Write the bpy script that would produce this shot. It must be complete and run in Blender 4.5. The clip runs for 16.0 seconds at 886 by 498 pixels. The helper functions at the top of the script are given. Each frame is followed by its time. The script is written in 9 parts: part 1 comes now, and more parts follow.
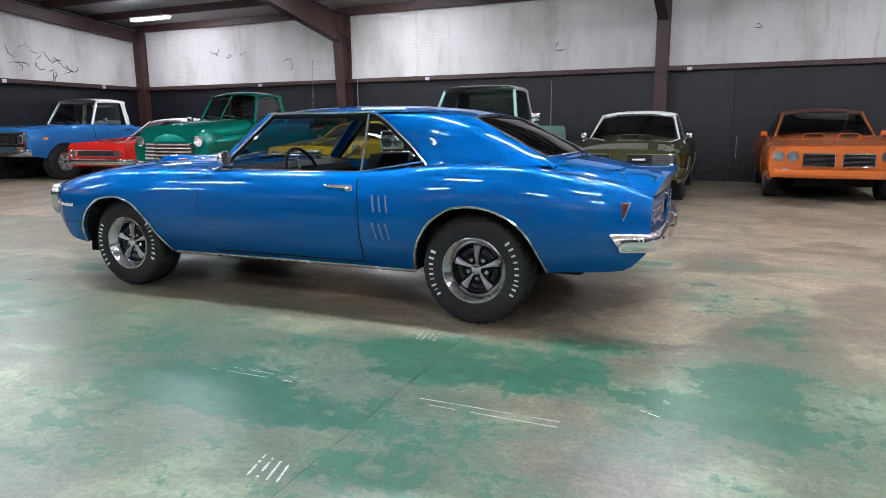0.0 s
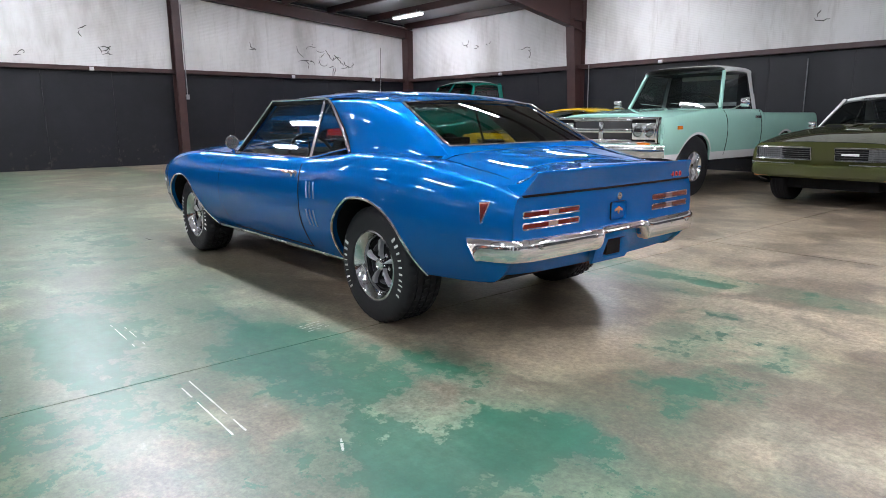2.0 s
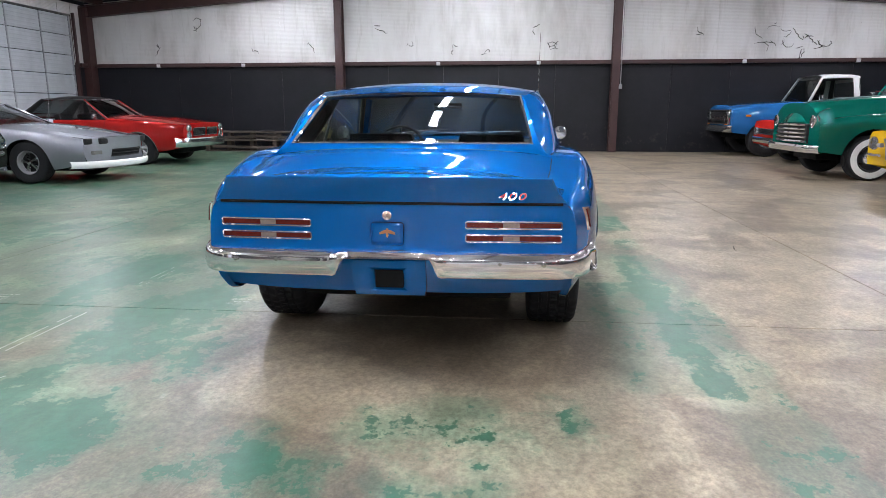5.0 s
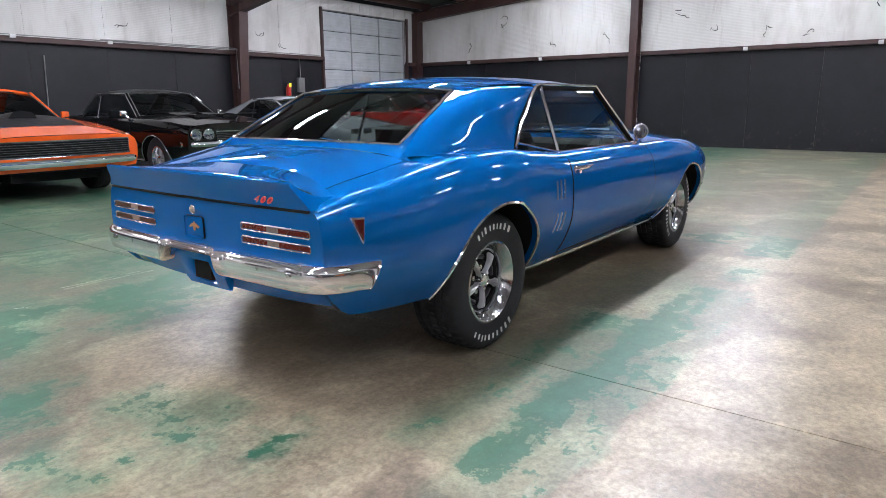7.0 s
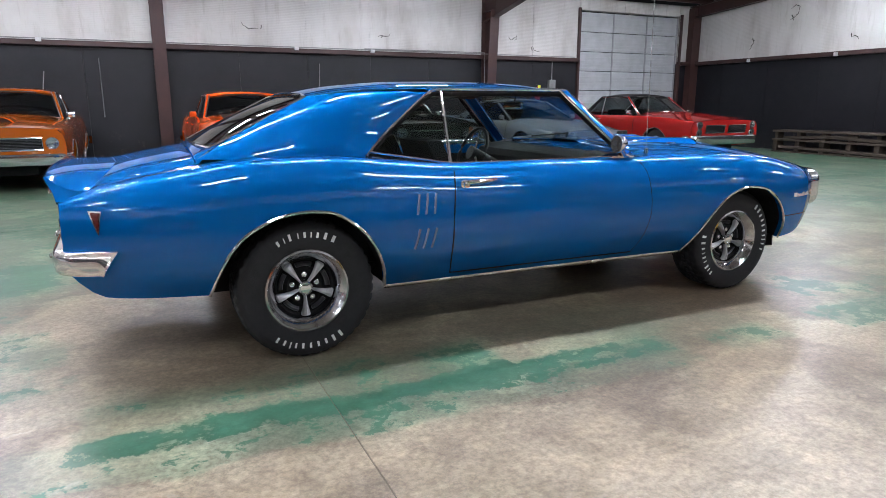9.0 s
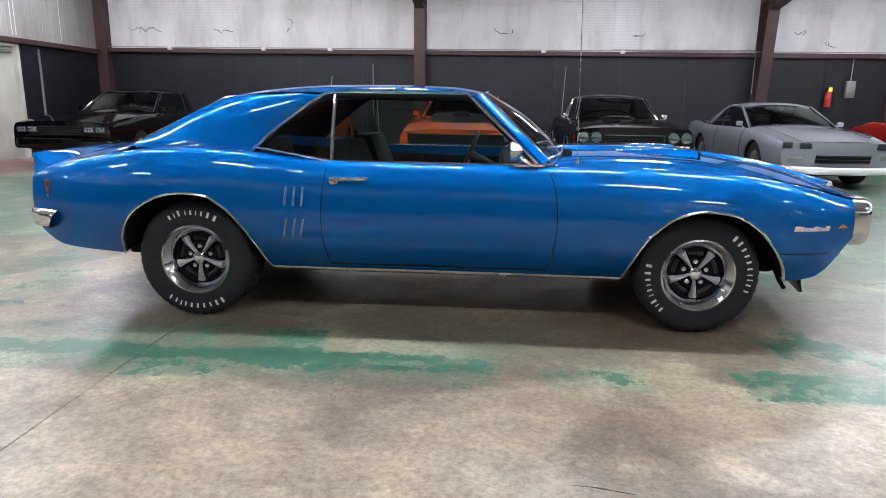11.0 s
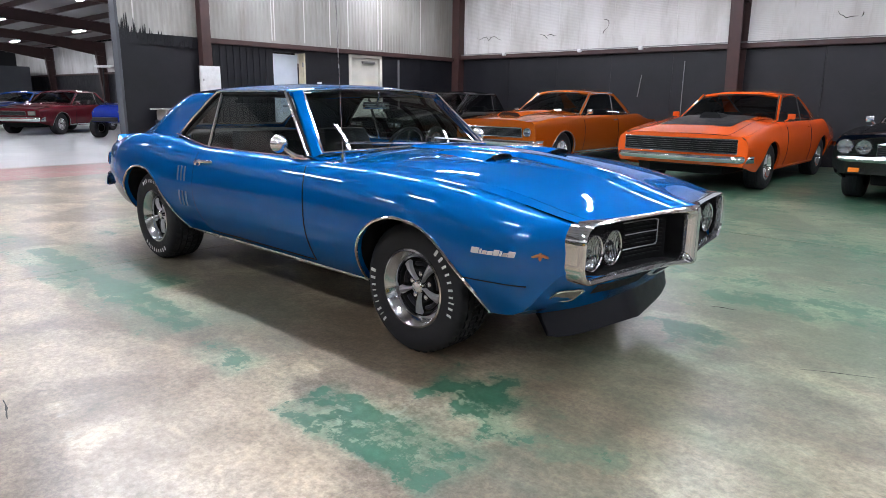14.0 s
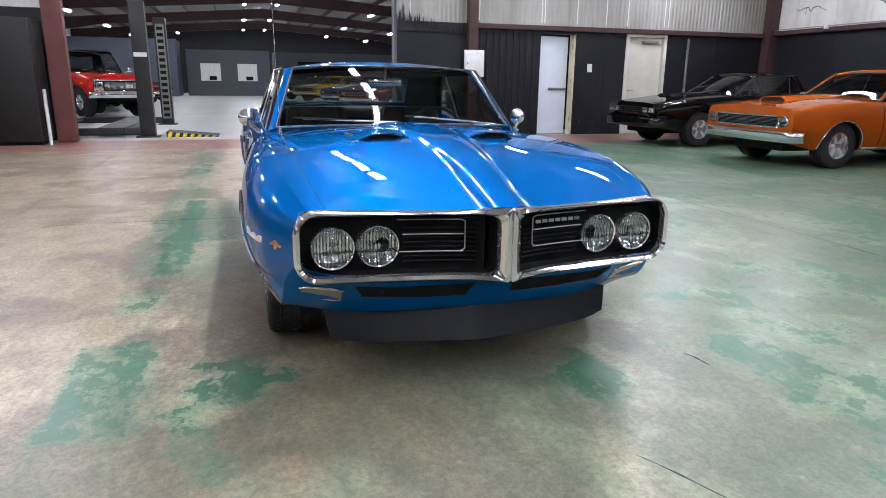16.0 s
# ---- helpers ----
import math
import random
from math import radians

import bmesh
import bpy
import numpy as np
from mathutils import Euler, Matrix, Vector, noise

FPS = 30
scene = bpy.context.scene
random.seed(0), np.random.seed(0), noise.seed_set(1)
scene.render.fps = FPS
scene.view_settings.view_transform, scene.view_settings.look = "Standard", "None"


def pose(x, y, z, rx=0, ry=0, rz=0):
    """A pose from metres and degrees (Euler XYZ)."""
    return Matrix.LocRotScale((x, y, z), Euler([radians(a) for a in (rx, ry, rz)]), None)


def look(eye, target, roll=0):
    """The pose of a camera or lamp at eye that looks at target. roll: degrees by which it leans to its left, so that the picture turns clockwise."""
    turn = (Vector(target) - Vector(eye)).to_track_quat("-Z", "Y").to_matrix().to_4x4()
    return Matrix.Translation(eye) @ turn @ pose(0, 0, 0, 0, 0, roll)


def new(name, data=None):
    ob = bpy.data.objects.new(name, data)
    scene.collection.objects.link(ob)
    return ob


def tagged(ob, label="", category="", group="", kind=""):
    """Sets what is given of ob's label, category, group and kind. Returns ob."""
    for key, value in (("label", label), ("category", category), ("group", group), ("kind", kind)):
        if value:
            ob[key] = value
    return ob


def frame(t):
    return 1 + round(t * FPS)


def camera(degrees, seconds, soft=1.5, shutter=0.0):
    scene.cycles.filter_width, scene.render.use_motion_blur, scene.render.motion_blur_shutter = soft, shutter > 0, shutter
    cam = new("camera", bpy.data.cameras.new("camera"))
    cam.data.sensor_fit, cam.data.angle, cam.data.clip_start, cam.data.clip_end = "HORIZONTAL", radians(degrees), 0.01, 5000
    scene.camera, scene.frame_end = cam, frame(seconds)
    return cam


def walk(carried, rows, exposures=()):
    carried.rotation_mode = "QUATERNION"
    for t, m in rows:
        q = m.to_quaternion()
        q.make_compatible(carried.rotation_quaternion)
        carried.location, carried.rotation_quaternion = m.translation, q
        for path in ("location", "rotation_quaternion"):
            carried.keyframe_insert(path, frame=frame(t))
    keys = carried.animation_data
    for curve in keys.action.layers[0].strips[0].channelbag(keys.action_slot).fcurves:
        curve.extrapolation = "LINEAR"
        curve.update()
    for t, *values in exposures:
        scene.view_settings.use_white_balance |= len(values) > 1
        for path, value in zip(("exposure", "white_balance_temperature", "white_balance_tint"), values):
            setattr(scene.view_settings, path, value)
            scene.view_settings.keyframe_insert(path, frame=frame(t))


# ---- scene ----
cam = camera(68.6, 16.0, soft=0.7, shutter=0.0)
PATH = [
    (0, (-2.644, 4.321, 1.147), (-1.884, 2.508, 0.782), -0.4),
    (0.5, (-3.148, 4.031, 1.135), (-2.174, 2.322, 0.768), -0.4),
    (1, (-3.586, 3.708, 1.132), (-2.444, 2.108, 0.761), -0.5),
    (1.5, (-3.983, 3.273, 1.131), (-2.661, 1.821, 0.75), -0.5),
    (2, (-4.295, 2.804, 1.12), (-2.799, 1.536, 0.727), -0.4),
    (2.5, (-4.564, 2.284, 1.125), (-2.902, 1.247, 0.723), -0.5),
    (3, (-4.754, 1.749, 1.138), (-2.972, 0.939, 0.726), -0.4),
    (3.5, (-4.899, 1.218, 1.146), (-3.047, 0.587, 0.728), -0.3),
    (4, (-5.01, 0.67, 1.165), (-3.092, 0.289, 0.745), -0.2),
    (4.5, (-5.039, 0.11, 1.145), (-3.086, 0.012, 0.727), 0.0),
    (4.7, (-4.987, -0.127, 1.143), (-3.032, -0.103, 0.725), 0.0),
    (6.8, (-4.041, -2.278, 1.156), (-2.418, -1.196, 0.712), -0.5),
    (7, (-3.875, -2.433, 1.158), (-2.318, -1.258, 0.717), -0.4),
    (7.5, (-3.471, -2.831, 1.162), (-2.078, -1.464, 0.726), -0.5),
    (8, (-3.019, -3.168, 1.15), (-1.805, -1.638, 0.719), -0.4),
    (8.5, (-2.525, -3.472, 1.16), (-1.508, -1.806, 0.725), -0.3),
    (8.7, (-2.33, -3.584, 1.166), (-1.389, -1.874, 0.731), -0.2),
    (10.8, (0.016, -4.254, 1.201), (-0.022, -2.302, 0.768), 0.8),
    (11, (0.256, -4.253, 1.195), (0.118, -2.306, 0.759), 0.8),
    (11.5, (0.854, -4.201, 1.223), (0.502, -2.281, 0.786), 0.7),
    (12, (1.442, -4.091, 1.215), (0.884, -2.222, 0.776), 0.7),
    (12.5, (2.003, -3.88, 1.23), (1.191, -2.105, 0.793), 0.8),
    (13, (2.575, -3.661, 1.235), (1.57, -1.99, 0.793), 0.8),
    (13.5, (3.048, -3.336, 1.223), (1.904, -1.756, 0.779), 0.8),
    (14, (3.504, -2.95, 1.213), (2.193, -1.507, 0.764), 0.7),
    (14.5, (3.853, -2.475, 1.209), (2.368, -1.214, 0.753), 0.7),
    (15, (4.137, -1.968, 1.184), (2.495, -0.925, 0.721), 0.8),
    (15.5, (4.332, -1.42, 1.185), (2.554, -0.642, 0.703), 0.8),
    (16, (4.469, -0.888, 1.191), (2.618, -0.325, 0.687), 0.7),
]
walk(cam, [(t, look(eye, target, roll)) for t, eye, target, roll in PATH])

# ---- light ----
world = bpy.data.worlds.new("world")
scene.world = world
world.use_nodes = True
world.node_tree.nodes["Background"].inputs[0].default_value = (0.8, 0.85, 1, 1)
world.node_tree.nodes["Background"].inputs[1].default_value = 0.005
scene.view_settings.exposure = 0.0
TUBE_POWER = 165.0

# ---- materials ----


def shader(name):
    m = bpy.data.materials.new(name)
    m.use_nodes = True
    nt = m.node_tree
    return m, nt, nt.nodes["Principled BSDF"]


def link(nt, a, b):
    nt.links.new(a, b)


def noise_node(nt, scale, detail=4.0, rough=0.6, coord="Object", stretch=None, distort=0.0):
    tc = nt.nodes.new("ShaderNodeTexCoord")
    src = tc.outputs[coord]
    if stretch:
        mp = nt.nodes.new("ShaderNodeMapping")
        mp.inputs["Scale"].default_value = stretch
        link(nt, src, mp.inputs["Vector"])
        src = mp.outputs[0]
    n = nt.nodes.new("ShaderNodeTexNoise")
    n.inputs["Scale"].default_value = scale
    n.inputs["Detail"].default_value = detail
    n.inputs["Roughness"].default_value = rough
    n.inputs["Distortion"].default_value = distort
    link(nt, src, n.inputs["Vector"])
    return n


def ramp(nt, fac, stops):
    r = nt.nodes.new("ShaderNodeValToRGB")
    while len(r.color_ramp.elements) < len(stops):
        r.color_ramp.elements.new(0.5)
    for e, (p, c) in zip(r.color_ramp.elements, stops):
        e.position = p
        e.color = (*c, 1) if not isinstance(c, (int, float)) else (c, c, c, 1)
    link(nt, fac, r.inputs[0])
    return r.outputs[0]


def blend(nt, fac, a, b, mode="MIX"):
    m = nt.nodes.new("ShaderNodeMix")
    m.data_type = "RGBA"
    m.blend_type = mode
    for socket, value in ((m.inputs[0], fac), (m.inputs[6], a), (m.inputs[7], b)):
        if isinstance(value, (int, float)):
            socket.default_value = value
        elif isinstance(value, tuple):
            socket.default_value = (*value, 1)
        else:
            link(nt, value, socket)
    return m.outputs[2]


def calc(nt, op, a, b=0.0, clamp=False):
    m = nt.nodes.new("ShaderNodeMath")
    m.operation = op
    m.use_clamp = clamp
    for socket, value in zip(m.inputs, (a, b)):
        if isinstance(value, (int, float)):
            socket.default_value = value
        else:
            link(nt, value, socket)
    return m.outputs[0]


def bump(nt, b, height, strength=0.2, distance=0.01):
    n = nt.nodes.new("ShaderNodeBump")
    n.inputs["Strength"].default_value = strength
    n.inputs["Distance"].default_value = distance
    link(nt, height, n.inputs["Height"])
    link(nt, n.outputs[0], b.inputs["Normal"])


def plain(name, color, rough=0.5, metal=0.0, vary=0.12, scale=9.0, bumpy=0.0, coat=0.0, grain=60.0):
    """A surface with broad and fine variation of tone and gloss."""
    m, nt, b = shader(name)
    n1 = noise_node(nt, scale, 5)
    dark = tuple(c * (1 - vary) for c in color)
    light = tuple(min(1, c * (1 + vary)) for c in color)
    c1 = ramp(nt, n1.outputs[0], [(0.3, dark), (0.7, light)])
    n2 = noise_node(nt, grain, 3)
    c2 = blend(nt, vary * 0.6, c1, ramp(nt, n2.outputs[0], [(0.35, dark), (0.65, light)]))
    link(nt, c2, b.inputs["Base Color"])
    link(nt, ramp(nt, n1.outputs[0], [(0.25, max(0.02, rough * 0.82)), (0.75, min(1, rough * 1.18))]), b.inputs["Roughness"])
    b.inputs["Metallic"].default_value = metal
    b.inputs["Coat Weight"].default_value = coat
    b.inputs["Coat Roughness"].default_value = 0.03
    if bumpy:
        bump(nt, b, n2.outputs[0], bumpy, 0.004)
    return m


def car_paint(name, color, flake=0.25, rough=0.32, coat=1.0, metal=0.0, sparkle=None):
    """Base coat with fine metal flake under a clear coat."""
    m, nt, b = shader(name)
    nt.nodes.remove(b)
    fl = noise_node(nt, 900, 2)
    broad = noise_node(nt, 2.5, 3)

    def tone(col):
        c = ramp(nt, fl.outputs[0], [(0.3, tuple(v * (1 - flake) for v in col)), (0.7, tuple(min(1, v * (1 + flake)) for v in col))])
        return blend(nt, 0.35, c, ramp(nt, broad.outputs[0], [(0.3, tuple(v * 0.93 for v in col)), (0.7, tuple(min(1, v * 1.05) for v in col))]))

    base = nt.nodes.new("ShaderNodeBsdfDiffuse")
    link(nt, tone(color), base.inputs["Color"])
    out = base.outputs[0]
    if metal:
        metal_lobe = nt.nodes.new("ShaderNodeBsdfGlossy")
        metal_lobe.inputs["Roughness"].default_value = rough
        link(nt, tone(sparkle or color), metal_lobe.inputs["Color"])
        mx = nt.nodes.new("ShaderNodeMixShader")
        mx.inputs[0].default_value = metal
        link(nt, out, mx.inputs[1])
        link(nt, metal_lobe.outputs[0], mx.inputs[2])
        out = mx.outputs[0]
    clear = nt.nodes.new("ShaderNodeBsdfGlossy")
    clear.inputs["Roughness"].default_value = 0.015
    facing_on = nt.nodes.new("ShaderNodeLayerWeight")
    facing_on.inputs["Blend"].default_value = 0.5
    grazing = calc(nt, "ADD", calc(nt, "MULTIPLY", calc(nt, "POWER", facing_on.outputs["Facing"], 5.0), 0.952), 0.048)
    mx = nt.nodes.new("ShaderNodeMixShader")
    link(nt, calc(nt, "MULTIPLY", grazing, coat), mx.inputs[0])
    link(nt, out, mx.inputs[1])
    link(nt, clear.outputs[0], mx.inputs[2])
    link(nt, mx.outputs[0], nt.nodes["Material Output"].inputs[0])
    return m


def glass_mat(name, tint=(0.55, 0.62, 0.6), gloss=0.0):
    m, nt, b = shader(name)
    nt.nodes.remove(b)
    tr = nt.nodes.new("ShaderNodeBsdfTransparent")
    tr.inputs[0].default_value = (*tint, 1)
    gl = nt.nodes.new("ShaderNodeBsdfGlossy")
    gl.inputs["Roughness"].default_value = 0.01
    lw = nt.nodes.new("ShaderNodeLayerWeight")
    lw.inputs[0].default_value = 0.5
    pw = nt.nodes.new("ShaderNodeMath")
    pw.operation = "POWER"
    pw.inputs[1].default_value = 4.5
    link(nt, lw.outputs["Facing"], pw.inputs[0])
    fr = nt.nodes.new("ShaderNodeMath")
    fr.operation = "MULTIPLY_ADD"
    fr.inputs[1].default_value, fr.inputs[2].default_value = 0.85, 0.055
    link(nt, pw.outputs[0], fr.inputs[0])
    mx = nt.nodes.new("ShaderNodeMixShader")
    link(nt, fr.outputs[0], mx.inputs[0])
    link(nt, tr.outputs[0], mx.inputs[1])
    link(nt, gl.outputs[0], mx.inputs[2])
    link(nt, mx.outputs[0], nt.nodes["Material Output"].inputs[0])
    return m


def lamp_mat(name, color, power):
    m, nt, b = shader(name)
    b.inputs["Emission Color"].default_value = (*color, 1)
    b.inputs["Emission Strength"].default_value = power
    b.inputs["Base Color"].default_value = (0.9, 0.9, 0.9, 1)
    return m


CHROME = plain("chrome", (0.80, 0.80, 0.81), 0.07, 0.93, 0.03, 6)
STEEL = plain("brushed_steel", (0.58, 0.58, 0.57), 0.26, 1.0, 0.03, 5)
ALLOY = plain("grey_alloy", (0.30, 0.30, 0.31), 0.42, 0.5, 0.05, 20)
GRILLE_DARK = plain("dark_grille_bars", (0.035, 0.035, 0.037), 0.35, 0.3, 0.2)
BLACK = plain("black_plastic", (0.008, 0.008, 0.009), 0.45, 0, 0.2)
CHIN_BLACK = plain("dark_satin_chin", (0.0025, 0.003, 0.006), 0.38, 0, 0.2)
SATIN_BLACK = plain("satin_black_paint", (0.014, 0.014, 0.018), 0.3, 0, 0.2)
VINYL = plain("black_vinyl", (0.011, 0.011, 0.013), 0.6, 0, 0.25, 14, 0.25)
UNDER = plain("underbody_black", (0.004, 0.004, 0.0042), 0.8, 0, 0.3)
RUBBER = plain("tyre_rubber", (0.019, 0.019, 0.0205), 0.62, 0, 0.25, 30, 0.3, grain=160)
WHITE_RUBBER = plain("white_rubber", (0.62, 0.62, 0.60), 0.6, 0, 0.08)
GLASS = glass_mat("clear_car_glass", (0.58, 0.64, 0.62))
DARK_GLASS = glass_mat("tinted_car_glass", (0.40, 0.43, 0.43))
LENS = glass_mat("lamp_lens_glass", (0.85, 0.87, 0.88))
RED_LENS = plain("red_lamp_lens", (0.085, 0.007, 0.006), 0.24, 0, 0.3, 120, coat=0.4)
AMBER = plain("amber_lamp_lens", (0.75, 0.2, 0.02), 0.15, 0, 0.2, 80, coat=1.0)
SMOKED_LENS = plain("smoked_reversing_lens", (0.20, 0.16, 0.15), 0.15, 0, 0.2, 90, coat=0.5)
WHITE_LENS = plain("white_lamp_lens", (0.26, 0.255, 0.24), 0.14, 0.2, 0.2, 90, coat=0.6)
LAMP_BOWL = plain("lamp_reflector", (0.66, 0.68, 0.70), 0.06, 1.0, 0.35, 42)
lamp_nt = LAMP_BOWL.node_tree
flutes = lamp_nt.nodes.new("ShaderNodeTexWave")
flutes.bands_direction = "Y"
flutes.inputs["Scale"].default_value, flutes.inputs["Distortion"].default_value = 26.0, 1.5
lamp_co = lamp_nt.nodes.new("ShaderNodeTexCoord")
link(lamp_nt, lamp_co.outputs["Object"], flutes.inputs["Vector"])
bump(lamp_nt, lamp_nt.nodes["Principled BSDF"], flutes.outputs["Fac"], 0.6, 0.006)
BLUE = car_paint("metallic_blue_paint", (0.0, 0.086, 0.285), 0.28, 0.50, 1.0, 0.44, (0.001, 0.145, 0.49))
BADGE_RED = plain("badge_red", (0.36, 0.016, 0.018), 0.35)
COPPER = plain("badge_copper", (0.6, 0.3, 0.14), 0.3, 0.8)
# dull black surfaces carry little sheen
for dull in (VINYL, UNDER, RUBBER, CHIN_BLACK):
    for node in dull.node_tree.nodes:
        if node.type == "BSDF_PRINCIPLED":
            node.inputs["Specular IOR Level"].default_value = 0.22

# ---- mesh helpers ----


def part(name, bm, material, parent=None, label="", smooth=True, matrix=None):
    me = bpy.data.meshes.new(name)
    if smooth:
        for f in bm.faces:
            f.smooth = True
    bm.to_mesh(me)
    bm.free()
    me.materials.append(material)
    ob = new(name, me)
    if smooth:
        sharp_edges(me)
    if parent:
        ob.parent = parent
    if matrix is not None:
        ob.matrix_basis = matrix
    if label:
        ob["label"] = label
    return ob


def sharp_edges(me, angle=0.7):
    """Edges that fold by more than the angle stay crisp."""
    bm = bmesh.new()
    bm.from_mesh(me)
    for e in bm.edges:
        if len(e.link_faces) == 2 and e.calc_face_angle(0) > angle:
            e.smooth = False
    bm.to_mesh(me)
    bm.free()


def hermite(points):
    """A smooth curve through (x, value) points."""
    xs = [p[0] for p in points]
    vs = [p[1] for p in points]
    n = len(xs)
    d = [(vs[i + 1] - vs[i]) / (xs[i + 1] - xs[i]) for i in range(n - 1)]
    s = [d[0]] + [0 if d[i - 1] * d[i] <= 0 else 2 * d[i - 1] * d[i] / (d[i - 1] + d[i]) for i in range(1, n - 1)] + [d[-1]]

    def f(x):
        if x <= xs[0]:
            return vs[0]
        if x >= xs[-1]:
            return vs[-1]
        i = max(j for j in range(n - 1) if xs[j] <= x)
        h = xs[i + 1] - xs[i]
        t = (x - xs[i]) / h
        return (vs[i] * (1 + 2 * t) * (1 - t) ** 2 + h * s[i] * t * (1 - t) ** 2
                + vs[i + 1] * t * t * (3 - 2 * t) + h * s[i + 1] * t * t * (t - 1))
    return f


def lerp(a, b, t):
    return a + (b - a) * t


def mix3(p, q, t):
    return tuple(lerp(a, b, t) for a, b in zip(p, q))


def spaced(a, b, n):
    return [lerp(a, b, i / n) for i in range(n + 1)]


def sheet(bm, rows, mirror=False, wrap=False):
    """Quads over a grid of points; mirror adds the twin across the car's middle."""
    for sign in ((1, -1) if mirror else (1,)):
        vs = [[bm.verts.new((p[0], p[1] * sign, p[2])) for p in r] for r in rows]
        for i in range(len(vs) - 1):
            m = len(vs[i])
            for j in range(m if wrap else m - 1):
                q = [vs[i][j], vs[i + 1][j], vs[i + 1][(j + 1) % m], vs[i][(j + 1) % m]]
                if len({tuple(v.co) for v in q}) == 4:
                    bm.faces.new(q if sign > 0 else q[::-1])
                else:
                    u = []
                    for v in q:
                        if all((v.co - w.co).length > 1e-7 for w in u):
                            u.append(v)
                    if len(u) == 3:
                        bm.faces.new(u if sign > 0 else u[::-1])


def tidy(bm, dist=0.0006):
    bmesh.ops.remove_doubles(bm, verts=bm.verts, dist=dist)
    bmesh.ops.recalc_face_normals(bm, faces=bm.faces)
    return bm


def cap(bm, pts):
    bm.faces.new([bm.verts.new(p) for p in pts])


def box(bm, x0, x1, y0, y1, z0, z1, bevel=0.0, seg=2):
    r = bmesh.ops.create_cube(bm, size=1)
    vs = r["verts"]
    for v in vs:
        v.co = Vector((lerp(x0, x1, v.co.x + 0.5), lerp(y0, y1, v.co.y + 0.5), lerp(z0, z1, v.co.z + 0.5)))
    if bevel:
        es = list({e for v in vs for e in v.link_edges})
        bmesh.ops.bevel(bm, geom=es, offset=bevel, segments=seg, affect="EDGES", profile=0.6)
    return bm


def boxed(*a, **k):
    return box(bmesh.new(), *a, **k)


def tube(bm, pts, r, n=8, close=False, flat=1.0):
    """A round bar along points; flat squeezes it in height."""
    pts = [Vector(p) for p in pts]
    rows = []
    for i, p in enumerate(pts):
        a = pts[i - 1] if i else (pts[-1] if close else p)
        b = pts[i + 1] if i < len(pts) - 1 else (pts[0] if close else p)
        d = (b - a).normalized()
        side = d.cross(Vector((0, 0, 1)))
        side = side.normalized() if side.length > 1e-3 else Vector((1, 0, 0))
        up = side.cross(d)
        rr = r(i / max(1, len(pts) - 1)) if callable(r) else r
        rows.append([tuple(p + side * math.cos(k * math.tau / n) * rr + up * math.sin(k * math.tau / n) * rr * flat) for k in range(n)])
    if close:
        rows.append(rows[0])
    sheet(bm, rows, wrap=True)
    if not close:
        cap(bm, rows[0])
        cap(bm, rows[-1][::-1])
    return bm


def tubed(*a, **k):
    return tidy(tube(bmesh.new(), *a, **k))


def lathe(bm, profile, n=32, axis="y", center=(0, 0, 0)):
    """Turns (along, radius) points round an axis."""
    rows = []
    for a, r in profile:
        row = []
        for k in range(n):
            c, s = math.cos(k * math.tau / n) * r, math.sin(k * math.tau / n) * r
            p = (c, a, s) if axis == "y" else ((a, c, s) if axis == "x" else (c, s, a))
            row.append(tuple(u + v for u, v in zip(p, center)))
        rows.append(row)
    sheet(bm, rows, wrap=True)
    return bm


def lathed(*a, **k):
    return tidy(lathe(bmesh.new(), *a, **k))


def empty(name, m, label="", category="", group="", kind=""):
    ob = new(name)
    ob.matrix_basis = m
    ob.empty_display_size = 0.2
    return tagged(ob, label, category, group, kind)


def polygon_prism(bm, pts, axis, a, b):
    """A flat outline pushed from a to b along an axis."""
    def at(p, v):
        return (v, p[0], p[1]) if axis == "x" else ((p[0], v, p[1]) if axis == "y" else (p[0], p[1], v))
    lo = [bm.verts.new(at(p, a)) for p in pts]
    hi = [bm.verts.new(at(p, b)) for p in pts]
    bm.faces.new(lo)
    bm.faces.new(hi[::-1])
    n = len(pts)
    for i in range(n):
        bm.faces.new([lo[i], lo[(i + 1) % n], hi[(i + 1) % n], hi[i]])
    bmesh.ops.recalc_face_normals(bm, faces=bm.faces)
    return bm

# ---- building materials ----


def position(nt):
    g = nt.nodes.new("ShaderNodeNewGeometry")
    return g.outputs["Position"]


def axis_of(nt, src, axis):
    s = nt.nodes.new("ShaderNodeSeparateXYZ")
    link(nt, src, s.inputs[0])
    return s.outputs[axis]


def span(nt, value, a, b, lo=0.0, hi=1.0):
    m = nt.nodes.new("ShaderNodeMapRange")
    m.interpolation_type = "SMOOTHSTEP"
    m.inputs["From Min"].default_value, m.inputs["From Max"].default_value = a, b
    m.inputs["To Min"].default_value, m.inputs["To Max"].default_value = lo, hi
    link(nt, value, m.inputs["Value"])
    return m.outputs[0]


def noise_at(nt, src, scale, detail=5.0, rough=0.6, stretch=None, offset=(0, 0, 0), distort=0.0):
    mp = nt.nodes.new("ShaderNodeMapping")
    mp.inputs["Scale"].default_value = stretch or (1, 1, 1)
    mp.inputs["Location"].default_value = offset
    link(nt, src, mp.inputs["Vector"])
    n = nt.nodes.new("ShaderNodeTexNoise")
    n.inputs["Scale"].default_value, n.inputs["Detail"].default_value = scale, detail
    n.inputs["Roughness"].default_value, n.inputs["Distortion"].default_value = rough, distort
    link(nt, mp.outputs[0], n.inputs["Vector"])
    return n.outputs[0]


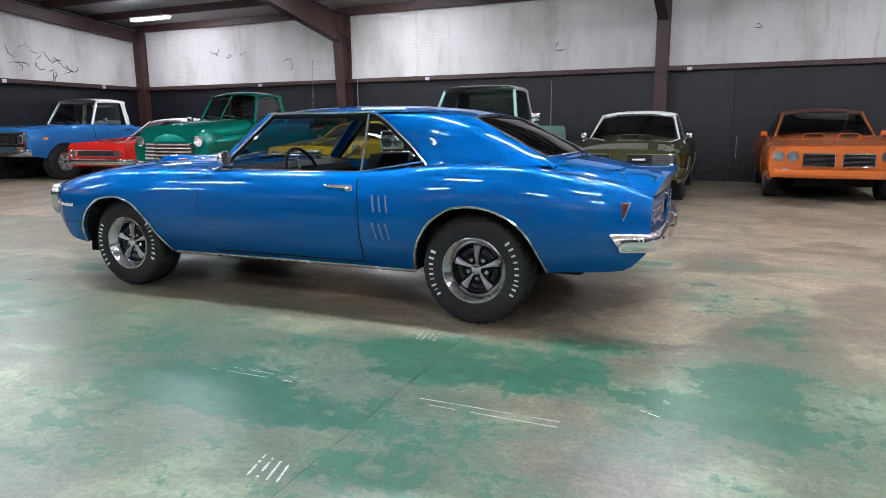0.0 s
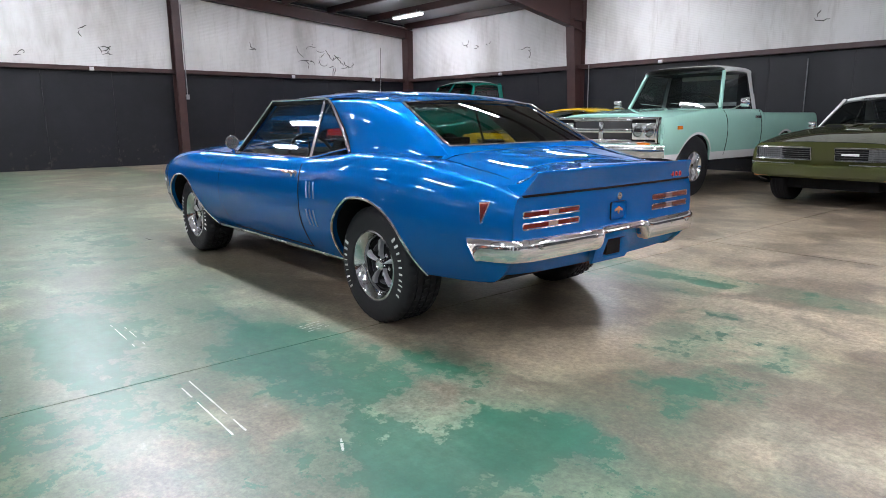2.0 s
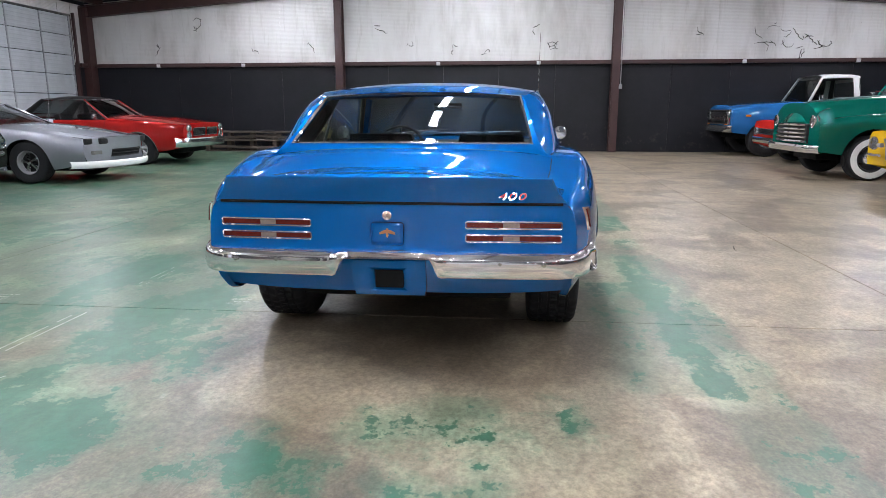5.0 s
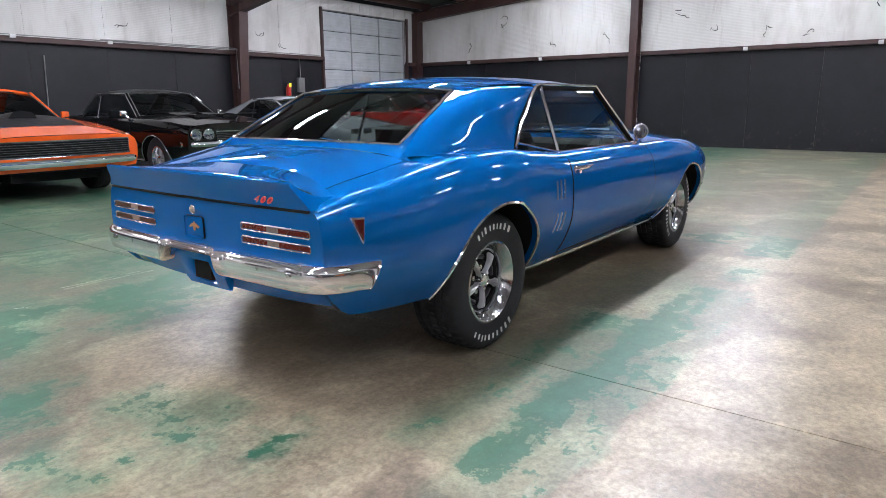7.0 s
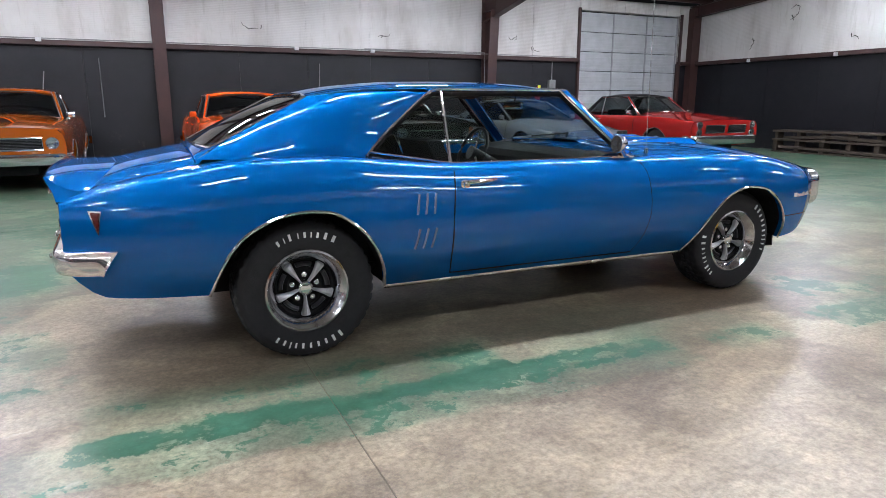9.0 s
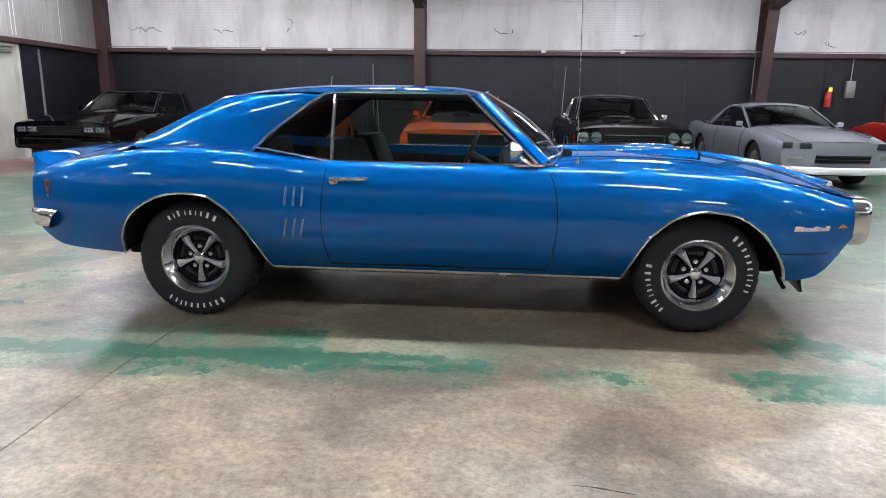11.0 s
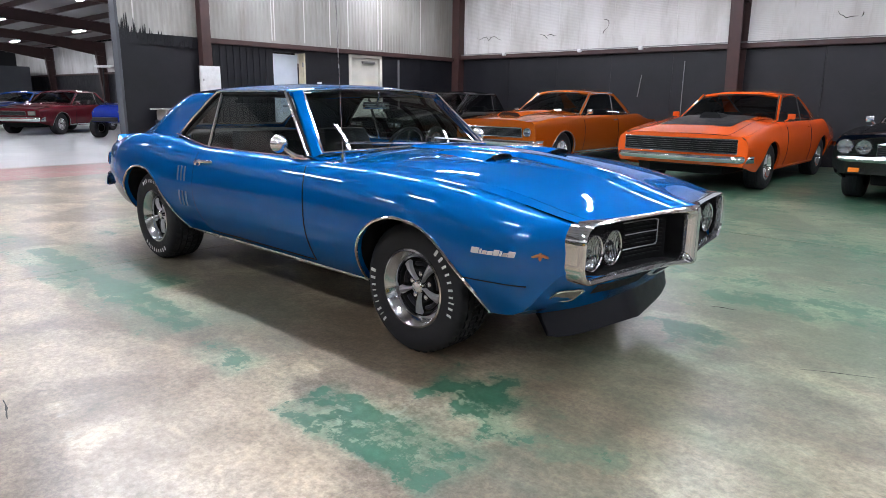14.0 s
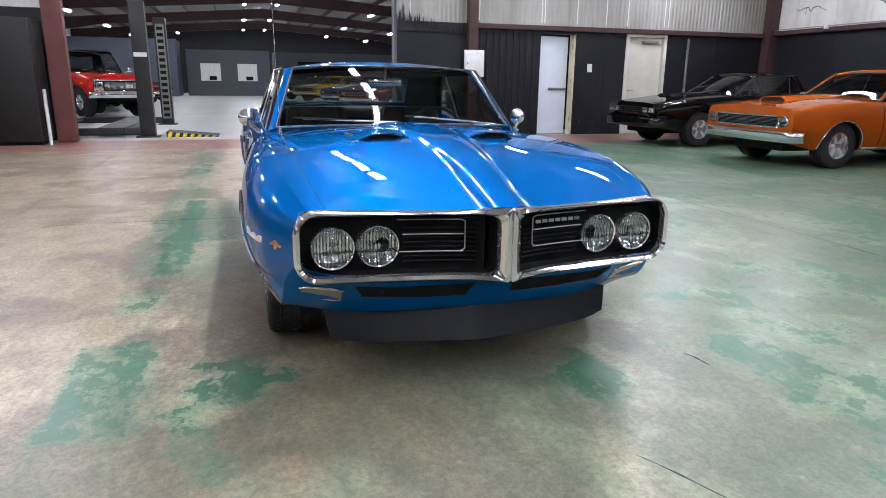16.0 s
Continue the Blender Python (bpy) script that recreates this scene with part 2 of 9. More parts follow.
def floor_mat():
    """Worn concrete with the rest of an old green paint, and a red band by the rear partition."""
    m, nt, b = shader("painted_concrete_floor")
    p = position(nt)
    x, y = axis_of(nt, p, 0), axis_of(nt, p, 1)
    cloud = noise_at(nt, p, 0.50, 11, 0.66, distort=0.3)
    mottle = noise_at(nt, p, 2.3, 10, 0.72, offset=(3, 1, 0), distort=0.2)
    fine = noise_at(nt, p, 11, 7, 0.74, offset=(5, 8, 0))
    grit = noise_at(nt, p, 75, 4, 0.7)
    drag = noise_at(nt, p, 3.0, 8, 0.62, stretch=(0.30, 2.0, 1), offset=(1, 6, 0), distort=0.4)
    haul = noise_at(nt, p, 3.0, 8, 0.62, stretch=(1.8, 0.35, 1), offset=(4, 3, 0), distort=0.4)
    # cream clouds over brown-grey concrete, with soft burnished patches
    brown = ramp(nt, mottle, [(0.30, (0.105, 0.080, 0.052)), (0.5, (0.160, 0.124, 0.086)), (0.70, (0.26, 0.208, 0.146))])
    cream = ramp(nt, mottle, [(0.28, (0.25, 0.206, 0.138)), (0.5, (0.43, 0.365, 0.262)), (0.72, (0.60, 0.525, 0.395))])
    patch = noise_at(nt, p, 1.25, 5, 0.52, offset=(2.7, 6.1, 0), distort=0.5)
    patch = calc(nt, "SUBTRACT", patch, 0.045)
    # more cream beyond y -1.6 and behind x -1.6, set by brightness
    more = calc(nt, "MAXIMUM", span(nt, y, -1.6, -1.75, 0, 0.085), calc(nt, "MULTIPLY", span(nt, x, -1.6, -3.0, 0, 0.06), span(nt, y, 1.8, -0.4)))
    patch = calc(nt, "ADD", calc(nt, "ADD", patch, more), calc(nt, "MULTIPLY", calc(nt, "SUBTRACT", fine, 0.5), 0.07))
    bare = blend(nt, span(nt, patch, 0.43, 0.57), brown, cream)
    burn = span(nt, noise_at(nt, p, 0.62, 8, 0.58, offset=(11, 3, 0), distort=0.4), 0.42, 0.72, 0, 0.42)
    bare = blend(nt, burn, bare, ramp(nt, mottle, [(0.3, (0.16, 0.134, 0.104)), (0.7, (0.27, 0.234, 0.19))]))
    bare = blend(nt, 0.20, bare, ramp(nt, fine, [(0.33, (0.045, 0.036, 0.025)), (0.67, (0.38, 0.335, 0.255))]))
    bare = blend(nt, 0.20, bare, ramp(nt, grit, [(0.38, (0.045, 0.037, 0.029)), (0.62, (0.34, 0.30, 0.24))]))
    stain = ramp(nt, noise_at(nt, p, 1.1, 6, 0.55, offset=(7, 2, 0)), [(0.46, 0.0), (0.78, 0.5)])
    bare = blend(nt, stain, bare, (0.150, 0.100, 0.052))
    bare = blend(nt, 1.0, bare, (1.02, 0.985, 0.955), "MULTIPLY")
    smear = noise_at(nt, p, 4.6, 9, 0.70, stretch=(0.85, 1.15, 1), offset=(21, 4, 0), distort=0.5)
    bare = blend(nt, 0.36, bare, ramp(nt, smear, [(0.36, (0.35, 0.31, 0.26)), (0.5, (1.0, 1.0, 1.0)), (0.66, (1.75, 1.7, 1.6))]), "MULTIPLY")
    crumb = noise_at(nt, p, 34, 5, 0.75, offset=(2, 17, 0))
    bare = blend(nt, 0.5, bare, ramp(nt, crumb, [(0.40, (0.45, 0.42, 0.38)), (0.52, (1.0, 1.0, 1.0)), (0.66, (1.5, 1.45, 1.4))]), "MULTIPLY")
    # how much of the green is left, place by place
    wear = noise_at(nt, p, 0.75, 12, 0.66, offset=(9.3, 4.2, 0), distort=0.35)
    edge_noise = calc(nt, "MULTIPLY", calc(nt, "SUBTRACT", fine, 0.5), 0.12)

    stray = noise_at(nt, p, 2.6, 8, 0.66, offset=(13, 5, 0))
    ragged = calc(nt, "ADD", edge_noise, calc(nt, "MULTIPLY", calc(nt, "SUBTRACT", stray, 0.5), 0.22))
    yy = calc(nt, "ADD", y, ragged)
    xx = calc(nt, "ADD", x, ragged)
    xw = calc(nt, "ADD", x, calc(nt, "MULTIPLY", calc(nt, "SUBTRACT", mottle, 0.5), 1.1))
    yw = calc(nt, "ADD", y, calc(nt, "MULTIPLY", calc(nt, "SUBTRACT", stray, 0.5), 1.0))

    def worn(cx, cy, rx, ry, amount):
        """A patch where more (or less) of the paint has stayed."""
        u = calc(nt, "DIVIDE", calc(nt, "SUBTRACT", xw, cx), rx)
        v = calc(nt, "DIVIDE", calc(nt, "SUBTRACT", yw, cy), ry)
        d = calc(nt, "ADD", calc(nt, "MULTIPLY", u, u), calc(nt, "MULTIPLY", v, v))
        return span(nt, d, 1.7, 0.2, 0.0, amount)

    def band(x0, x1, y0, y1, amount, soft=0.06):
        """A painted strip with worn edges."""
        across = calc(nt, "MULTIPLY", span(nt, yy, y0 - soft, y0), span(nt, yy, y1 + soft * 2, y1))
        return calc(nt, "MULTIPLY", calc(nt, "MULTIPLY", across, span(nt, xx, x0 - soft, x0)), span(nt, xx, x1 + soft, x1, 0.0, amount))

    level = 0.405
    for extra in (
            span(nt, y, 0.2, 1.5, -0.075, 0.075), span(nt, y, 2.2, 4.5, 0, 0.03), span(nt, x, 2.4, 5.0, 0, 0.012),
            span(nt, yy, -1.62, -1.70, 0, -0.22), span(nt, y, -2.2, -4.0, 0, -0.08),
            band(-9.0, 0.30, -1.65, -1.36, 0.145), band(-2.3, -0.6, -1.42, -1.02, 0.115), band(-0.9, 0.9, -1.45, -1.20, 0.055, 0.1),
            band(0.55, 0.98, -1.58, -1.44, 0.15), band(1.42, 2.24, -1.64, -1.36, 0.205), band(2.3, 14.0, -1.64, -1.30, 0.03),
            worn(-0.70, 2.18, 0.65, 0.26, 0.15), worn(-1.70, 1.38, 0.75, 0.30, 0.14), worn(-2.08, 0.95, 0.32, 0.18, 0.14),
            worn(-2.80, 1.45, 0.42, 0.48, 0.14), worn(-3.00, 0.34, 0.22, 0.22, 0.21), worn(-2.70, -0.17, 0.24, 0.26, 0.21),
            worn(-3.12, -0.24, 0.12, 0.16, 0.13), worn(-2.60, -0.70, 0.18, 0.14, 0.18), worn(1.82, -0.93, 0.34, 0.20, 0.25),
            worn(2.08, -1.13, 0.13, 0.07, 0.14), worn(2.40, -1.08, 0.28, 0.12, 0.18), worn(2.28, 0.42, 0.2, 0.16, 0.2),
            worn(2.65, 1.35, 0.5, 0.25, 0.09), worn(-2.42, 1.25, 0.24, 0.20, -0.16), worn(-2.05, 1.88, 0.34, 0.14, -0.14), worn(-2.35, 2.30, 0.36, 0.22, -0.15),
            worn(-3.3, 0.9, 0.3, 0.2, -0.08)):
        level = calc(nt, "ADD", level, extra)
    soft_wear = noise_at(nt, p, 0.75, 4, 0.5, offset=(9.3, 4.2, 0), distort=0.35)
    broad = calc(nt, "ADD", level, calc(nt, "MULTIPLY", calc(nt, "SUBTRACT", soft_wear, 0.5), 0.5))
    broad = calc(nt, "ADD", broad, calc(nt, "MULTIPLY", calc(nt, "SUBTRACT", drag, 0.5), 0.25))
    for source, amount in ((wear, 0.42), (drag, 0.20), (haul, 0.12), (fine, 0.52), (mottle, 0.40)):
        level = calc(nt, "ADD", level, calc(nt, "MULTIPLY", calc(nt, "SUBTRACT", source, 0.5), amount))
    mask = span(nt, level, 0.505, 0.545)
    thin = calc(nt, "ADD", broad, calc(nt, "MULTIPLY", calc(nt, "MAXIMUM", span(nt, x, 1.5, 3.0), span(nt, y, 0.6, 1.6)), 0.11))
    thin = calc(nt, "ADD", thin, calc(nt, "MULTIPLY", span(nt, x, -2.6, -3.4), span(nt, y, -1.5, 1.2, -0.02, 0.05)))
    film = span(nt, thin, 0.28, 0.62, 0, 0.92)
    green = ramp(nt, mottle, [(0.3, (0.004, 0.058, 0.030)), (0.55, (0.010, 0.098, 0.054)), (0.75, (0.035, 0.165, 0.10))])
    green = blend(nt, 0.55, green, ramp(nt, fine, [(0.3, (0.002, 0.036, 0.018)), (0.7, (0.035, 0.165, 0.10))]))
    tinted = blend(nt, 0.30, blend(nt, 1.0, bare, (0.58, 0.93, 0.79), "MULTIPLY"), (0.085, 0.165, 0.125))
    c = blend(nt, film, bare, tinted)
    c = blend(nt, calc(nt, "MULTIPLY", span(nt, smear, 0.60, 0.74), 0.30), c, (0.46, 0.47, 0.42))
    c = blend(nt, calc(nt, "MULTIPLY", mask, calc(nt, "ADD", 0.55, calc(nt, "MULTIPLY", drag, 0.6)), True), c, green)
    # pale scuffs along the lanes
    sc = calc(nt, "MULTIPLY", ramp(nt, noise_at(nt, p, 3.4, 9, 0.78, stretch=(0.8, 5, 1), offset=(2, 2, 0), distort=0.9), [(0.62, 0.0), (0.88, 0.20)]), ramp(nt, cloud, [(0.40, 0.15), (0.6, 1.0)]))
    c = blend(nt, sc, c, (0.42, 0.43, 0.39))
    # red band by the partition, pale bare floor in the hall behind
    red_on = calc(nt, "MULTIPLY", span(nt, calc(nt, "ADD", x, edge_noise), -7.35, -7.45), span(nt, x, -9.2, -9.1))
    red_on = calc(nt, "MULTIPLY", red_on, span(nt, mottle, 0.34, 0.52))
    c = blend(nt, calc(nt, "MULTIPLY", red_on, 0.8), c, ramp(nt, fine, [(0.3, (0.19, 0.045, 0.045)), (0.7, (0.36, 0.12, 0.115))]))
    hall = span(nt, x, -9.1, -9.4)
    c = blend(nt, calc(nt, "MULTIPLY", hall, 0.92), c, ramp(nt, cloud, [(0.3, (0.34, 0.34, 0.34)), (0.7, (0.54, 0.54, 0.54))]))
    thread = ramp(nt, noise_at(nt, p, 9, 6, 0.8, stretch=(0.6, 9, 1), offset=(3, 7, 0), distort=1.2), [(0.63, 0.0), (0.72, 0.20)])
    c = blend(nt, thread, c, (0.44, 0.43, 0.38))
    rub = ramp(nt, noise_at(nt, p, 14, 6, 0.8, stretch=(4, 0.7, 1), offset=(8, 2, 0), distort=1.0), [(0.62, 0.0), (0.72, 0.30)])
    c = blend(nt, rub, c, (0.07, 0.066, 0.056))
    specks = ramp(nt, noise_at(nt, p, 28, 5, 0.8, offset=(9, 9, 0)), [(0.68, 0.0), (0.76, 0.35)])
    c = blend(nt, specks, c, (0.05, 0.045, 0.038))
    link(nt, c, b.inputs["Base Color"])
    r = calc(nt, "ADD", ramp(nt, cloud, [(0.3, 0.31), (0.7, 0.39)]), calc(nt, "MULTIPLY", calc(nt, "SUBTRACT", mottle, 0.5), 0.16))
    link(nt, r, b.inputs["Roughness"])
    b.inputs["Specular IOR Level"].default_value = 0.78
    bump(nt, b, blend(nt, 0.6, grit, fine), 0.035, 0.003)
    return m


def upper_wall_mat():
    """White faced insulation with dirt streaks and faint ribs."""
    m, nt, b = shader("white_faced_insulation")
    p = position(nt)
    n1 = noise_at(nt, p, 1.1, 5, stretch=(1, 1, 0.35))
    n2 = noise_at(nt, p, 7, 5, 0.7, stretch=(1, 1, 0.12))
    n3 = noise_at(nt, p, 26, 3)
    c = ramp(nt, n1, [(0.28, (0.41, 0.395, 0.37)), (0.5, (0.60, 0.585, 0.565)), (0.75, (0.68, 0.67, 0.655))])
    c = blend(nt, ramp(nt, n2, [(0.25, 0.45), (0.45, 0.0)]), c, (0.34, 0.315, 0.28))
    spots = ramp(nt, noise_at(nt, p, 2.2, 7, 0.8, offset=(4, 4, 4)), [(0.69, 0.0), (0.72, 0.55)])
    c = blend(nt, spots, c, (0.14, 0.12, 0.105))
    link(nt, c, b.inputs["Base Color"])
    b.inputs["Roughness"].default_value = 0.5
    w = nt.nodes.new("ShaderNodeTexWave")
    w.bands_direction = "Z"
    w.inputs["Scale"].default_value = 9.0
    w.inputs["Distortion"].default_value = 1.5
    link(nt, p, w.inputs["Vector"])
    bump(nt, b, blend(nt, 0.5, w.outputs["Fac"], n3), 0.35, 0.012)
    return m


def metal_sheet_mat():
    """Bare grey ribbed metal sheet with brown stains."""
    m, nt, b = shader("grey_ribbed_metal_sheet")
    p = position(nt)
    n1 = noise_at(nt, p, 0.9, 5, stretch=(1, 1, 0.3))
    n2 = noise_at(nt, p, 9, 5, 0.7, stretch=(1, 1, 0.08))
    c = ramp(nt, n1, [(0.3, (0.20, 0.19, 0.17)), (0.7, (0.36, 0.35, 0.33))])
    c = blend(nt, ramp(nt, n2, [(0.5, 0.0), (0.75, 0.5)]), c, (0.15, 0.125, 0.10))
    link(nt, c, b.inputs["Base Color"])
    b.inputs["Roughness"].default_value = 0.45
    w = nt.nodes.new("ShaderNodeTexWave")
    w.bands_direction = "Y"
    w.inputs["Scale"].default_value = 3.2
    link(nt, p, w.inputs["Vector"])
    bump(nt, b, blend(nt, 0.2, w.outputs["Fac"], n2), 0.6, 0.02)
    return m


def black_wall_mat():
    m, nt, b = shader("black_painted_wall_sheet")
    p = position(nt)
    n1 = noise_at(nt, p, 0.8, 6, 0.65)
    n2 = noise_at(nt, p, 4.5, 7, 0.75, offset=(1, 2, 5))
    c = ramp(nt, n1, [(0.3, (0.0040, 0.0042, 0.0062)), (0.7, (0.0100, 0.0103, 0.0144))])
    z = axis_of(nt, p, 2)
    scuffs = calc(nt, "MULTIPLY", ramp(nt, n2, [(0.57, 0.0), (0.70, 0.75)]), span(nt, z, 0.9, 0.05, 0.10, 1.0))
    c = blend(nt, scuffs, c, (0.075, 0.07, 0.062))
    chips = ramp(nt, noise_at(nt, p, 3.1, 9, 0.85, offset=(6, 1, 3), distort=0.8), [(0.685, 0.0), (0.70, 0.6)])
    c = blend(nt, chips, c, (0.13, 0.13, 0.13))
    link(nt, c, b.inputs["Base Color"])
    link(nt, ramp(nt, n2, [(0.3, 0.36), (0.7, 0.60)]), b.inputs["Roughness"])
    b.inputs["Specular IOR Level"].default_value = 0.34
    bump(nt, b, n2, 0.2, 0.01)
    return m


FLOOR = floor_mat()
UPPER = upper_wall_mat()
METAL_SHEET = metal_sheet_mat()
BLACK_WALL = black_wall_mat()
MAROON = plain("maroon_primer_steel", (0.045, 0.019, 0.017), 0.5, 0, 0.3, 3)
JOINT = plain("joint_dirt", (0.20, 0.175, 0.14), 0.9)
CEIL = plain("ceiling_insulation", (0.26, 0.255, 0.25), 0.6, 0, 0.12, 1.2)
ZINC = plain("galvanised_conduit", (0.28, 0.28, 0.28), 0.4, 0.7, 0.15, 12)
TUBE_LIGHT = lamp_mat("tube_light", (0.945, 0.975, 1.10), TUBE_POWER)
LAMP_WHITE = plain("lamp_housing_white", (0.7, 0.7, 0.7), 0.4)
CREAM = plain("cream_door_paint", (0.55, 0.53, 0.46), 0.4, 0, 0.1, 3)
PALE_BLUE = plain("pale_door_paint", (0.60, 0.66, 0.74), 0.4, 0, 0.06, 3)
HALL_GREY = plain("hall_grey_paint", (0.060, 0.066, 0.078), 0.6, 0, 0.12, 2)
HALL_DARK = plain("hall_dark_paint", (0.012, 0.012, 0.014), 0.7, 0, 0.3, 2)
ROLL_WHITE = plain("roller_door_white", (0.44, 0.46, 0.48), 0.45, 0, 0.12, 3)
ROLL_GREY = plain("roller_door_stile", (0.33, 0.34, 0.355), 0.45, 0.2, 0.12, 5)

# ---- structure ----
XF, XB, YR, YL = 13.48, -9.3, -10.78, 11.65
HALL_END = -50.0
RAIL = 2.365
EAVE, RIDGE_Y = 3.96, 0.43
SLOPE = 0.078


def roof_z(y):
    return EAVE + (RIDGE_Y - YR - abs(y - RIDGE_Y)) * SLOPE


def structure(name, bm, material, label, parent=None, smooth=False):
    ob = part(name, bm, material, parent, smooth=smooth)
    return tagged(ob, label, kind="structure")


floor_bed = structure("floor", boxed(HALL_END - 0.3, XF + 0.3, YR - 0.3, YL + 0.3, -0.25, -0.004), JOINT,
                      "worn concrete floor with remains of green paint")
xs = [-50, -42, -34, -26, -18.5, -9.35, -1.41, 6.4, XF]
ys = [YR, -8.9, -2.84, 3.45, 9.0, YL]
for i in range(len(xs) - 1):
    for j in range(len(ys) - 1):
        part("slab", boxed(xs[i] + 0.003, xs[i + 1] - 0.003, ys[j] + 0.003, ys[j + 1] - 0.003, -0.1, 0.0), FLOOR, floor_bed, smooth=False)


def wall(name, a, b, thick_out, z_rail=RAIL, top=None, label="", holes=(), upper=None):
    """A wall from plan point a to b: white upper part and black lower sheets, on the inside of the line."""
    along = Vector((b[0] - a[0], b[1] - a[1], 0))
    length = along.length
    ang = math.degrees(math.atan2(along.y, along.x))
    root = empty(name, pose(a[0], a[1], 0, 0, 0, ang), label, kind="structure")
    top = top or (lambda s: 5.4)
    cuts = sorted({0.0, length, *[s for h in holes for s in h[:2]]} | {k * 1.52 for k in range(1, int(length / 1.52) + 1)})
    for s0, s1 in zip(cuts, cuts[1:]):
        if s1 - s0 < 0.02:
            continue
        mid = (s0 + s1) / 2
        hole = next((h for h in holes if h[0] <= mid <= h[1]), None)
        z0 = max(z_rail, hole[3]) if hole else z_rail
        bm = bmesh.new()
        polygon_prism(bm, [(s0 + 0.004, z0), (s1 - 0.004, z0), (s1 - 0.004, top(s1)), (s0 + 0.004, top(s0))], "y", 0.0, thick_out)
        part("upper_panel", bm, upper or UPPER, root, smooth=False)
        part("lower_panel", boxed(s0 + 0.002, s1 - 0.002, min(0, thick_out), max(0, thick_out), hole[3] if hole else 0.0, z_rail - 0.002), BLACK_WALL, root, smooth=False) \
            if not hole or hole[3] < z_rail - 0.05 else None
        # narrow cover strip over the seam of the insulation
        part("seam_strip", boxed(s0 - 0.012, s0 + 0.012, -0.006 * (1 if thick_out > 0 else -1) - 0.004, 0.004, z0 + 0.06, top(s0) - 0.05), UPPER, root, smooth=False)
    return root


def gable(y0, sign):
    return lambda s: roof_z(y0 + sign * s) + 0.1


wall_front = wall("wall_front", (XF, YR), (XF, YL), -0.2, top=gable(YR, 1), label="front wall, black below and white insulation above")
wall_right = wall("wall_right", (HALL_END, YR), (XF, YR), -0.2, top=lambda s: EAVE + 0.05, label="long wall, black below and white insulation above")
DOOR_S = (9.25 - HALL_END, 12.85 - HALL_END)
wall_left = wall("wall_left", (HALL_END, YL), (XF, YL), 0.2, top=lambda s: EAVE + 0.05, label="long wall with a white sectional door, black below",
                 holes=[(DOOR_S[0], DOOR_S[1], 0, 3.70)])
wall_hall_end = structure("wall_hall_end", boxed(HALL_END - 0.2, HALL_END, YR, YL, 0, 5.3), HALL_DARK, "dark end wall of the hall")

ceiling_bm = bmesh.new()
for y0, y1 in ((YR - 0.2, RIDGE_Y), (RIDGE_Y, YL + 0.2)):
    sheet(ceiling_bm, [[(x, y0, roof_z(y0) + 0.22), (x, y1, roof_z(y1) + 0.22), (x, y1, roof_z(y1) + 0.34), (x, y0, roof_z(y0) + 0.34)] for x in (HALL_END - 0.3, XF + 0.3)], wrap=True)
structure("ceiling", tidy(ceiling_bm), CEIL, "white insulated ceiling between dark steel purlins")


def i_beam(bm, p, q, d0, d1, width):
    """A tapered I-section from p to q; the depths hang below the line."""
    p, q = Vector(p), Vector(q)
    side = (q - p).cross(Vector((0, 0, 1))).normalized() * width / 2
    for off, thick, s in ((0, 0.02, 1), (None, 0.02, 1), ("web", 0, 0.06)):
        for_rows = []
        for e, d in ((p, d0), (q, d1)):
            if off == 0:
                a, b = 0.0, -thick
            elif off is None:
                a, b = -d + thick, -d
            else:
                a, b = 0.0, -d
            for_rows.append([tuple(e + side * s + Vector((0, 0, a))), tuple(e - side * s + Vector((0, 0, a))),
                             tuple(e - side * s + Vector((0, 0, b))), tuple(e + side * s + Vector((0, 0, b)))])
        sheet(bm, for_rows, wrap=True)
        cap(bm, for_rows[0])
        cap(bm, for_rows[1][::-1])


def steel_frame(x, wide=0.25):
    """Two tapered columns and the rafters between them."""
    root = empty("steel_frame", pose(x, 0, 0), "dark maroon steel portal frame with tapered columns", kind="structure")
    for y, s in ((YR, 1), (YL, -1)):
        bm = bmesh.new()
        for x0, x1, in ((-wide / 2, wide / 2),):
            ka = 0.22
            kb = 0.50
            # flanges and web
            polygon_prism(bm, [(y + s * 0.01, 0), (y + s * 0.03, 0), (y + s * 0.03, EAVE), (y + s * 0.01, EAVE)], "x", x0, x1)
            polygon_prism(bm, [(y + s * (ka - 0.02), 0), (y + s * ka, 0), (y + s * kb, EAVE - 0.5), (y + s * (kb - 0.02), EAVE - 0.5)], "x", x0, x1)
            polygon_prism(bm, [(y + s * 0.02, 0), (y + s * (ka - 0.01), 0), (y + s * (kb - 0.01), EAVE - 0.5), (y + s * 0.02, EAVE - 0.5)], "x", -0.012, 0.012)
            polygon_prism(bm, [(y + s * 0.01, EAVE - 0.5), (y + s * kb, EAVE - 0.5), (y + s * (kb + 0.02), EAVE + 0.02), (y + s * 0.01, EAVE)], "x", -0.02, 0.02)
            polygon_prism(bm, [(y + s * 0.01, EAVE - 0.5), (y + s * kb, EAVE - 0.5), (y + s * kb, EAVE - 0.48), (y + s * 0.01, EAVE - 0.48)], "x", x0, x1)
        part("column", bm, MAROON, root, smooth=False)
        bm = bmesh.new()
        ym = y + s * 3.2
        i_beam(bm, (0, y + s * 0.01, roof_z(y)), (0, ym, roof_z(ym)), 0.75, 0.42, wide * 0.8)
        i_beam(bm, (0, ym, roof_z(ym)), (0, RIDGE_Y, roof_z(RIDGE_Y)), 0.42, 0.5, wide * 0.8)
        part("rafter", tidy(bm, 1e-5), MAROON, root, smooth=False)
    return root


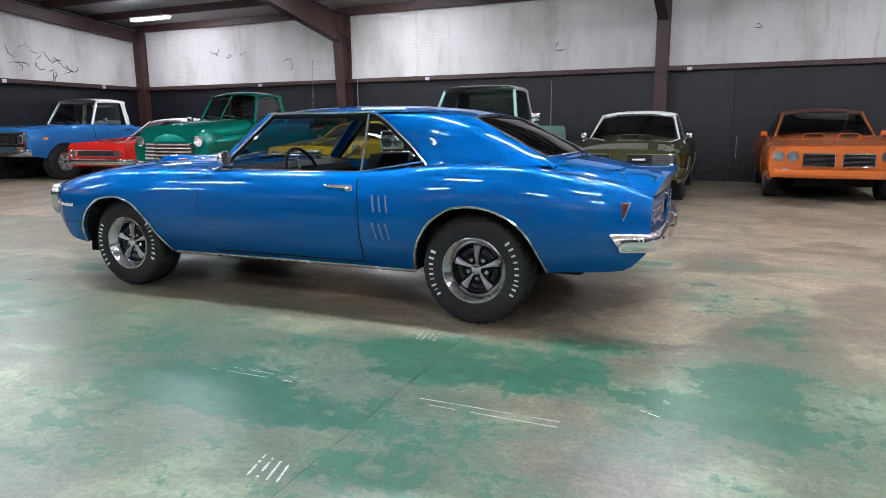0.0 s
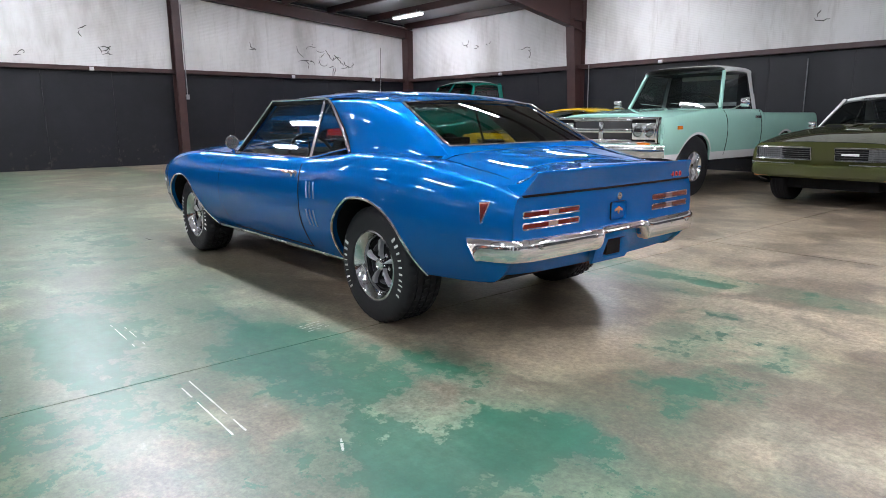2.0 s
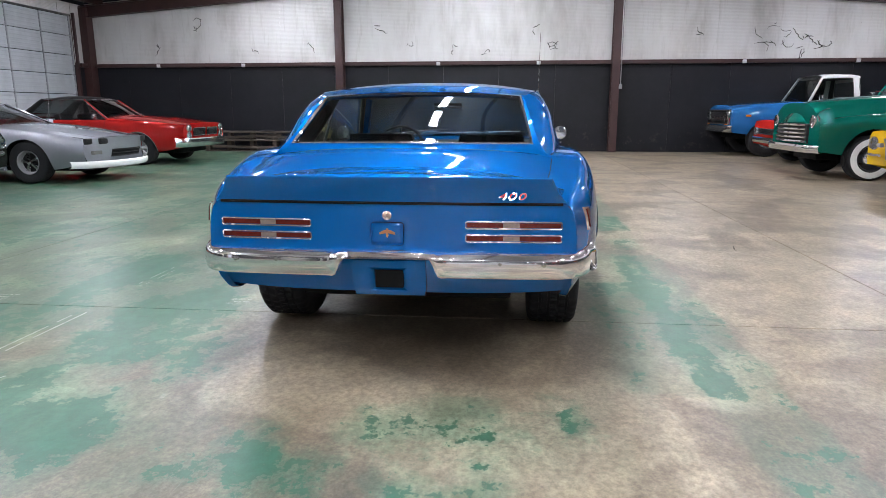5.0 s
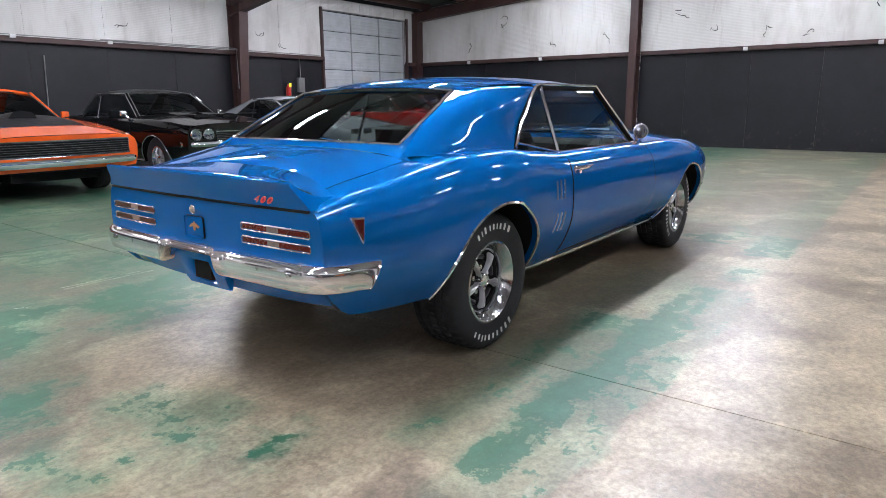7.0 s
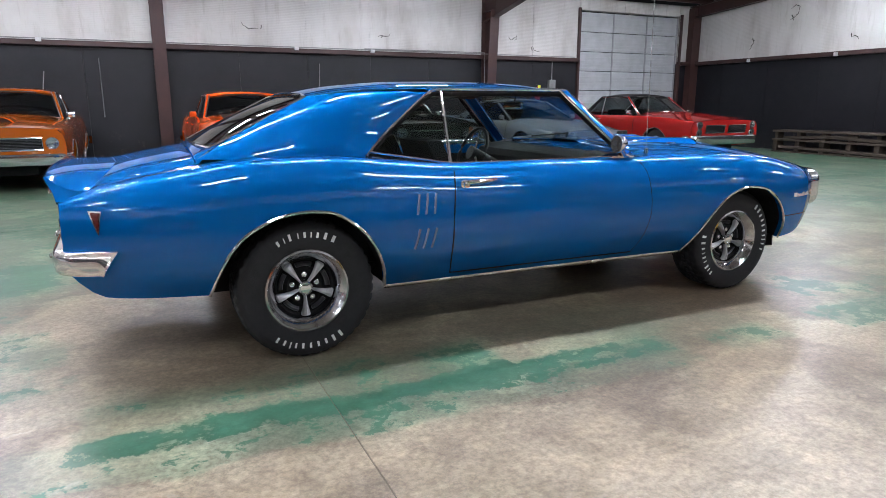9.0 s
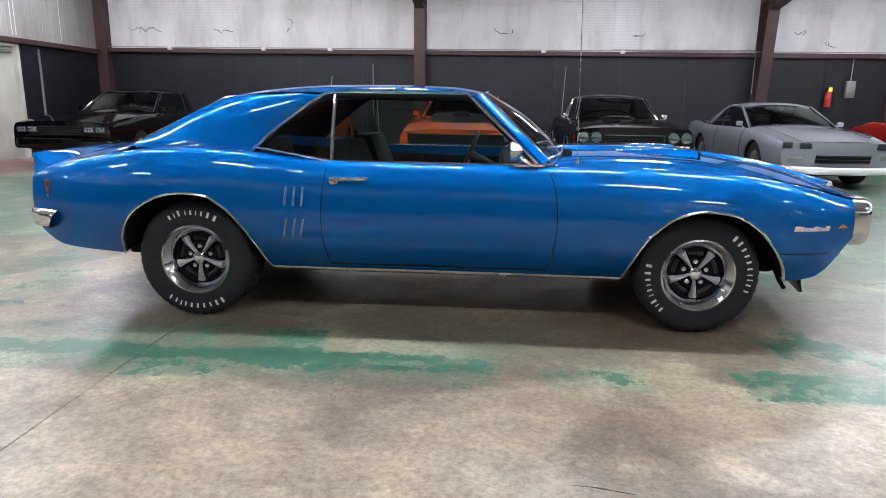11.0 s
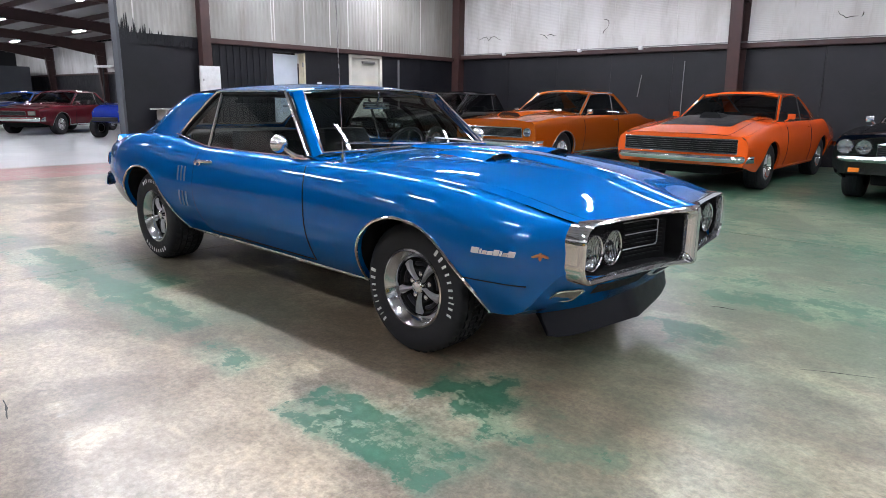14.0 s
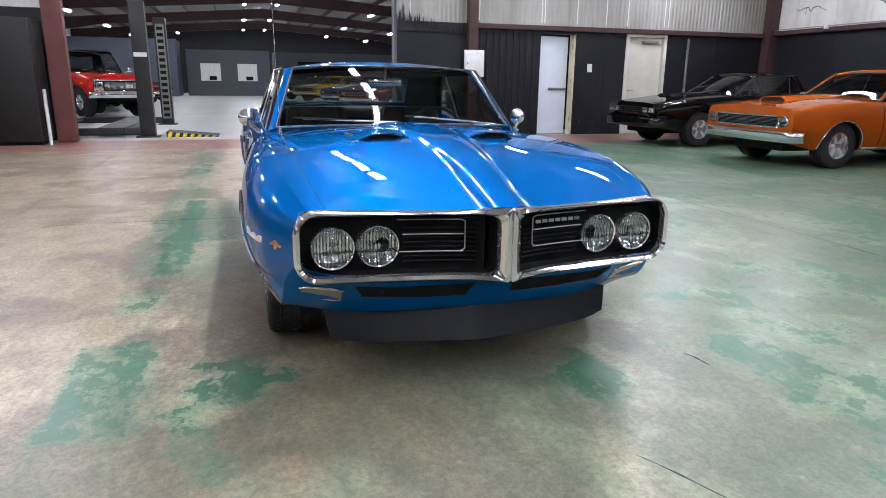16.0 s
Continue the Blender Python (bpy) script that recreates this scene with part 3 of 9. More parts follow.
for fx in (6.32, -1.45):
    steel_frame(fx)
for fx in (-9.75, -18.5, -26.5, -34.5, -42.5):
    steel_frame(fx)

# end wall posts, corner posts and rafter
end_frame = empty("end_wall_frame", pose(0, 0, 0), "dark maroon end wall posts and rafter", kind="structure")
for py in (-3.22, 4.22):
    bm = bmesh.new()
    for a, b, c, d in ((XF - 0.30, XF - 0.285, 0.1, 0.1), (XF - 0.015, XF - 0.002, 0.1, 0.1), (XF - 0.285, XF - 0.015, 0.008, 0.008)):
        box(bm, a, b, py - c, py + d, 0, roof_z(py) - 0.2)
    part("post", bm, MAROON, end_frame, smooth=False)
for py, s in ((YR, 1), (YL, -1)):
    bm = bmesh.new()
    box(bm, XF - 0.30, XF - 0.005, min(py + s * 0.005, py + s * 0.22), max(py + s * 0.005, py + s * 0.22), 0, roof_z(py) - 0.02)
    part("corner_post", bm, MAROON, end_frame, smooth=False)
    bm = bmesh.new()
    i_beam(bm, (XF - 0.18, py, roof_z(py) + 0.02), (XF - 0.18, RIDGE_Y, roof_z(RIDGE_Y) + 0.02), 0.32, 0.32, 0.2)
    part("end_rafter", tidy(bm, 1e-5), MAROON, end_frame, smooth=False)

purlins = empty("purlins", pose(0, 0, 0), "dark maroon roof purlins", kind="structure")
yy = YR + 0.1
while yy < YL:
    bm = bmesh.new()
    z = roof_z(yy)
    box(bm, HALL_END, XF, yy - 0.006, yy + 0.006, z, z + 0.2)
    box(bm, HALL_END, XF, yy, yy + 0.07, z, z + 0.012)
    part("purlin", bm, MAROON, purlins, smooth=False)
    yy += 1.45

# girt rails along the walls, with conduit
rails = empty("wall_girts", pose(0, 0, 0), "dark maroon steel girts along the walls", kind="structure")
for x0, x1, y0, y1 in ((XF - 0.14, XF - 0.004, YR + 0.22, YL - 0.22), (HALL_END, XF - 0.3, YR + 0.004, YR + 0.14), (HALL_END, 9.2, YL - 0.14, YL - 0.004), (12.9, XF - 0.3, YL - 0.14, YL - 0.004)):
    part("girt", boxed(x0, x1, y0, y1, RAIL - 0.05, RAIL + 0.05, 0.008), MAROON, rails, smooth=False)

# tube lights
def tube_light(x, y, drop=0.12):
    z = roof_z(y) - drop
    root = empty("ceiling_light", pose(x, y, z), "white tube light fitting under the purlins", "ceiling light", "tube lights under the roof")
    part("housing", boxed(-0.64, 0.64, -0.085, 0.085, 0.02, 0.07, 0.01), LAMP_WHITE, root)
    part("tube", boxed(-0.61, 0.61, -0.06, 0.06, -0.02, 0.018, 0.012), TUBE_LIGHT, root)
    part("hanger", tubed([(-0.4, 0, 0.07), (-0.4, 0, drop + 0.02)], 0.006, 6), ZINC, root)
    part("hanger", tubed([(0.4, 0, 0.07), (0.4, 0, drop + 0.02)], 0.006, 6), ZINC, root)
    return root


for k in range(12):
    tube_light(11.6 - 1.75 * k, 0.3)
for k in range(5):
    tube_light(10.6 - 4.3 * k, -4.3)
    tube_light(9.4 - 4.3 * k, 4.9)
# apart from (11.1, -9.0), unseen fittings added to brighten the walls
for lx, ly in ((11.1, -9.0), (4.4, -8.8), (-7.6, -8.2), (11.7, 5.8)):
    tube_light(lx, ly)
# unseen row added to lift the left wall and the partition
for lx in (8.2, 3.4, -1.6, -5.2, -8.1):
    tube_light(lx, 8.7)
for lx in (-12.5, -19, -28, -37, -45.8):
    for ly in (-7.78, -4.88, -0.53, 0.92, 5.27, 8.17):
        tube_light(lx, ly, 0.34)

# partition beside the hall
DOOR_A, DOOR_B = (YL - 6.36, YL - 5.50), (YL - 8.72, YL - 7.64)
wall_rear = wall("wall_rear", (XB, YL), (XB, 2.23), -0.2, top=lambda s: roof_z(YL - s) + 0.1, label="rear partition, black below and white above",
                 holes=[(DOOR_A[0], DOOR_A[1], 0, 2.2), (DOOR_B[0], DOOR_B[1], 0, 2.26)], upper=METAL_SHEET)
wall_rear_right = wall("wall_rear_right", (XB - 0.2, -4.15), (XB - 0.2, YR), -0.2, top=lambda s: roof_z(-4.15 - s) + 0.1, label="rear partition, black below and white above")

part("corner_post", boxed(XB + 0.005, XB + 0.26, YL - 0.24, YL - 0.005, 0, EAVE, 0.006), MAROON, end_frame, smooth=False)

# ---- wheels ----


def tyre_profile(R, r, w):
    """Outer face at w/2, with tread grooves."""
    h = w / 2
    pts = [(h * 0.80, r - 0.012), (h * 0.96, r + 0.004), (h, lerp(r, R, 0.35)), (h * 1.0, lerp(r, R, 0.62)), (h * 0.95, lerp(r, R, 0.83)), (h * 0.86, R - 0.010), (h * 0.78, R - 0.002)]
    tread = []
    for g in (0.52, 0.18, -0.18, -0.52):
        tread += [(h * (g + 0.06), R), (h * (g + 0.05), R - 0.009), (h * (g - 0.05), R - 0.009), (h * (g - 0.06), R)]
    back = [(-a, rr) for a, rr in pts[::-1]]
    return pts + tread + back


def tyre_mesh(R, r, w, n=56, cuts=False):
    bm = lathed(tyre_profile(R, r, w), n)
    if cuts:
        # cross cuts over the tread and shoulders
        for v in bm.verts:
            rad = math.hypot(v.co.x, v.co.z)
            if rad > R - 0.0115 and abs(v.co.y) < w * 0.44:
                k = int(round(math.atan2(v.co.z, v.co.x) / math.tau * n)) % n
                if (k + (2 if v.co.y > 0 else 0) + int(abs(v.co.y) / w * 6)) % 4 == 0:
                    v.co.x *= (R - 0.012) / rad
                    v.co.z *= (R - 0.012) / rad
    return bm


def ring_letters(count, a0, a1, rad, size, y, stretch=1.0):
    bm = bmesh.new()
    for i in range(count):
        a = lerp(a0, a1, i / max(1, count - 1))
        wide = size * 0.42 * stretch
        tangent = Vector((-math.sin(a), 0, math.cos(a)))
        radial = Vector((math.cos(a), 0, math.sin(a)))
        c = radial * rad
        for u0, u1, v0, v1 in ((-0.8, 0.8, -1, 1),):
            q = [c + tangent * wide * u + radial * size * 0.5 * v + Vector((0, y, 0)) for u, v in ((u0, v0), (u1, v0), (u1, v1), (u0, v1))]
            lo = [bm.verts.new(p) for p in q]
            hi = [bm.verts.new(p + Vector((0, 0.003, 0))) for p in q]
            bm.faces.new(hi)
            for k in range(4):
                bm.faces.new([lo[k], lo[(k + 1) % 4], hi[(k + 1) % 4], hi[k]])
    bmesh.ops.recalc_face_normals(bm, faces=bm.faces)
    return bm


BRIGHT_ALLOY = plain("bright_cast_alloy", (0.62, 0.62, 0.63), 0.3, 0.6, 0.06, 20)
TRIM_RING = plain("worn_polished_ring", (0.56, 0.56, 0.57), 0.16, 1.0, 0.08, 12)
SPOKE_GREY = plain("silver_spoke_paint", (0.42, 0.42, 0.43), 0.32, 0.6, 0.08, 20)


def wheel_pieces(style, R, r, w):
    """name, bmesh, material, label of a wheel whose face looks along +y."""
    h = w / 2
    out = [("tyre", tyre_mesh(R, r, w, 160, True) if style == "rally" else tyre_mesh(R, r, w), RUBBER, "")]
    if style == "rally":
        out.append(("rim", lathed([(h * 0.80, r - 0.004), (h * 0.94, r - 0.001), (h * 0.96, r - 0.010), (h * 0.90, r - 0.018), (h * 0.78, r - 0.034), (h * 0.66, r - 0.044), (h * 0.62, r - 0.048), (h * 0.3, r - 0.05), (-h * 0.8, r - 0.04)], 48), TRIM_RING, "polished trim ring"))
        out.append(("wheel_disc", lathed([(h * 0.40, r - 0.044), (h * 0.44, r - 0.058), (h * 0.40, r - 0.064), (h * 0.30, r - 0.068), (h * 0.28, 0.1), (h * 0.40, 0.085), (h * 0.40, 0.075), (h * 0.30, 0.045), (h * 0.30, 0.001)], 40), UNDER, "black wheel centre"))
        for k in range(5):
            bm = bmesh.new()
            a = math.radians(90 + 72 * k)
            rows = []
            for rad, half, y, dep in ((0.034, 0.005, h * 0.50, 0.02), (0.060, 0.0075, h * 0.57, 0.02), (0.100, 0.0145, h * 0.60, 0.02), (0.134, 0.024, h * 0.54, 0.02), (0.142, 0.025, h * 0.40, 0.02)):
                cc = Vector((math.cos(a), 0, math.sin(a))) * rad
                tt = Vector((-math.sin(a), 0, math.cos(a)))
                rows.append([tuple(cc - tt * half + Vector((0, y - dep, 0))), tuple(cc - tt * half * 0.72 + Vector((0, y, 0))), tuple(cc + Vector((0, y + 0.006, 0))),
                             tuple(cc + tt * half * 0.72 + Vector((0, y, 0))), tuple(cc + tt * half + Vector((0, y - dep, 0)))])
            sheet(bm, rows)
            out.append(("spoke", tidy(bm), SPOKE_GREY, "silver painted spoke"))
            bm = bmesh.new()
            mid_a = a + math.radians(36)
            tube(bm, [(math.cos(mid_a + d) * 0.112, h * 0.31, math.sin(mid_a + d) * 0.112) for d in spaced(-0.34, 0.34, 8)], 0.012, 8)
            out.append(("slot_rim", tidy(bm), SATIN_BLACK, "black slot rim"))
            a2 = a + math.radians(36)
            out.append(("lug_nut", lathed([(h * 0.25, 0.014), (h * 0.42, 0.013), (h * 0.45, 0.008), (h * 0.45, 0.001)], 8, center=(math.cos(a2) * 0.062, 0, math.sin(a2) * 0.062)), CHROME, ""))
        out.append(("cap", lathed([(h * 0.3, 0.036), (h * 0.62, 0.034), (h * 0.66, 0.028), (h * 0.62, 0.024), (h * 0.64, 0.012), (h * 0.64, 0.001)], 28), CHROME, "chrome centre cap"))
    elif style == "whitewall":
        out.append(("whitewall", lathed([(h * 0.99, r + 0.012), (h * 1.015, lerp(r, R, 0.35)), (h * 1.012, lerp(r, R, 0.62)), (h * 0.985, lerp(r, R, 0.72))], 48), WHITE_RUBBER, "wide white sidewall"))
        out.append(("rim", lathed([(h * 0.9, r), (h * 0.92, r - 0.012), (h * 0.6, r - 0.03), (h * 0.55, 0.11), (h * 0.5, 0.1)], 40), SATIN_BLACK, "black painted steel rim"))
        out.append(("hub_cap", lathed([(h * 0.55, 0.115), (h * 0.75, 0.10), (h * 0.9, 0.06), (h * 0.94, 0.001)], 32), CHROME, "domed chrome hub cap"))
    else:
        out.append(("rim", lathed([(h * 0.84, r - 0.006), (h * 0.93, r - 0.004), (h * 0.93, r - 0.016), (h * 0.6, r - 0.03), (h * 0.35, r - 0.04), (-h * 0.8, r - 0.03)], 40), CHROME if style != "dark" else ALLOY, "bright wheel rim"))
        out.append(("wheel_disc", lathed([(h * 0.2, r - 0.035), (h * 0.2, 0.001)], 32), BLACK if style == "dark" else ALLOY, ""))
        for k in range(5 if style != "slot" else 8):
            a = math.radians(90 + 360 / (5 if style != "slot" else 8) * k)
            bm = bmesh.new()
            rows = []
            for rad, half, y in ((0.03, 0.02, h * 0.6), (0.09, 0.024, h * 0.62), (r - 0.03, 0.032, h * 0.5)):
                cc = Vector((math.cos(a), 0, math.sin(a))) * rad
                tt = Vector((-math.sin(a), 0, math.cos(a)))
                rows.append([tuple(cc - tt * half + Vector((0, y - 0.03, 0))), tuple(cc - tt * half * 0.7 + Vector((0, y, 0))), tuple(cc + tt * half * 0.7 + Vector((0, y, 0))), tuple(cc + tt * half + Vector((0, y - 0.03, 0)))])
            sheet(bm, rows)
            out.append(("spoke", tidy(bm), STEEL if style == "dark" else BRIGHT_ALLOY, ""))
        out.append(("cap", lathed([(h * 0.5, 0.04), (h * 0.75, 0.036), (h * 0.78, 0.001)], 24), CHROME, ""))
    return out


WHEEL_CACHE = {}


def wheel(root, x, y, style="mag", R=0.315, r=0.193, w=0.235, turn=0.0):
    """A wheel standing on the floor under root; y is the tyre's outer face."""
    key = (style, R, r, w)
    if key not in WHEEL_CACHE:
        made = []
        for name, bm, material, label in wheel_pieces(style, R, r, w):
            ob = part(name, bm, material)
            made.append((name, ob.data, label))
            bpy.data.objects.remove(ob)
        hub = part("wheel", lathed([(-w * 0.35, r - 0.05), (-w * 0.2, r - 0.05), (-w * 0.2, 0.001)], 28), UNDER)
        WHEEL_CACHE[key] = (hub.data, made)
        bpy.data.objects.remove(hub)
    data, made = WHEEL_CACHE[key]
    s = 1 if y > 0 else -1
    hub = new("wheel", data)
    hub.parent = root
    hub.matrix_basis = pose(x, y - s * w / 2, R, 0, 0, (0 if s > 0 else 180) + turn) @ pose(0, 0, 0, 0, (x * 97 + y * 31) % 50 if style != "rally" else (0 if y > 0 else 36), 0)
    for name, me, label in made:
        ob = new(name, me)
        ob.parent = hub
        if label:
            ob["label"] = label
    return hub


def side_letters(hub, R, r, w, turn):
    """White raised characters in two arcs round the sidewall, as plain bars."""
    for widths, a0, a1 in (((1.1, 0.9, 0.9, 0.45, 0.9, 0.45, 0.0, 0.8, 0.4, 1.0), 122, 56), ((1.0, 0.9, 1.0, 0.9, 0.9, 0.9, 0.7, 0.45, 0.85, 0.9), -126, -50)):
        total, at = sum(v + 0.32 for v in widths), 0.0
        for k, wide in enumerate(widths):
            a = math.radians(lerp(a0, a1, (at + wide / 2) / total))
            at += wide + 0.32
            if wide:
                tall = 0.031 if k in (0, 1, 7) else 0.025
                bm = ring_letters(1, a, a, (r + R) / 2 + 0.006 + (tall - 0.03) / 2, tall, w / 2, wide * 0.66)
                part("raised_letter", bm, WHITE_RUBBER, hub, matrix=pose(0, 0, 0, 0, turn, 0), smooth=False)


# ---- the blue coupe ----
LOUVRE = plain("blue_bright_strip", (0.20, 0.34, 0.54), 0.25, 0.5, 0.05)


def sided(bm, s):
    if s < 0:
        for v in bm.verts:
            v.co.y = -v.co.y
        bmesh.ops.reverse_faces(bm, faces=bm.faces)
    return bm


class Shell:
    """The outer skin of a car: half width at each length and height, and the lines that bound it."""

    def __init__(self, crest_z, crest_y, wide, low_y, bottom, arches, mid=0.60, low=0.26):
        self.cz, self.cy, self.wide, self.low_y, self.bot = map(hermite, (crest_z, crest_y, wide, low_y, bottom))
        self.arches = [(a[0][0], a[-1][0], hermite(a), a) for a in arches]
        self.mid, self.low = mid, low

    def z_bot(self, x):
        for a, b, f, _ in self.arches:
            if a <= x <= b:
                return f(x)
        return self.bot(x)

    def y(self, x, z):
        w, mid = self.wide(x), self.mid
        if z >= mid:
            t = min(1.0, (z - mid) / max(1e-4, self.cz(x) - mid))
            return lerp(self.cy(x), w, math.sqrt(max(0.0, 1 - t ** 2.4)))
        t = (mid - z) / (mid - self.low)
        return w - (w - self.low_y(x)) * t * t

    def column(self, x, n, z0=None):
        z0 = self.z_bot(x) if z0 is None else z0
        zc, mid = self.cz(x), self.mid
        q0 = -(mid - z0) / (mid - self.low) if z0 < mid else math.asin(min(1, (z0 - mid) / (zc - mid))) / (math.pi / 2)
        out = []
        for i in range(n + 1):
            q = lerp(q0, 1, i / n)
            z = mid + q * (mid - self.low) if q < 0 else mid + (zc - mid) * math.sin(q * math.pi / 2)
            out.append((x, self.y(x, z), z))
        return out

    def stations(self, x0, x1, step=0.045):
        xs = set(round(v, 4) for v in spaced(x0, x1, max(2, int((x1 - x0) / step))))
        for a, b, f, pts in self.arches:
            if x0 < a < x1:
                for d in (-0.002, 0.0):
                    xs.add(round(a + d, 4))
                for p, q in zip(pts, pts[1:]):
                    xs.update(round(v, 4) for v in spaced(p[0], q[0], 3))
                xs.add(round(b + 0.002, 4))
        return sorted(v for v in xs if x0 <= v <= x1)


def side_skin(bm, S, x0, x1, n=15, lip=0.03):
    rows = []
    for x in S.stations(x0, x1):
        col = S.column(x, n)
        rows.append([(x, col[0][1] - lip, col[0][2] + 0.004)] + col)
    sheet(bm, rows, mirror=True)


def arch_trim(S, arch, s, r=0.0075, out=0.004):
    a, b, f, pts = arch
    xs = [lerp(p[0], q[0], t) for p, q in zip(pts, pts[1:]) for t in (0, 0.33, 0.66)] + [b]
    path = [(x, (S.y(x, f(x)) + out) * s, f(x) - 0.002) for x in xs]
    return tidy(tube(bmesh.new(), path, r, 6))


def wheel_well(S, arch, s, inner=0.52):
    a, b, f, pts = arch
    xs = [lerp(p[0], q[0], t) for p, q in zip(pts, pts[1:]) for t in (0, 0.5)] + [b]
    bm = bmesh.new()
    sheet(bm, [[(x, (S.y(x, f(x)) - 0.012) * s, f(x) + 0.006), (x, inner * s, f(x) + 0.03)] for x in xs])
    cap(bm, [(x, inner * s, f(x) + 0.03) for x in xs])
    return tidy(bm)


CAR = empty("blue_coupe", pose(0, 0, 0), "metallic blue two-door coupe with chrome bumpers and black interior", "car")
S = Shell(
    crest_z=[(-2.37, 0.768), (-2.2, 0.832), (-1.99, 0.872), (-1.8, 0.91), (-1.59, 0.935), (-1.25, 0.94), (-0.95, 0.915), (-0.62, 0.885), (-0.2, 0.88), (0.55, 0.877), (0.95, 0.88), (1.36, 0.868), (1.64, 0.845), (1.9, 0.798), (2.07, 0.755), (2.18, 0.728)],
    crest_y=[(-2.37, 0.70), (-2.0, 0.765), (-1.5, 0.80), (-1.2, 0.80), (-0.9, 0.785), (-0.3, 0.775), (0.55, 0.775), (1.0, 0.775), (1.6, 0.765), (1.95, 0.735), (2.18, 0.69)],
    wide=[(-2.37, 0.738), (-2.2, 0.808), (-2.0, 0.864), (-1.7, 0.905), (-1.4, 0.92), (-1.1, 0.91), (-0.8, 0.888), (-0.3, 0.882), (0.3, 0.888), (0.7, 0.90), (1.1, 0.918), (1.4, 0.924), (1.7, 0.912), (1.95, 0.868), (2.1, 0.795), (2.18, 0.745)],
    low_y=[(-2.37, 0.60), (-2.1, 0.65), (-1.7, 0.71), (-0.9, 0.72), (0.9, 0.735), (1.7, 0.75), (1.95, 0.755), (2.18, 0.66)],
    bottom=[(-2.37, 0.535), (-2.33, 0.485), (-2.27, 0.412), (-2.21, 0.372), (-2.07, 0.356), (-1.80, 0.346), (-0.965, 0.285), (0.985, 0.282), (1.83, 0.30), (1.90, 0.308), (1.97, 0.326), (2.02, 0.36), (2.06, 0.405), (2.11, 0.475), (2.18, 0.545)],
    arches=[[(-1.80, 0.346), (-1.775, 0.42), (-1.745, 0.495), (-1.70, 0.57), (-1.645, 0.625), (-1.565, 0.672), (-1.48, 0.702), (-1.38, 0.714), (-1.27, 0.703), (-1.19, 0.662), (-1.12, 0.605), (-1.05, 0.51), (-1.00, 0.40), (-0.965, 0.287)],
            [(0.985, 0.284), (1.025, 0.42), (1.09, 0.545), (1.21, 0.645), (1.35, 0.682), (1.49, 0.667), (1.61, 0.605), (1.72, 0.49), (1.785, 0.40), (1.83, 0.302)]])
XN, XT = 2.18, -2.345         # where the side skin ends at nose and tail
X_COWL, X_DECK = 0.62, -1.80  # where hood and deck begin


def nose_x(y):
    """How far the nose reaches beyond the side skin, across the width."""
    a = min(1.0, abs(y) / 0.72)
    return 0.04 + 0.135 * (1 - min(1.0, math.hypot(a, 0.02)) ** 0.65) + 0.032 * math.exp(-(y / 0.09) ** 2)


def tail_x(y):
    a = min(1.0, abs(y) / 0.74)
    return -0.022 * (1 - a ** 2.2)


HOOD_Z = hermite([(0.62, 0.925), (0.8, 0.935), (1.04, 0.938), (1.37, 0.928), (1.71, 0.888), (1.9, 0.846), (2.07, 0.782), (2.18, 0.742)])
DECK_Z = hermite([(-2.37, 0.79), (-2.25, 0.858), (-2.1, 0.908), (-1.95, 0.938), (-1.8, 0.962)])


def hood_point(s, u):
    """s runs from cowl to nose, u from the middle (0) to the crest (1)."""
    xs = lerp(X_COWL, XN, s)
    yc, zc = S.cy(xs), S.cz(xs)
    y = yc * u
    x = xs + nose_x(y) * s ** 3
    z = lerp(zc, HOOD_Z(xs), (1 - u ** 2.4))
    z += 0.021 * math.exp(-(y / (0.17 - 0.10 * s)) ** 8) * (1 - 0.3 * s)     # raised middle panel
    return (x, y, z)


def deck_point(s, u):
    xs = lerp(X_DECK, XT, s)
    yc, zc = S.cy(xs), S.cz(xs)
    y = yc * u
    return (xs + tail_x(y) * s ** 2, y, lerp(zc, DECK_Z(xs), (1 - u ** 3)) - 0.010 * math.exp(-((u - 0.88) / 0.05) ** 2) * (1 - s))


PIL_B = [(-0.655, 0.642, 1.236), (-0.73, 0.652, 1.19), (-0.82, 0.672, 1.12), (-0.93, 0.702, 1.035), (-1.04, 0.748, 0.930)]
PIL_A = [(-1.27, 0.545, 1.212), (-1.40, 0.565, 1.152), (-1.52, 0.585, 1.09), (-1.65, 0.605, 1.02), (-1.80, 0.65, 0.935)]
RW_TOP = [(-1.275, 0.53, 1.205), (-1.255, 0.3, 1.222), (-1.25, 0, 1.228), (-1.255, -0.3, 1.222), (-1.275, -0.53, 1.205)]
RW_LOW = [(-1.735, 0.585, 0.975), (-1.77, 0.35, 0.978), (-1.785, 0, 0.98), (-1.77, -0.35, 0.978), (-1.735, -0.585, 0.975)]


def along(pts, t):
    k = min(len(pts) - 2, int(t * (len(pts) - 1)))
    f = t * (len(pts) - 1) - k
    p0, p1, p2, p3 = pts[max(0, k - 1)], pts[k], pts[k + 1], pts[min(len(pts) - 1, k + 2)]
    return tuple(0.5 * (2 * b + (c - a) * f + (2 * a - 5 * b + 4 * c - d) * f * f + (3 * b - a - 3 * c + d) * f ** 3) for a, b, c, d in zip(p0, p1, p2, p3))



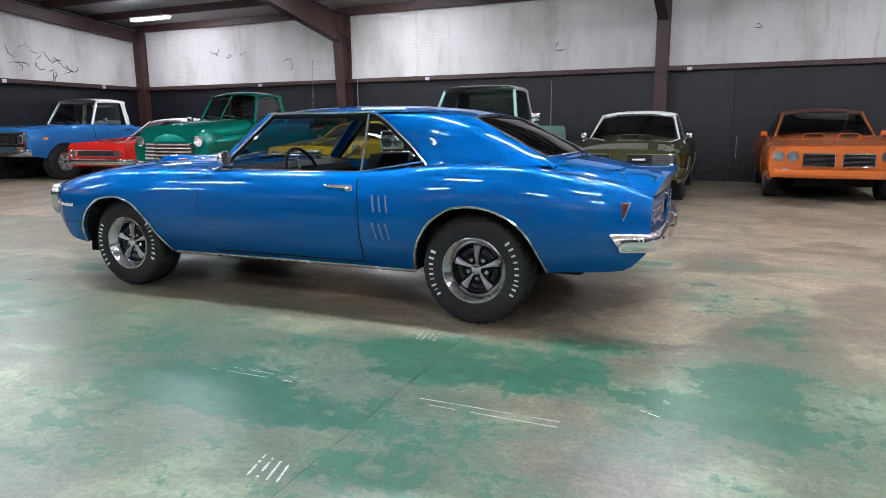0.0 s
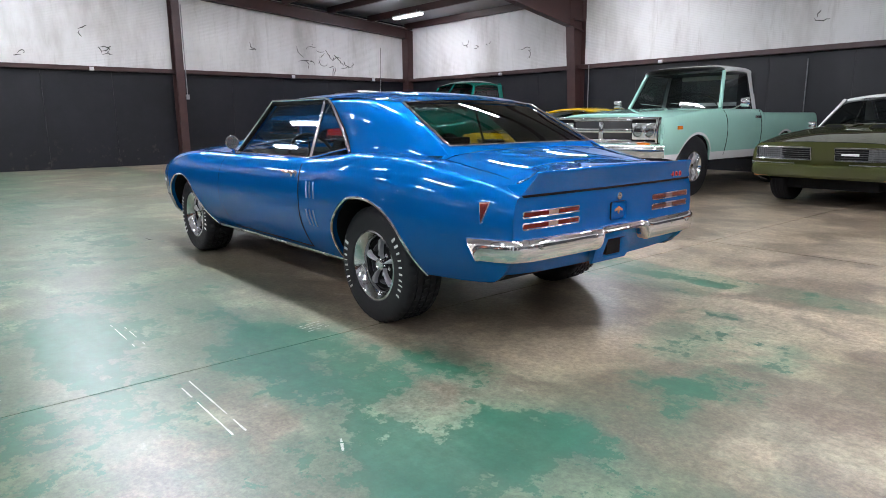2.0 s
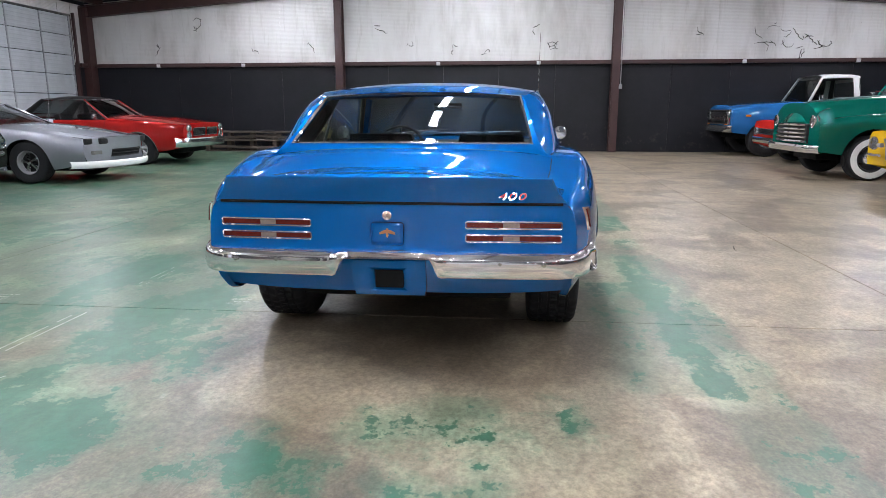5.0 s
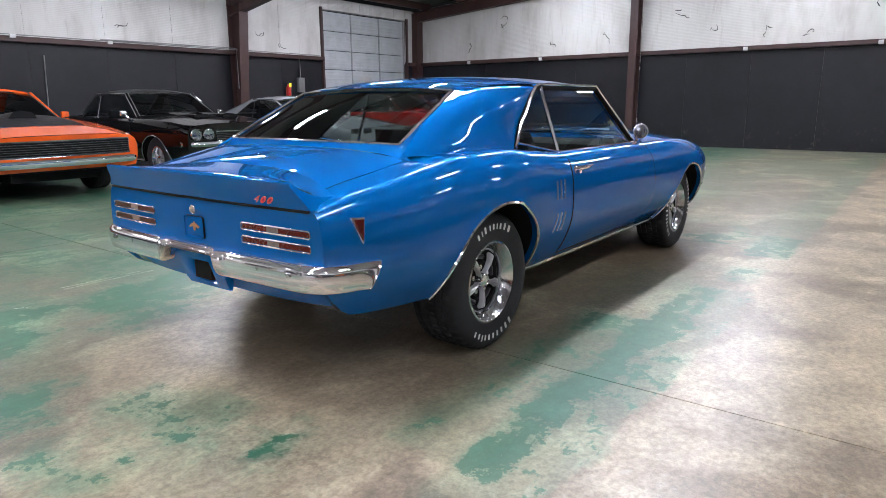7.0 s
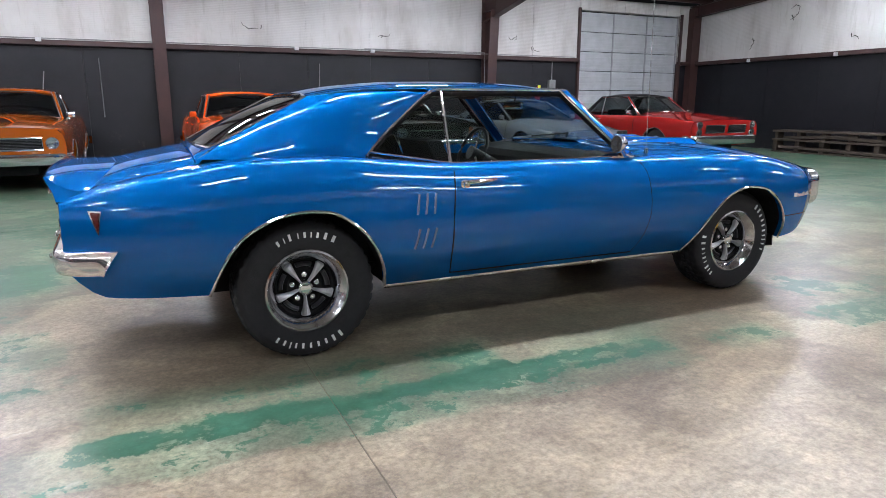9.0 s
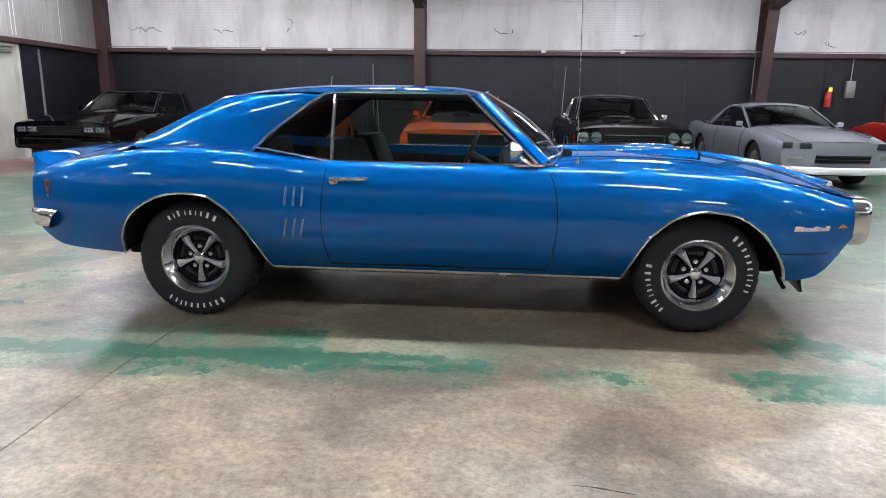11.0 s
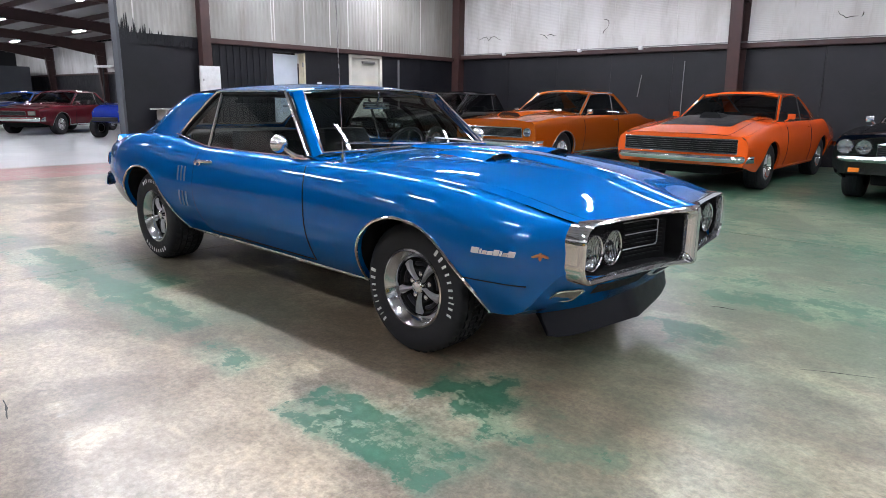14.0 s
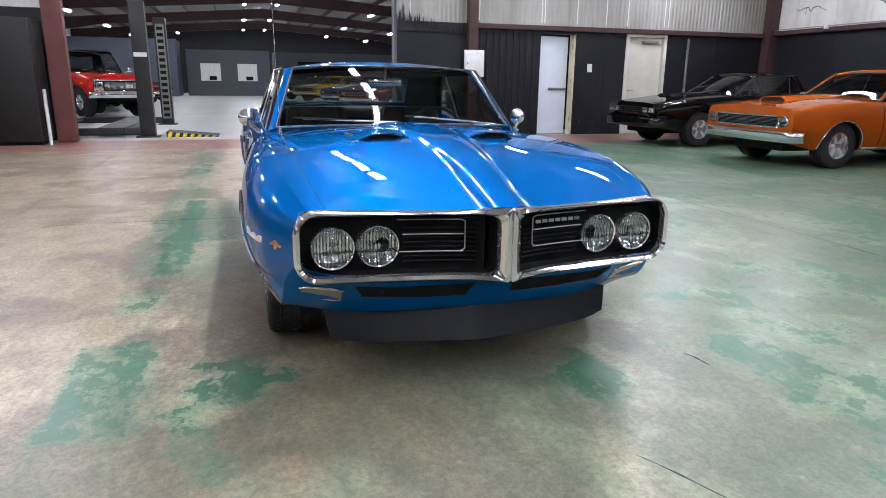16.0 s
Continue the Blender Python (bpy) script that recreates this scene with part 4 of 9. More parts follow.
def build_body():
    bm = bmesh.new()
    side_skin(bm, S, XT, XN)
    # fender tops and quarter tops, outside the lids
    sheet(bm, [[hood_point(s, u) for u in (0.902, 0.92, 0.94, 0.97, 1.0)] for s in spaced(0, 1, 28)], mirror=True)
    sheet(bm, [[deck_point(s, u) for u in (0.862, 0.89, 0.91, 0.94, 0.97, 1.0)] for s in spaced(0, 1, 12)], mirror=True)
    # sills beside the cabin, running under the rear pillars
    rows = []
    for x in spaced(X_DECK, X_COWL, 40):
        yc, zc = S.cy(x), S.cz(x)
        inner = hermite([(-1.8, 0.50), (-1.15, 0.60), (-1.0, 0.71), (-0.6, 0.725), (0.62, 0.70)])(x)
        rows.append([(x, yc, zc), (x, lerp(yc, inner, 0.3), zc + 0.004), (x, inner, zc + (0.01 if x < -1.0 else 0.002)), (x, inner - 0.01, zc - 0.06)])
    sheet(bm, rows, mirror=True)
    # cowl
    sheet(bm, [[(lerp(0.50, X_COWL + 0.0, t), y, lerp(0.90, S.cz(0.62) + (HOOD_Z(0.62) - S.cz(0.62)) * (1 - (abs(y) / 0.775) ** 2.4), t)) for y in spaced(-0.775, 0.775, 12)] for t in (0, 0.5, 1)])
    # panel between rear window, rear pillars and deck
    low = lambda t: along(RW_LOW, t)
    sheet(bm, [[low(t) for t in spaced(0, 1, 16)], [mix3(low(t), deck_point(0, abs(lerp(1, -1, t)) * 0.86) if t <= 0.5 else (lambda p: (p[0], -p[1], p[2]))(deck_point(0, abs(lerp(1, -1, t)) * 0.86)), 0.5) for t in spaced(0, 1, 16)],
               [(lambda p: (p[0] - 0.004, p[1] * (1 if t <= 0.5 else -1), p[2]))(deck_point(0, abs(lerp(1, -1, t)) * 0.88)) for t in spaced(0, 1, 16)]])
    sheet(bm, [[mix3(RW_TOP[0], RW_LOW[0], t), along(PIL_A, t)] for t in spaced(0, 1, 10)] + [[RW_LOW[0], deck_point(0, 0.90)]], mirror=True)
    tidy(bm)
    return part("body", bm, BLUE, CAR)


body = build_body()
bm = bmesh.new()
sheet(bm, [[hood_point(s, u) for u in (0.898, 0.87, 0.84, 0.80, 0.755, 0.70, 0.65, 0.6, 0.5, 0.42, 0.36, 0.31, 0.28, 0.26, 0.24, 0.22, 0.20, 0.18, 0.16, 0.14, 0.12, 0.10, 0.08, 0.06, 0.03, 0)] for s in spaced(0, 1, 40)], mirror=True)
hood = part("hood", tidy(bm), BLUE, CAR)


def lid_end(u):
    """How far back the lid reaches, a hand under the spoiler's front edge."""
    return (lerp(-2.13, -2.235, min(1.0, u * 1.06) ** 3) - 0.025 - X_DECK) / (XT - X_DECK)


bm = bmesh.new()
sheet(bm, [[deck_point(lerp(0.02, lid_end(u), t), u) for u in spaced(0.857, 0, 14)] for t in spaced(0, 1, 20)], mirror=True)
trunk_lid = part("trunk_lid", tidy(bm), BLUE, CAR)
# dark channels under the lid gaps
for name, fn, u, s0 in (("hood_gap", hood_point, 0.900, 0.0), ("trunk_gap", deck_point, 0.860, 0.02)):
    for sgn in (1, -1):
        bm = bmesh.new()
        tube(bm, [(p[0], p[1] * sgn, p[2] - 0.0062) for p in (fn(s, u) for s in spaced(s0, 1, 24))], 0.0055, 6)
        part(name, tidy(bm), UNDER, CAR)

# doors
DOOR_F = hermite([(0.30, 0.565), (0.44, 0.60), (0.59, 0.612), (0.79, 0.59), (0.89, 0.54)])
DOOR_R = hermite([(0.30, -0.61), (0.44, -0.635), (0.59, -0.64), (0.79, -0.625), (0.89, -0.61)])
for s in (1, -1):
    bm = bmesh.new()
    rows = []
    for i in range(18):
        t = i / 17
        z = lerp(0.325, 0.868, t)
        rows.append([(x, S.y(x, min(z, S.cz(x))) + 0.0035, z) for x in spaced(DOOR_R(z), DOOR_F(z), 24)])
    rows.append([(x, S.cy(x) + 0.002, S.cz(x) + 0.003) for x in spaced(DOOR_R(0.88), DOOR_F(0.88), 24)])
    rows.append([(x, S.cy(x) - 0.04, S.cz(x) + 0.004) for x in spaced(DOOR_R(0.88), DOOR_F(0.88), 24)])
    sheet(bm, rows)
    door = part("door", sided(tidy(bm), s), BLUE, CAR)
    edge = [(DOOR_F(z), z) for z in spaced(0.885, 0.32, 14)] + [(x, 0.318) for x in spaced(DOOR_F(0.318) - 0.05, DOOR_R(0.318) + 0.05, 8)] + [(DOOR_R(z), z) for z in spaced(0.32, 0.885, 14)]
    bm = tube(bmesh.new(), [(x, S.y(x, min(z, S.cz(x))) + 0.0005, min(z, S.cz(x))) for x, z in edge], 0.0042, 6)
    part("door_gap", sided(tidy(bm), s), UNDER, door)
    # handle with push button, and lock
    yh = S.y(-0.5, 0.80)
    bm = tube(bmesh.new(), [(-0.585, yh + 0.004, 0.797), (-0.56, yh + 0.026, 0.80), (-0.48, yh + 0.030, 0.803), (-0.41, yh + 0.022, 0.805), (-0.395, yh + 0.004, 0.805)], lambda t: 0.017 - 0.006 * t, 8, flat=0.8)
    handle = part("door_handle", sided(tidy(bm), s), CHROME, door, "chrome push button handle")
    part("button", sided(lathed([(yh + 0.004, 0.026), (yh + 0.012, 0.024), (yh + 0.014, 0.017), (yh + 0.034, 0.016), (yh + 0.038, 0.001)], 16, center=(-0.572, 0, 0.788)), s), CHROME, door)
    part("lock", sided(lathed([(yh + 0.012, 0.015), (yh + 0.020, 0.013), (yh + 0.020, 0.001)], 14, center=(-0.545, 0, 0.722)), s), CHROME, door)
    # louvres in the quarter panel
    for z0, z1 in ((0.655, 0.755), (0.485, 0.585)):
        for k in range(3):
            xv = -0.825 + 0.045 * k
            lean = 0.012 if z0 > 0.6 else 0.022
            bm = tube(bmesh.new(), [(xv - lean * (1 - t), S.y(xv, lerp(z0, z1, t)) + 0.001, lerp(z0, z1, t)) for t in (1, 0.66, 0.33, 0)], 0.0065, 6)
            part("louvre", sided(tidy(bm), s), LOUVRE, CAR, "raised quarter panel louvre")
    # side marker lamp with its bright bezel
    bm = bmesh.new()
    polygon_prism(bm, [(-2.240, 0.756), (-2.190, 0.752), (-2.197, 0.72), (-2.206, 0.658), (-2.2095, 0.658), (-2.231, 0.72)], "y", 0, 0.012)
    for v in bm.verts:
        v.co.y += S.y(v.co.x, v.co.z) - 0.002
    bezel = part("side_marker", sided(bm, s), CHROME, CAR, "bright arrowhead marker lamp")
    bm = bmesh.new()
    polygon_prism(bm, [(-2.232, 0.749), (-2.198, 0.746), (-2.203, 0.72), (-2.2072, 0.672), (-2.209, 0.672), (-2.225, 0.72)], "y", 0, 0.012)
    for v in bm.verts:
        v.co.y += S.y(v.co.x, v.co.z) + 0.003
    part("marker_lens", sided(bm, s), RED_LENS, bezel, "red lens")
    # rocker moulding and wheel arch trims
    bm = bmesh.new()
    rows = []
    for x in spaced(-0.955, 0.978, 30):
        y = S.low_y(x) + 0.012
        rows.append([(x, y - 0.02, 0.312), (x, y + 0.010, 0.308), (x, y + 0.012, 0.275), (x, y - 0.004, 0.262), (x, y - 0.03, 0.262)])
    sheet(bm, rows)
    part("rocker_moulding", sided(tidy(bm), s), STEEL, CAR, "bright metal rocker moulding")
    for arch in S.arches:
        part("arch_trim", arch_trim(S, arch, s), CHROME, CAR, "chrome wheel arch trim")
        part("wheel_well", wheel_well(S, arch, s), UNDER, CAR)
    side_letters(wheel(CAR, 1.373, 0.835 * s, "rally", 0.323, 0.196, 0.24), 0.323, 0.196, 0.24, 277 if s > 0 else 72)
    side_letters(wheel(CAR, -1.373, 0.842 * s, "rally", 0.328, 0.197, 0.255), 0.328, 0.197, 0.255, 97 if s > 0 else -36)
# chassis
bm = bmesh.new()
box(bm, -1.95, 1.9, -0.5, 0.5, 0.27, 0.42, 0.03)
box(bm, -0.92, 0.94, -0.68, 0.68, 0.25, 0.33, 0.02)
tube(bm, [(-1.37, -0.7, 0.31), (-1.37, 0.7, 0.31)], 0.05, 10)
lathe(bm, [(-1.48, 0.02), (-1.44, 0.13), (-1.30, 0.13), (-1.26, 0.02)], 16, "x", (0, 0, 0.31))
tube(bm, [(1.37, -0.7, 0.31), (1.37, 0.7, 0.31)], 0.04, 8)
part("chassis", bm, UNDER, CAR, "black underbody")

# greenhouse
ROOF_Z = hermite([(-1.27, 1.238), (-1.05, 1.276), (-0.7, 1.303), (-0.35, 1.308), (0.0, 1.30), (0.12, 1.288), (0.215, 1.268)])
ROOF_YE = hermite([(-1.27, 0.545), (-1.1, 0.60), (-0.9, 0.625), (-0.62, 0.635), (-0.3, 0.632), (0.0, 0.615), (0.215, 0.585)])
ROOF_ZE = hermite([(-1.27, 1.212), (-1.1, 1.236), (-0.9, 1.248), (-0.62, 1.252), (-0.3, 1.253), (0.0, 1.25), (0.215, 1.238)])


bm = bmesh.new()
rows = []
for x in spaced(-1.27, 0.215, 36):
    ye, ze, zr = ROOF_YE(x), ROOF_ZE(x), ROOF_Z(x)
    row = [(x, y, ze + (zr - ze) * (1 - (y / ye) ** 2.6)) for y in [ye * t for t in (0, 0.1, 0.2, 0.3, 0.4, 0.5, 0.6, 0.7, 0.78, 0.85, 0.91, 0.96, 1.0)]]
    if x > -0.66:
        row += [(x, ye + 0.010, ze - 0.014), (x, ye + 0.008, ze - 0.022)]
    else:
        row += [row[-1], row[-1]]
    rows.append(row)
sheet(bm, rows, mirror=True)
rows = []
for v in spaced(0, 1, 16):
    fb, ra = along(PIL_B, v), along(PIL_A, v)
    row = []
    for s in spaced(0, 1, 14):
        xt = lerp(-0.655, -1.27, s)
        T = (xt, ROOF_YE(xt), ROOF_ZE(xt))
        Bt = (lerp(-1.04, -1.80, s), lerp(0.748, 0.65, s) + 0.035 * math.sin(math.pi * s), lerp(0.930, 0.935, s))
        T0, T1 = (-0.655, ROOF_YE(-0.655), ROOF_ZE(-0.655)), (-1.27, ROOF_YE(-1.27), ROOF_ZE(-1.27))
        B0, B1 = PIL_B[-1], PIL_A[-1]
        base = mix3(T, Bt, v)
        c0, c1 = mix3(T0, B0, v), mix3(T1, B1, v)
        p = tuple(base[i] + (1 - s) * (fb[i] - c0[i]) + s * (ra[i] - c1[i]) for i in range(3))
        puff = math.sin(math.pi * v) ** 0.8 * math.sin(math.pi * s) ** 0.8
        p = (p[0] - 0.01 * puff, p[1] + 0.036 * puff, p[2] + 0.010 * puff)
        row.append(p)
    rows.append(row)
sheet(bm, rows, mirror=True)
roof = part("roof", tidy(bm, 0.003), BLUE, CAR)
# windscreen pillars
for s in (1, -1):
    bm = bmesh.new()
    sheet(bm, [[(p[0] + 0.01, (p[1] - 0.03) * s, p[2] - 0.015) for p in (mix3(along(PIL_B, v), along(PIL_A, v), k) for k in spaced(0, 1, 6))] for v in spaced(0, 1, 8)])
    part("rear_pillar_trim", tidy(bm), VINYL, CAR, "black inner pillar trim")
    bm = bmesh.new()
    rows = []
    for t in spaced(0, 1, 8):
        a = mix3((0.215, 0.572, 1.256), (0.56, 0.70, 0.915), t)
        b = mix3((0.145, 0.618, 1.238), (0.515, 0.752, 0.884), t)
        m = mix3(a, b, 0.5)
        rows.append([a, (m[0] + 0.025, m[1] + 0.006, m[2] + 0.008), (b[0] + 0.02, b[1] + 0.006, b[2] + 0.006), b, (b[0] - 0.01, b[1] - 0.03, b[2])])
    sheet(bm, rows)
    part("windscreen_pillar", sided(tidy(bm), s), BLUE, CAR)


def ruled(edge0, edge1, n, m, bulge=(0, 0, 0)):
    rows = []
    for i in range(n + 1):
        a, b = along(edge0, i / n), along(edge1, i / n)
        rows.append([tuple(p + bulge[k] * math.sin(math.pi * j / m) * math.sin(math.pi * i / n) for k, p in enumerate(mix3(a, b, j / m))) for j in range(m + 1)])
    return rows


WS_TOP = [(0.215, 0.58, 1.248), (0.232, 0.35, 1.262), (0.238, 0, 1.266), (0.232, -0.35, 1.262), (0.215, -0.58, 1.248)]
WS_LOW = [(0.56, 0.712, 0.912), (0.66, 0.45, 0.925), (0.70, 0, 0.932), (0.66, -0.45, 0.925), (0.56, -0.712, 0.912)]
bm = bmesh.new()
sheet(bm, ruled(WS_TOP, WS_LOW, 20, 8, (0.03, 0, 0.02)))
part("windscreen", tidy(bm), GLASS, CAR, "clear windscreen")
bm = bmesh.new()
sheet(bm, ruled(RW_TOP, RW_LOW, 20, 8, (-0.02, 0, 0.015)))
part("rear_window", tidy(bm), GLASS, CAR, "sloping rear window")
for name, top, low, lift in (("windscreen_trim", WS_TOP, WS_LOW, 0.004), ("rear_window_trim", RW_TOP, RW_LOW, 0.006)):
    loop = [along(top, t) for t in spaced(0, 1, 12)] + [mix3(top[-1], low[-1], t) for t in spaced(0.1, 0.9, 6)] + [along(low, 1 - t) for t in spaced(0, 1, 12)] + [mix3(low[0], top[0], t) for t in spaced(0.1, 0.9, 6)]
    part(name, tubed([(p[0], p[1], p[2] + lift) for p in loop], 0.0075, 6, close=True), CHROME, CAR, "bright window surround")


def glass_y(z):
    return lerp(0.762, 0.64, (z - 0.886) / (1.236 - 0.886))


PB_Z = hermite([(p[0], p[2]) for p in PIL_B[::-1]])
for s in (1, -1):
    bm = bmesh.new()
    sheet(bm, [[(lerp(-0.60, lerp(0.515, 0.145, t), k), glass_y(z), z) for k in spaced(0, 1, 10)] for t, z in ((t, lerp(0.875, 1.238, t)) for t in spaced(0, 1, 8))])
    part("door_glass", sided(tidy(bm), s), GLASS, CAR, "raised door glass")
    bm = bmesh.new()
    rows = []
    for x in spaced(-1.035, -0.60, 12):
        zb, zt = lerp(0.955, 0.878, (x + 1.035) / 0.435), PB_Z(x) if x < -0.655 else 1.238
        rows.append([(x, glass_y(z), z) for z in spaced(min(zb, zt), zt, 6)])
    sheet(bm, rows)
    part("quarter_glass", sided(tidy(bm), s), GLASS, CAR, "rear quarter glass")
    part("glass_divider", sided(tubed([(-0.605, glass_y(z) + 0.004, z) for z in spaced(0.88, 1.236, 6)], 0.010, 6), s), CHROME, CAR, "bright strip between the side windows")
    frame_top = [(x, z) for x, y, z in (along(PIL_B, t) for t in spaced(1, 0, 10))] + [(x, 1.237) for x in spaced(-0.6, 0.135, 8)] + [(lerp(0.135, 0.51, t), lerp(1.237, 0.882, t)) for t in spaced(0.1, 1, 6)]
    part("window_channel", sided(tubed([(x, glass_y(z) - 0.002, z - 0.006) for x, z in frame_top], 0.016, 6), s), UNDER, CAR, "black rubber window channel")
    drip = [(x, z) for x, y, z in (along(PIL_B, t) for t in spaced(1, 0, 10))] + [(x, 1.246) for x in spaced(-0.6, 0.125, 8)] + [(lerp(0.125, 0.505, t), lerp(1.246, 0.888, t)) for t in spaced(0.1, 1, 6)]
    part("drip_moulding", sided(tubed([(x - 0.004, glass_y(z) + 0.010, z + 0.006) for x, z in drip], 0.0075, 6), s), CHROME, CAR, "chrome drip moulding")
    belt = [(x, glass_y(0.886) + 0.008, lerp(0.955, 0.885, (x + 1.035) / 0.435) if x < -0.6 else 0.885) for x in spaced(-1.035, 0.47, 16)]
    part("belt_moulding", sided(tubed(belt, 0.006, 6), s), CHROME, CAR, "chrome belt moulding")
    # door mirror
    base = (0.52, 0.80, 0.905)
    stalk = part("door_mirror", sided(tubed([(0.50, 0.80, 0.885), (0.46, 0.815, 0.895), (0.42, 0.845, 0.92), (0.395, 0.862, 0.948)], lambda t: 0.014 - 0.004 * t, 8), s), CHROME, CAR, "round chrome door mirror on a stalk")
    part("mirror_head", sided(lathed([(0.355, 0.001), (0.356, 0.047), (0.362, 0.051), (0.375, 0.049), (0.405, 0.036), (0.420, 0.013), (0.422, 0.001)], 24, "x", (0, 0.868, 0.962)), s), CHROME, stalk)
    part("mirror_foot", sided(boxed(0.38, 0.54, 0.785, 0.81, 0.878, 0.892, 0.006), s), CHROME, stalk)
# aerial on the right fender
aerial = part("aerial", tubed([(0.72, -0.70, 0.89), (0.72, -0.70, 0.92)], 0.014, 10), CHROME, CAR, "thin whip aerial")
part("mast", tubed([(0.72, -0.70, 0.90), (0.70, -0.71, 1.75)], 0.0022, 6), STEEL, aerial)

# tail


def rear_x(y):
    return XT + tail_x(y)


bm = bmesh.new()
rows = []
for z in spaced(0.780, 0.57, 8):
    ye = S.y(XT, z)
    rows.append([(rear_x(y) + 0.004 * (0.79 - z), y, z) for y in (ye * t for t in (0, 0.2, 0.4, 0.6, 0.75, 0.87, 0.95, 1.0))])
sheet(bm, rows, mirror=True)
part("tail_panel", tidy(bm), BLUE, CAR)
bm = bmesh.new()
rows = []
for v in spaced(0, 1, 10):
    row = []
    for t in (0, 0.15, 0.3, 0.45, 0.6, 0.75, 0.88, 1.0):
        zb = 0.393 + 0.022 * t ** 4
        z = lerp(0.585, zb, v)
        lean = 0.085 * v ** 1.6
        y = t * S.y(XT + lean, z)
        row.append((rear_x(y) + 0.004 + lean, y, z))
    rows.append(row)
rows.append([(p[0] + 0.12, p[1] * 0.98, p[2] + 0.01) for p in rows[-1]])
sheet(bm, rows, mirror=True)
part("rear_valance", tidy(bm), BLUE, CAR)
# dark channel between trunk lid and tail panel
part("tail_gap", tubed([(rear_x(y) - 0.001, y, 0.781) for y in spaced(-0.69, 0.69, 20)], 0.007, 6), UNDER, CAR)
# spoiler across the tail
bm = bmesh.new()
rows = []
for k in range(41):
    q = lerp(-1, 1, k / 40)
    a = abs(q)
    sx = 0.022 * a ** 2
    x_front = lerp(-2.13, -2.235, a ** 3)

    def on_deck(x, half):
        return deck_point((x - X_DECK) / (XT - X_DECK), min(0.98, a * half / 0.715))[2]

    zt, zl = 0.893 - 0.006 * a ** 2, 0.787
    x_mid = lerp(x_front, -2.395 + sx, 0.55)
    z0, zm = on_deck(x_front, 0.70), on_deck(x_mid, 0.68)
    rows.append([(x_front, q * 0.70, z0 - 0.005), (x_front - 0.006, q * 0.70, z0 + 0.003), (lerp(x_front, x_mid, 0.5), q * 0.69, max(lerp(z0, zt, 0.05), on_deck(lerp(x_front, x_mid, 0.5), 0.69) + 0.004)), (x_mid, q * 0.675, max(lerp(z0, zt, 0.16), zm + 0.004)), (lerp(x_mid, -2.408 + sx, 0.55), q * 0.658, lerp(z0, zt, 0.50)),
                 (-2.408 + sx, q * 0.642, zt), (-2.416 + sx, q * 0.642, zt - 0.004), (-2.415 + sx, q * 0.644, zt - 0.012),
                 (-2.388 + sx, q * 0.672, lerp(zl, zt, 0.38)), (-2.376 + sx, q * 0.705, zl), (-2.28 + sx, q * 0.705, zl - 0.004)])
sheet(bm, rows)
cap(bm, rows[0])
cap(bm, rows[-1][::-1])
spoiler = part("spoiler", tidy(bm), BLUE, CAR)

# rear bumper
B_PLAN = [(-2.135, 0.826), (-2.20, 0.806), (-2.27, 0.784), (-2.325, 0.752), (-2.358, 0.705), (-2.374, 0.62), (-2.384, 0.40), (-2.388, 0.22), (-2.391, 0.17), (-2.392, 0.10), (-2.392, 0.0)]
bm = bmesh.new()
rows = []
pts = [(along([(p[0], p[1], 0) for p in B_PLAN], t)) for t in spaced(0, 1, 60)]
for i, p in enumerate(pts):
    a, b = Vector(pts[max(0, i - 1)]), Vector(pts[min(len(pts) - 1, i + 1)])
    d = (b - a).normalized()
    out = Vector((d.y, -d.x, 0))
    out = out if out.x < 0.2 and (out.x < 0 or out.y > 0) else -out
    mid = max(0.0, min(1.0, (0.215 - p[1]) / 0.05))
    mid = mid * mid * (3 - 2 * mid)
    guard = math.exp(-((p[1] - 0.195) / 0.022) ** 2) * 0.016
    top, low = 0.592 + 0.004 * mid, lerp(0.485, 0.558, mid)
    slant = 0.07 * max(0.0, 1 - i / 9) ** 1.5
    rows.append([tuple(Vector(p) + out * o + Vector((-slant * (top - z) / (top - low), 0, z))) for o, z in ((-0.03, top - 0.004), (0.0, top), (0.014 + guard, top - 0.006), (0.024 + guard, top - 0.018), (0.028 + guard, top - 0.030), (0.027 + guard, lerp(top, low, 0.6)), (0.024 + guard, low + 0.012), (0.018 + guard, low + 0.004), (0.004 + guard * 0.5, low), (-0.03, low + 0.002))])
sheet(bm, rows, mirror=True)
rear_bumper = part("rear_bumper", tidy(bm), CHROME, CAR, "polished chrome rear bumper")
for y in (0.62, -0.62, 0.45, -0.45):
    part("bumper_bolt", lathed([(-2.398, 0.010), (-2.408, 0.010), (-2.411, 0.006), (-2.411, 0.001)], 10, "x", (0, y, 0.552)), STEEL, rear_bumper)
# number plate recess with its dark pocket


def back_x(z):
    """The recess leans forward towards its lower edge."""
    return -2.372 + 0.050 * max(0.0, (0.53 - z) / 0.14) ** 1.6


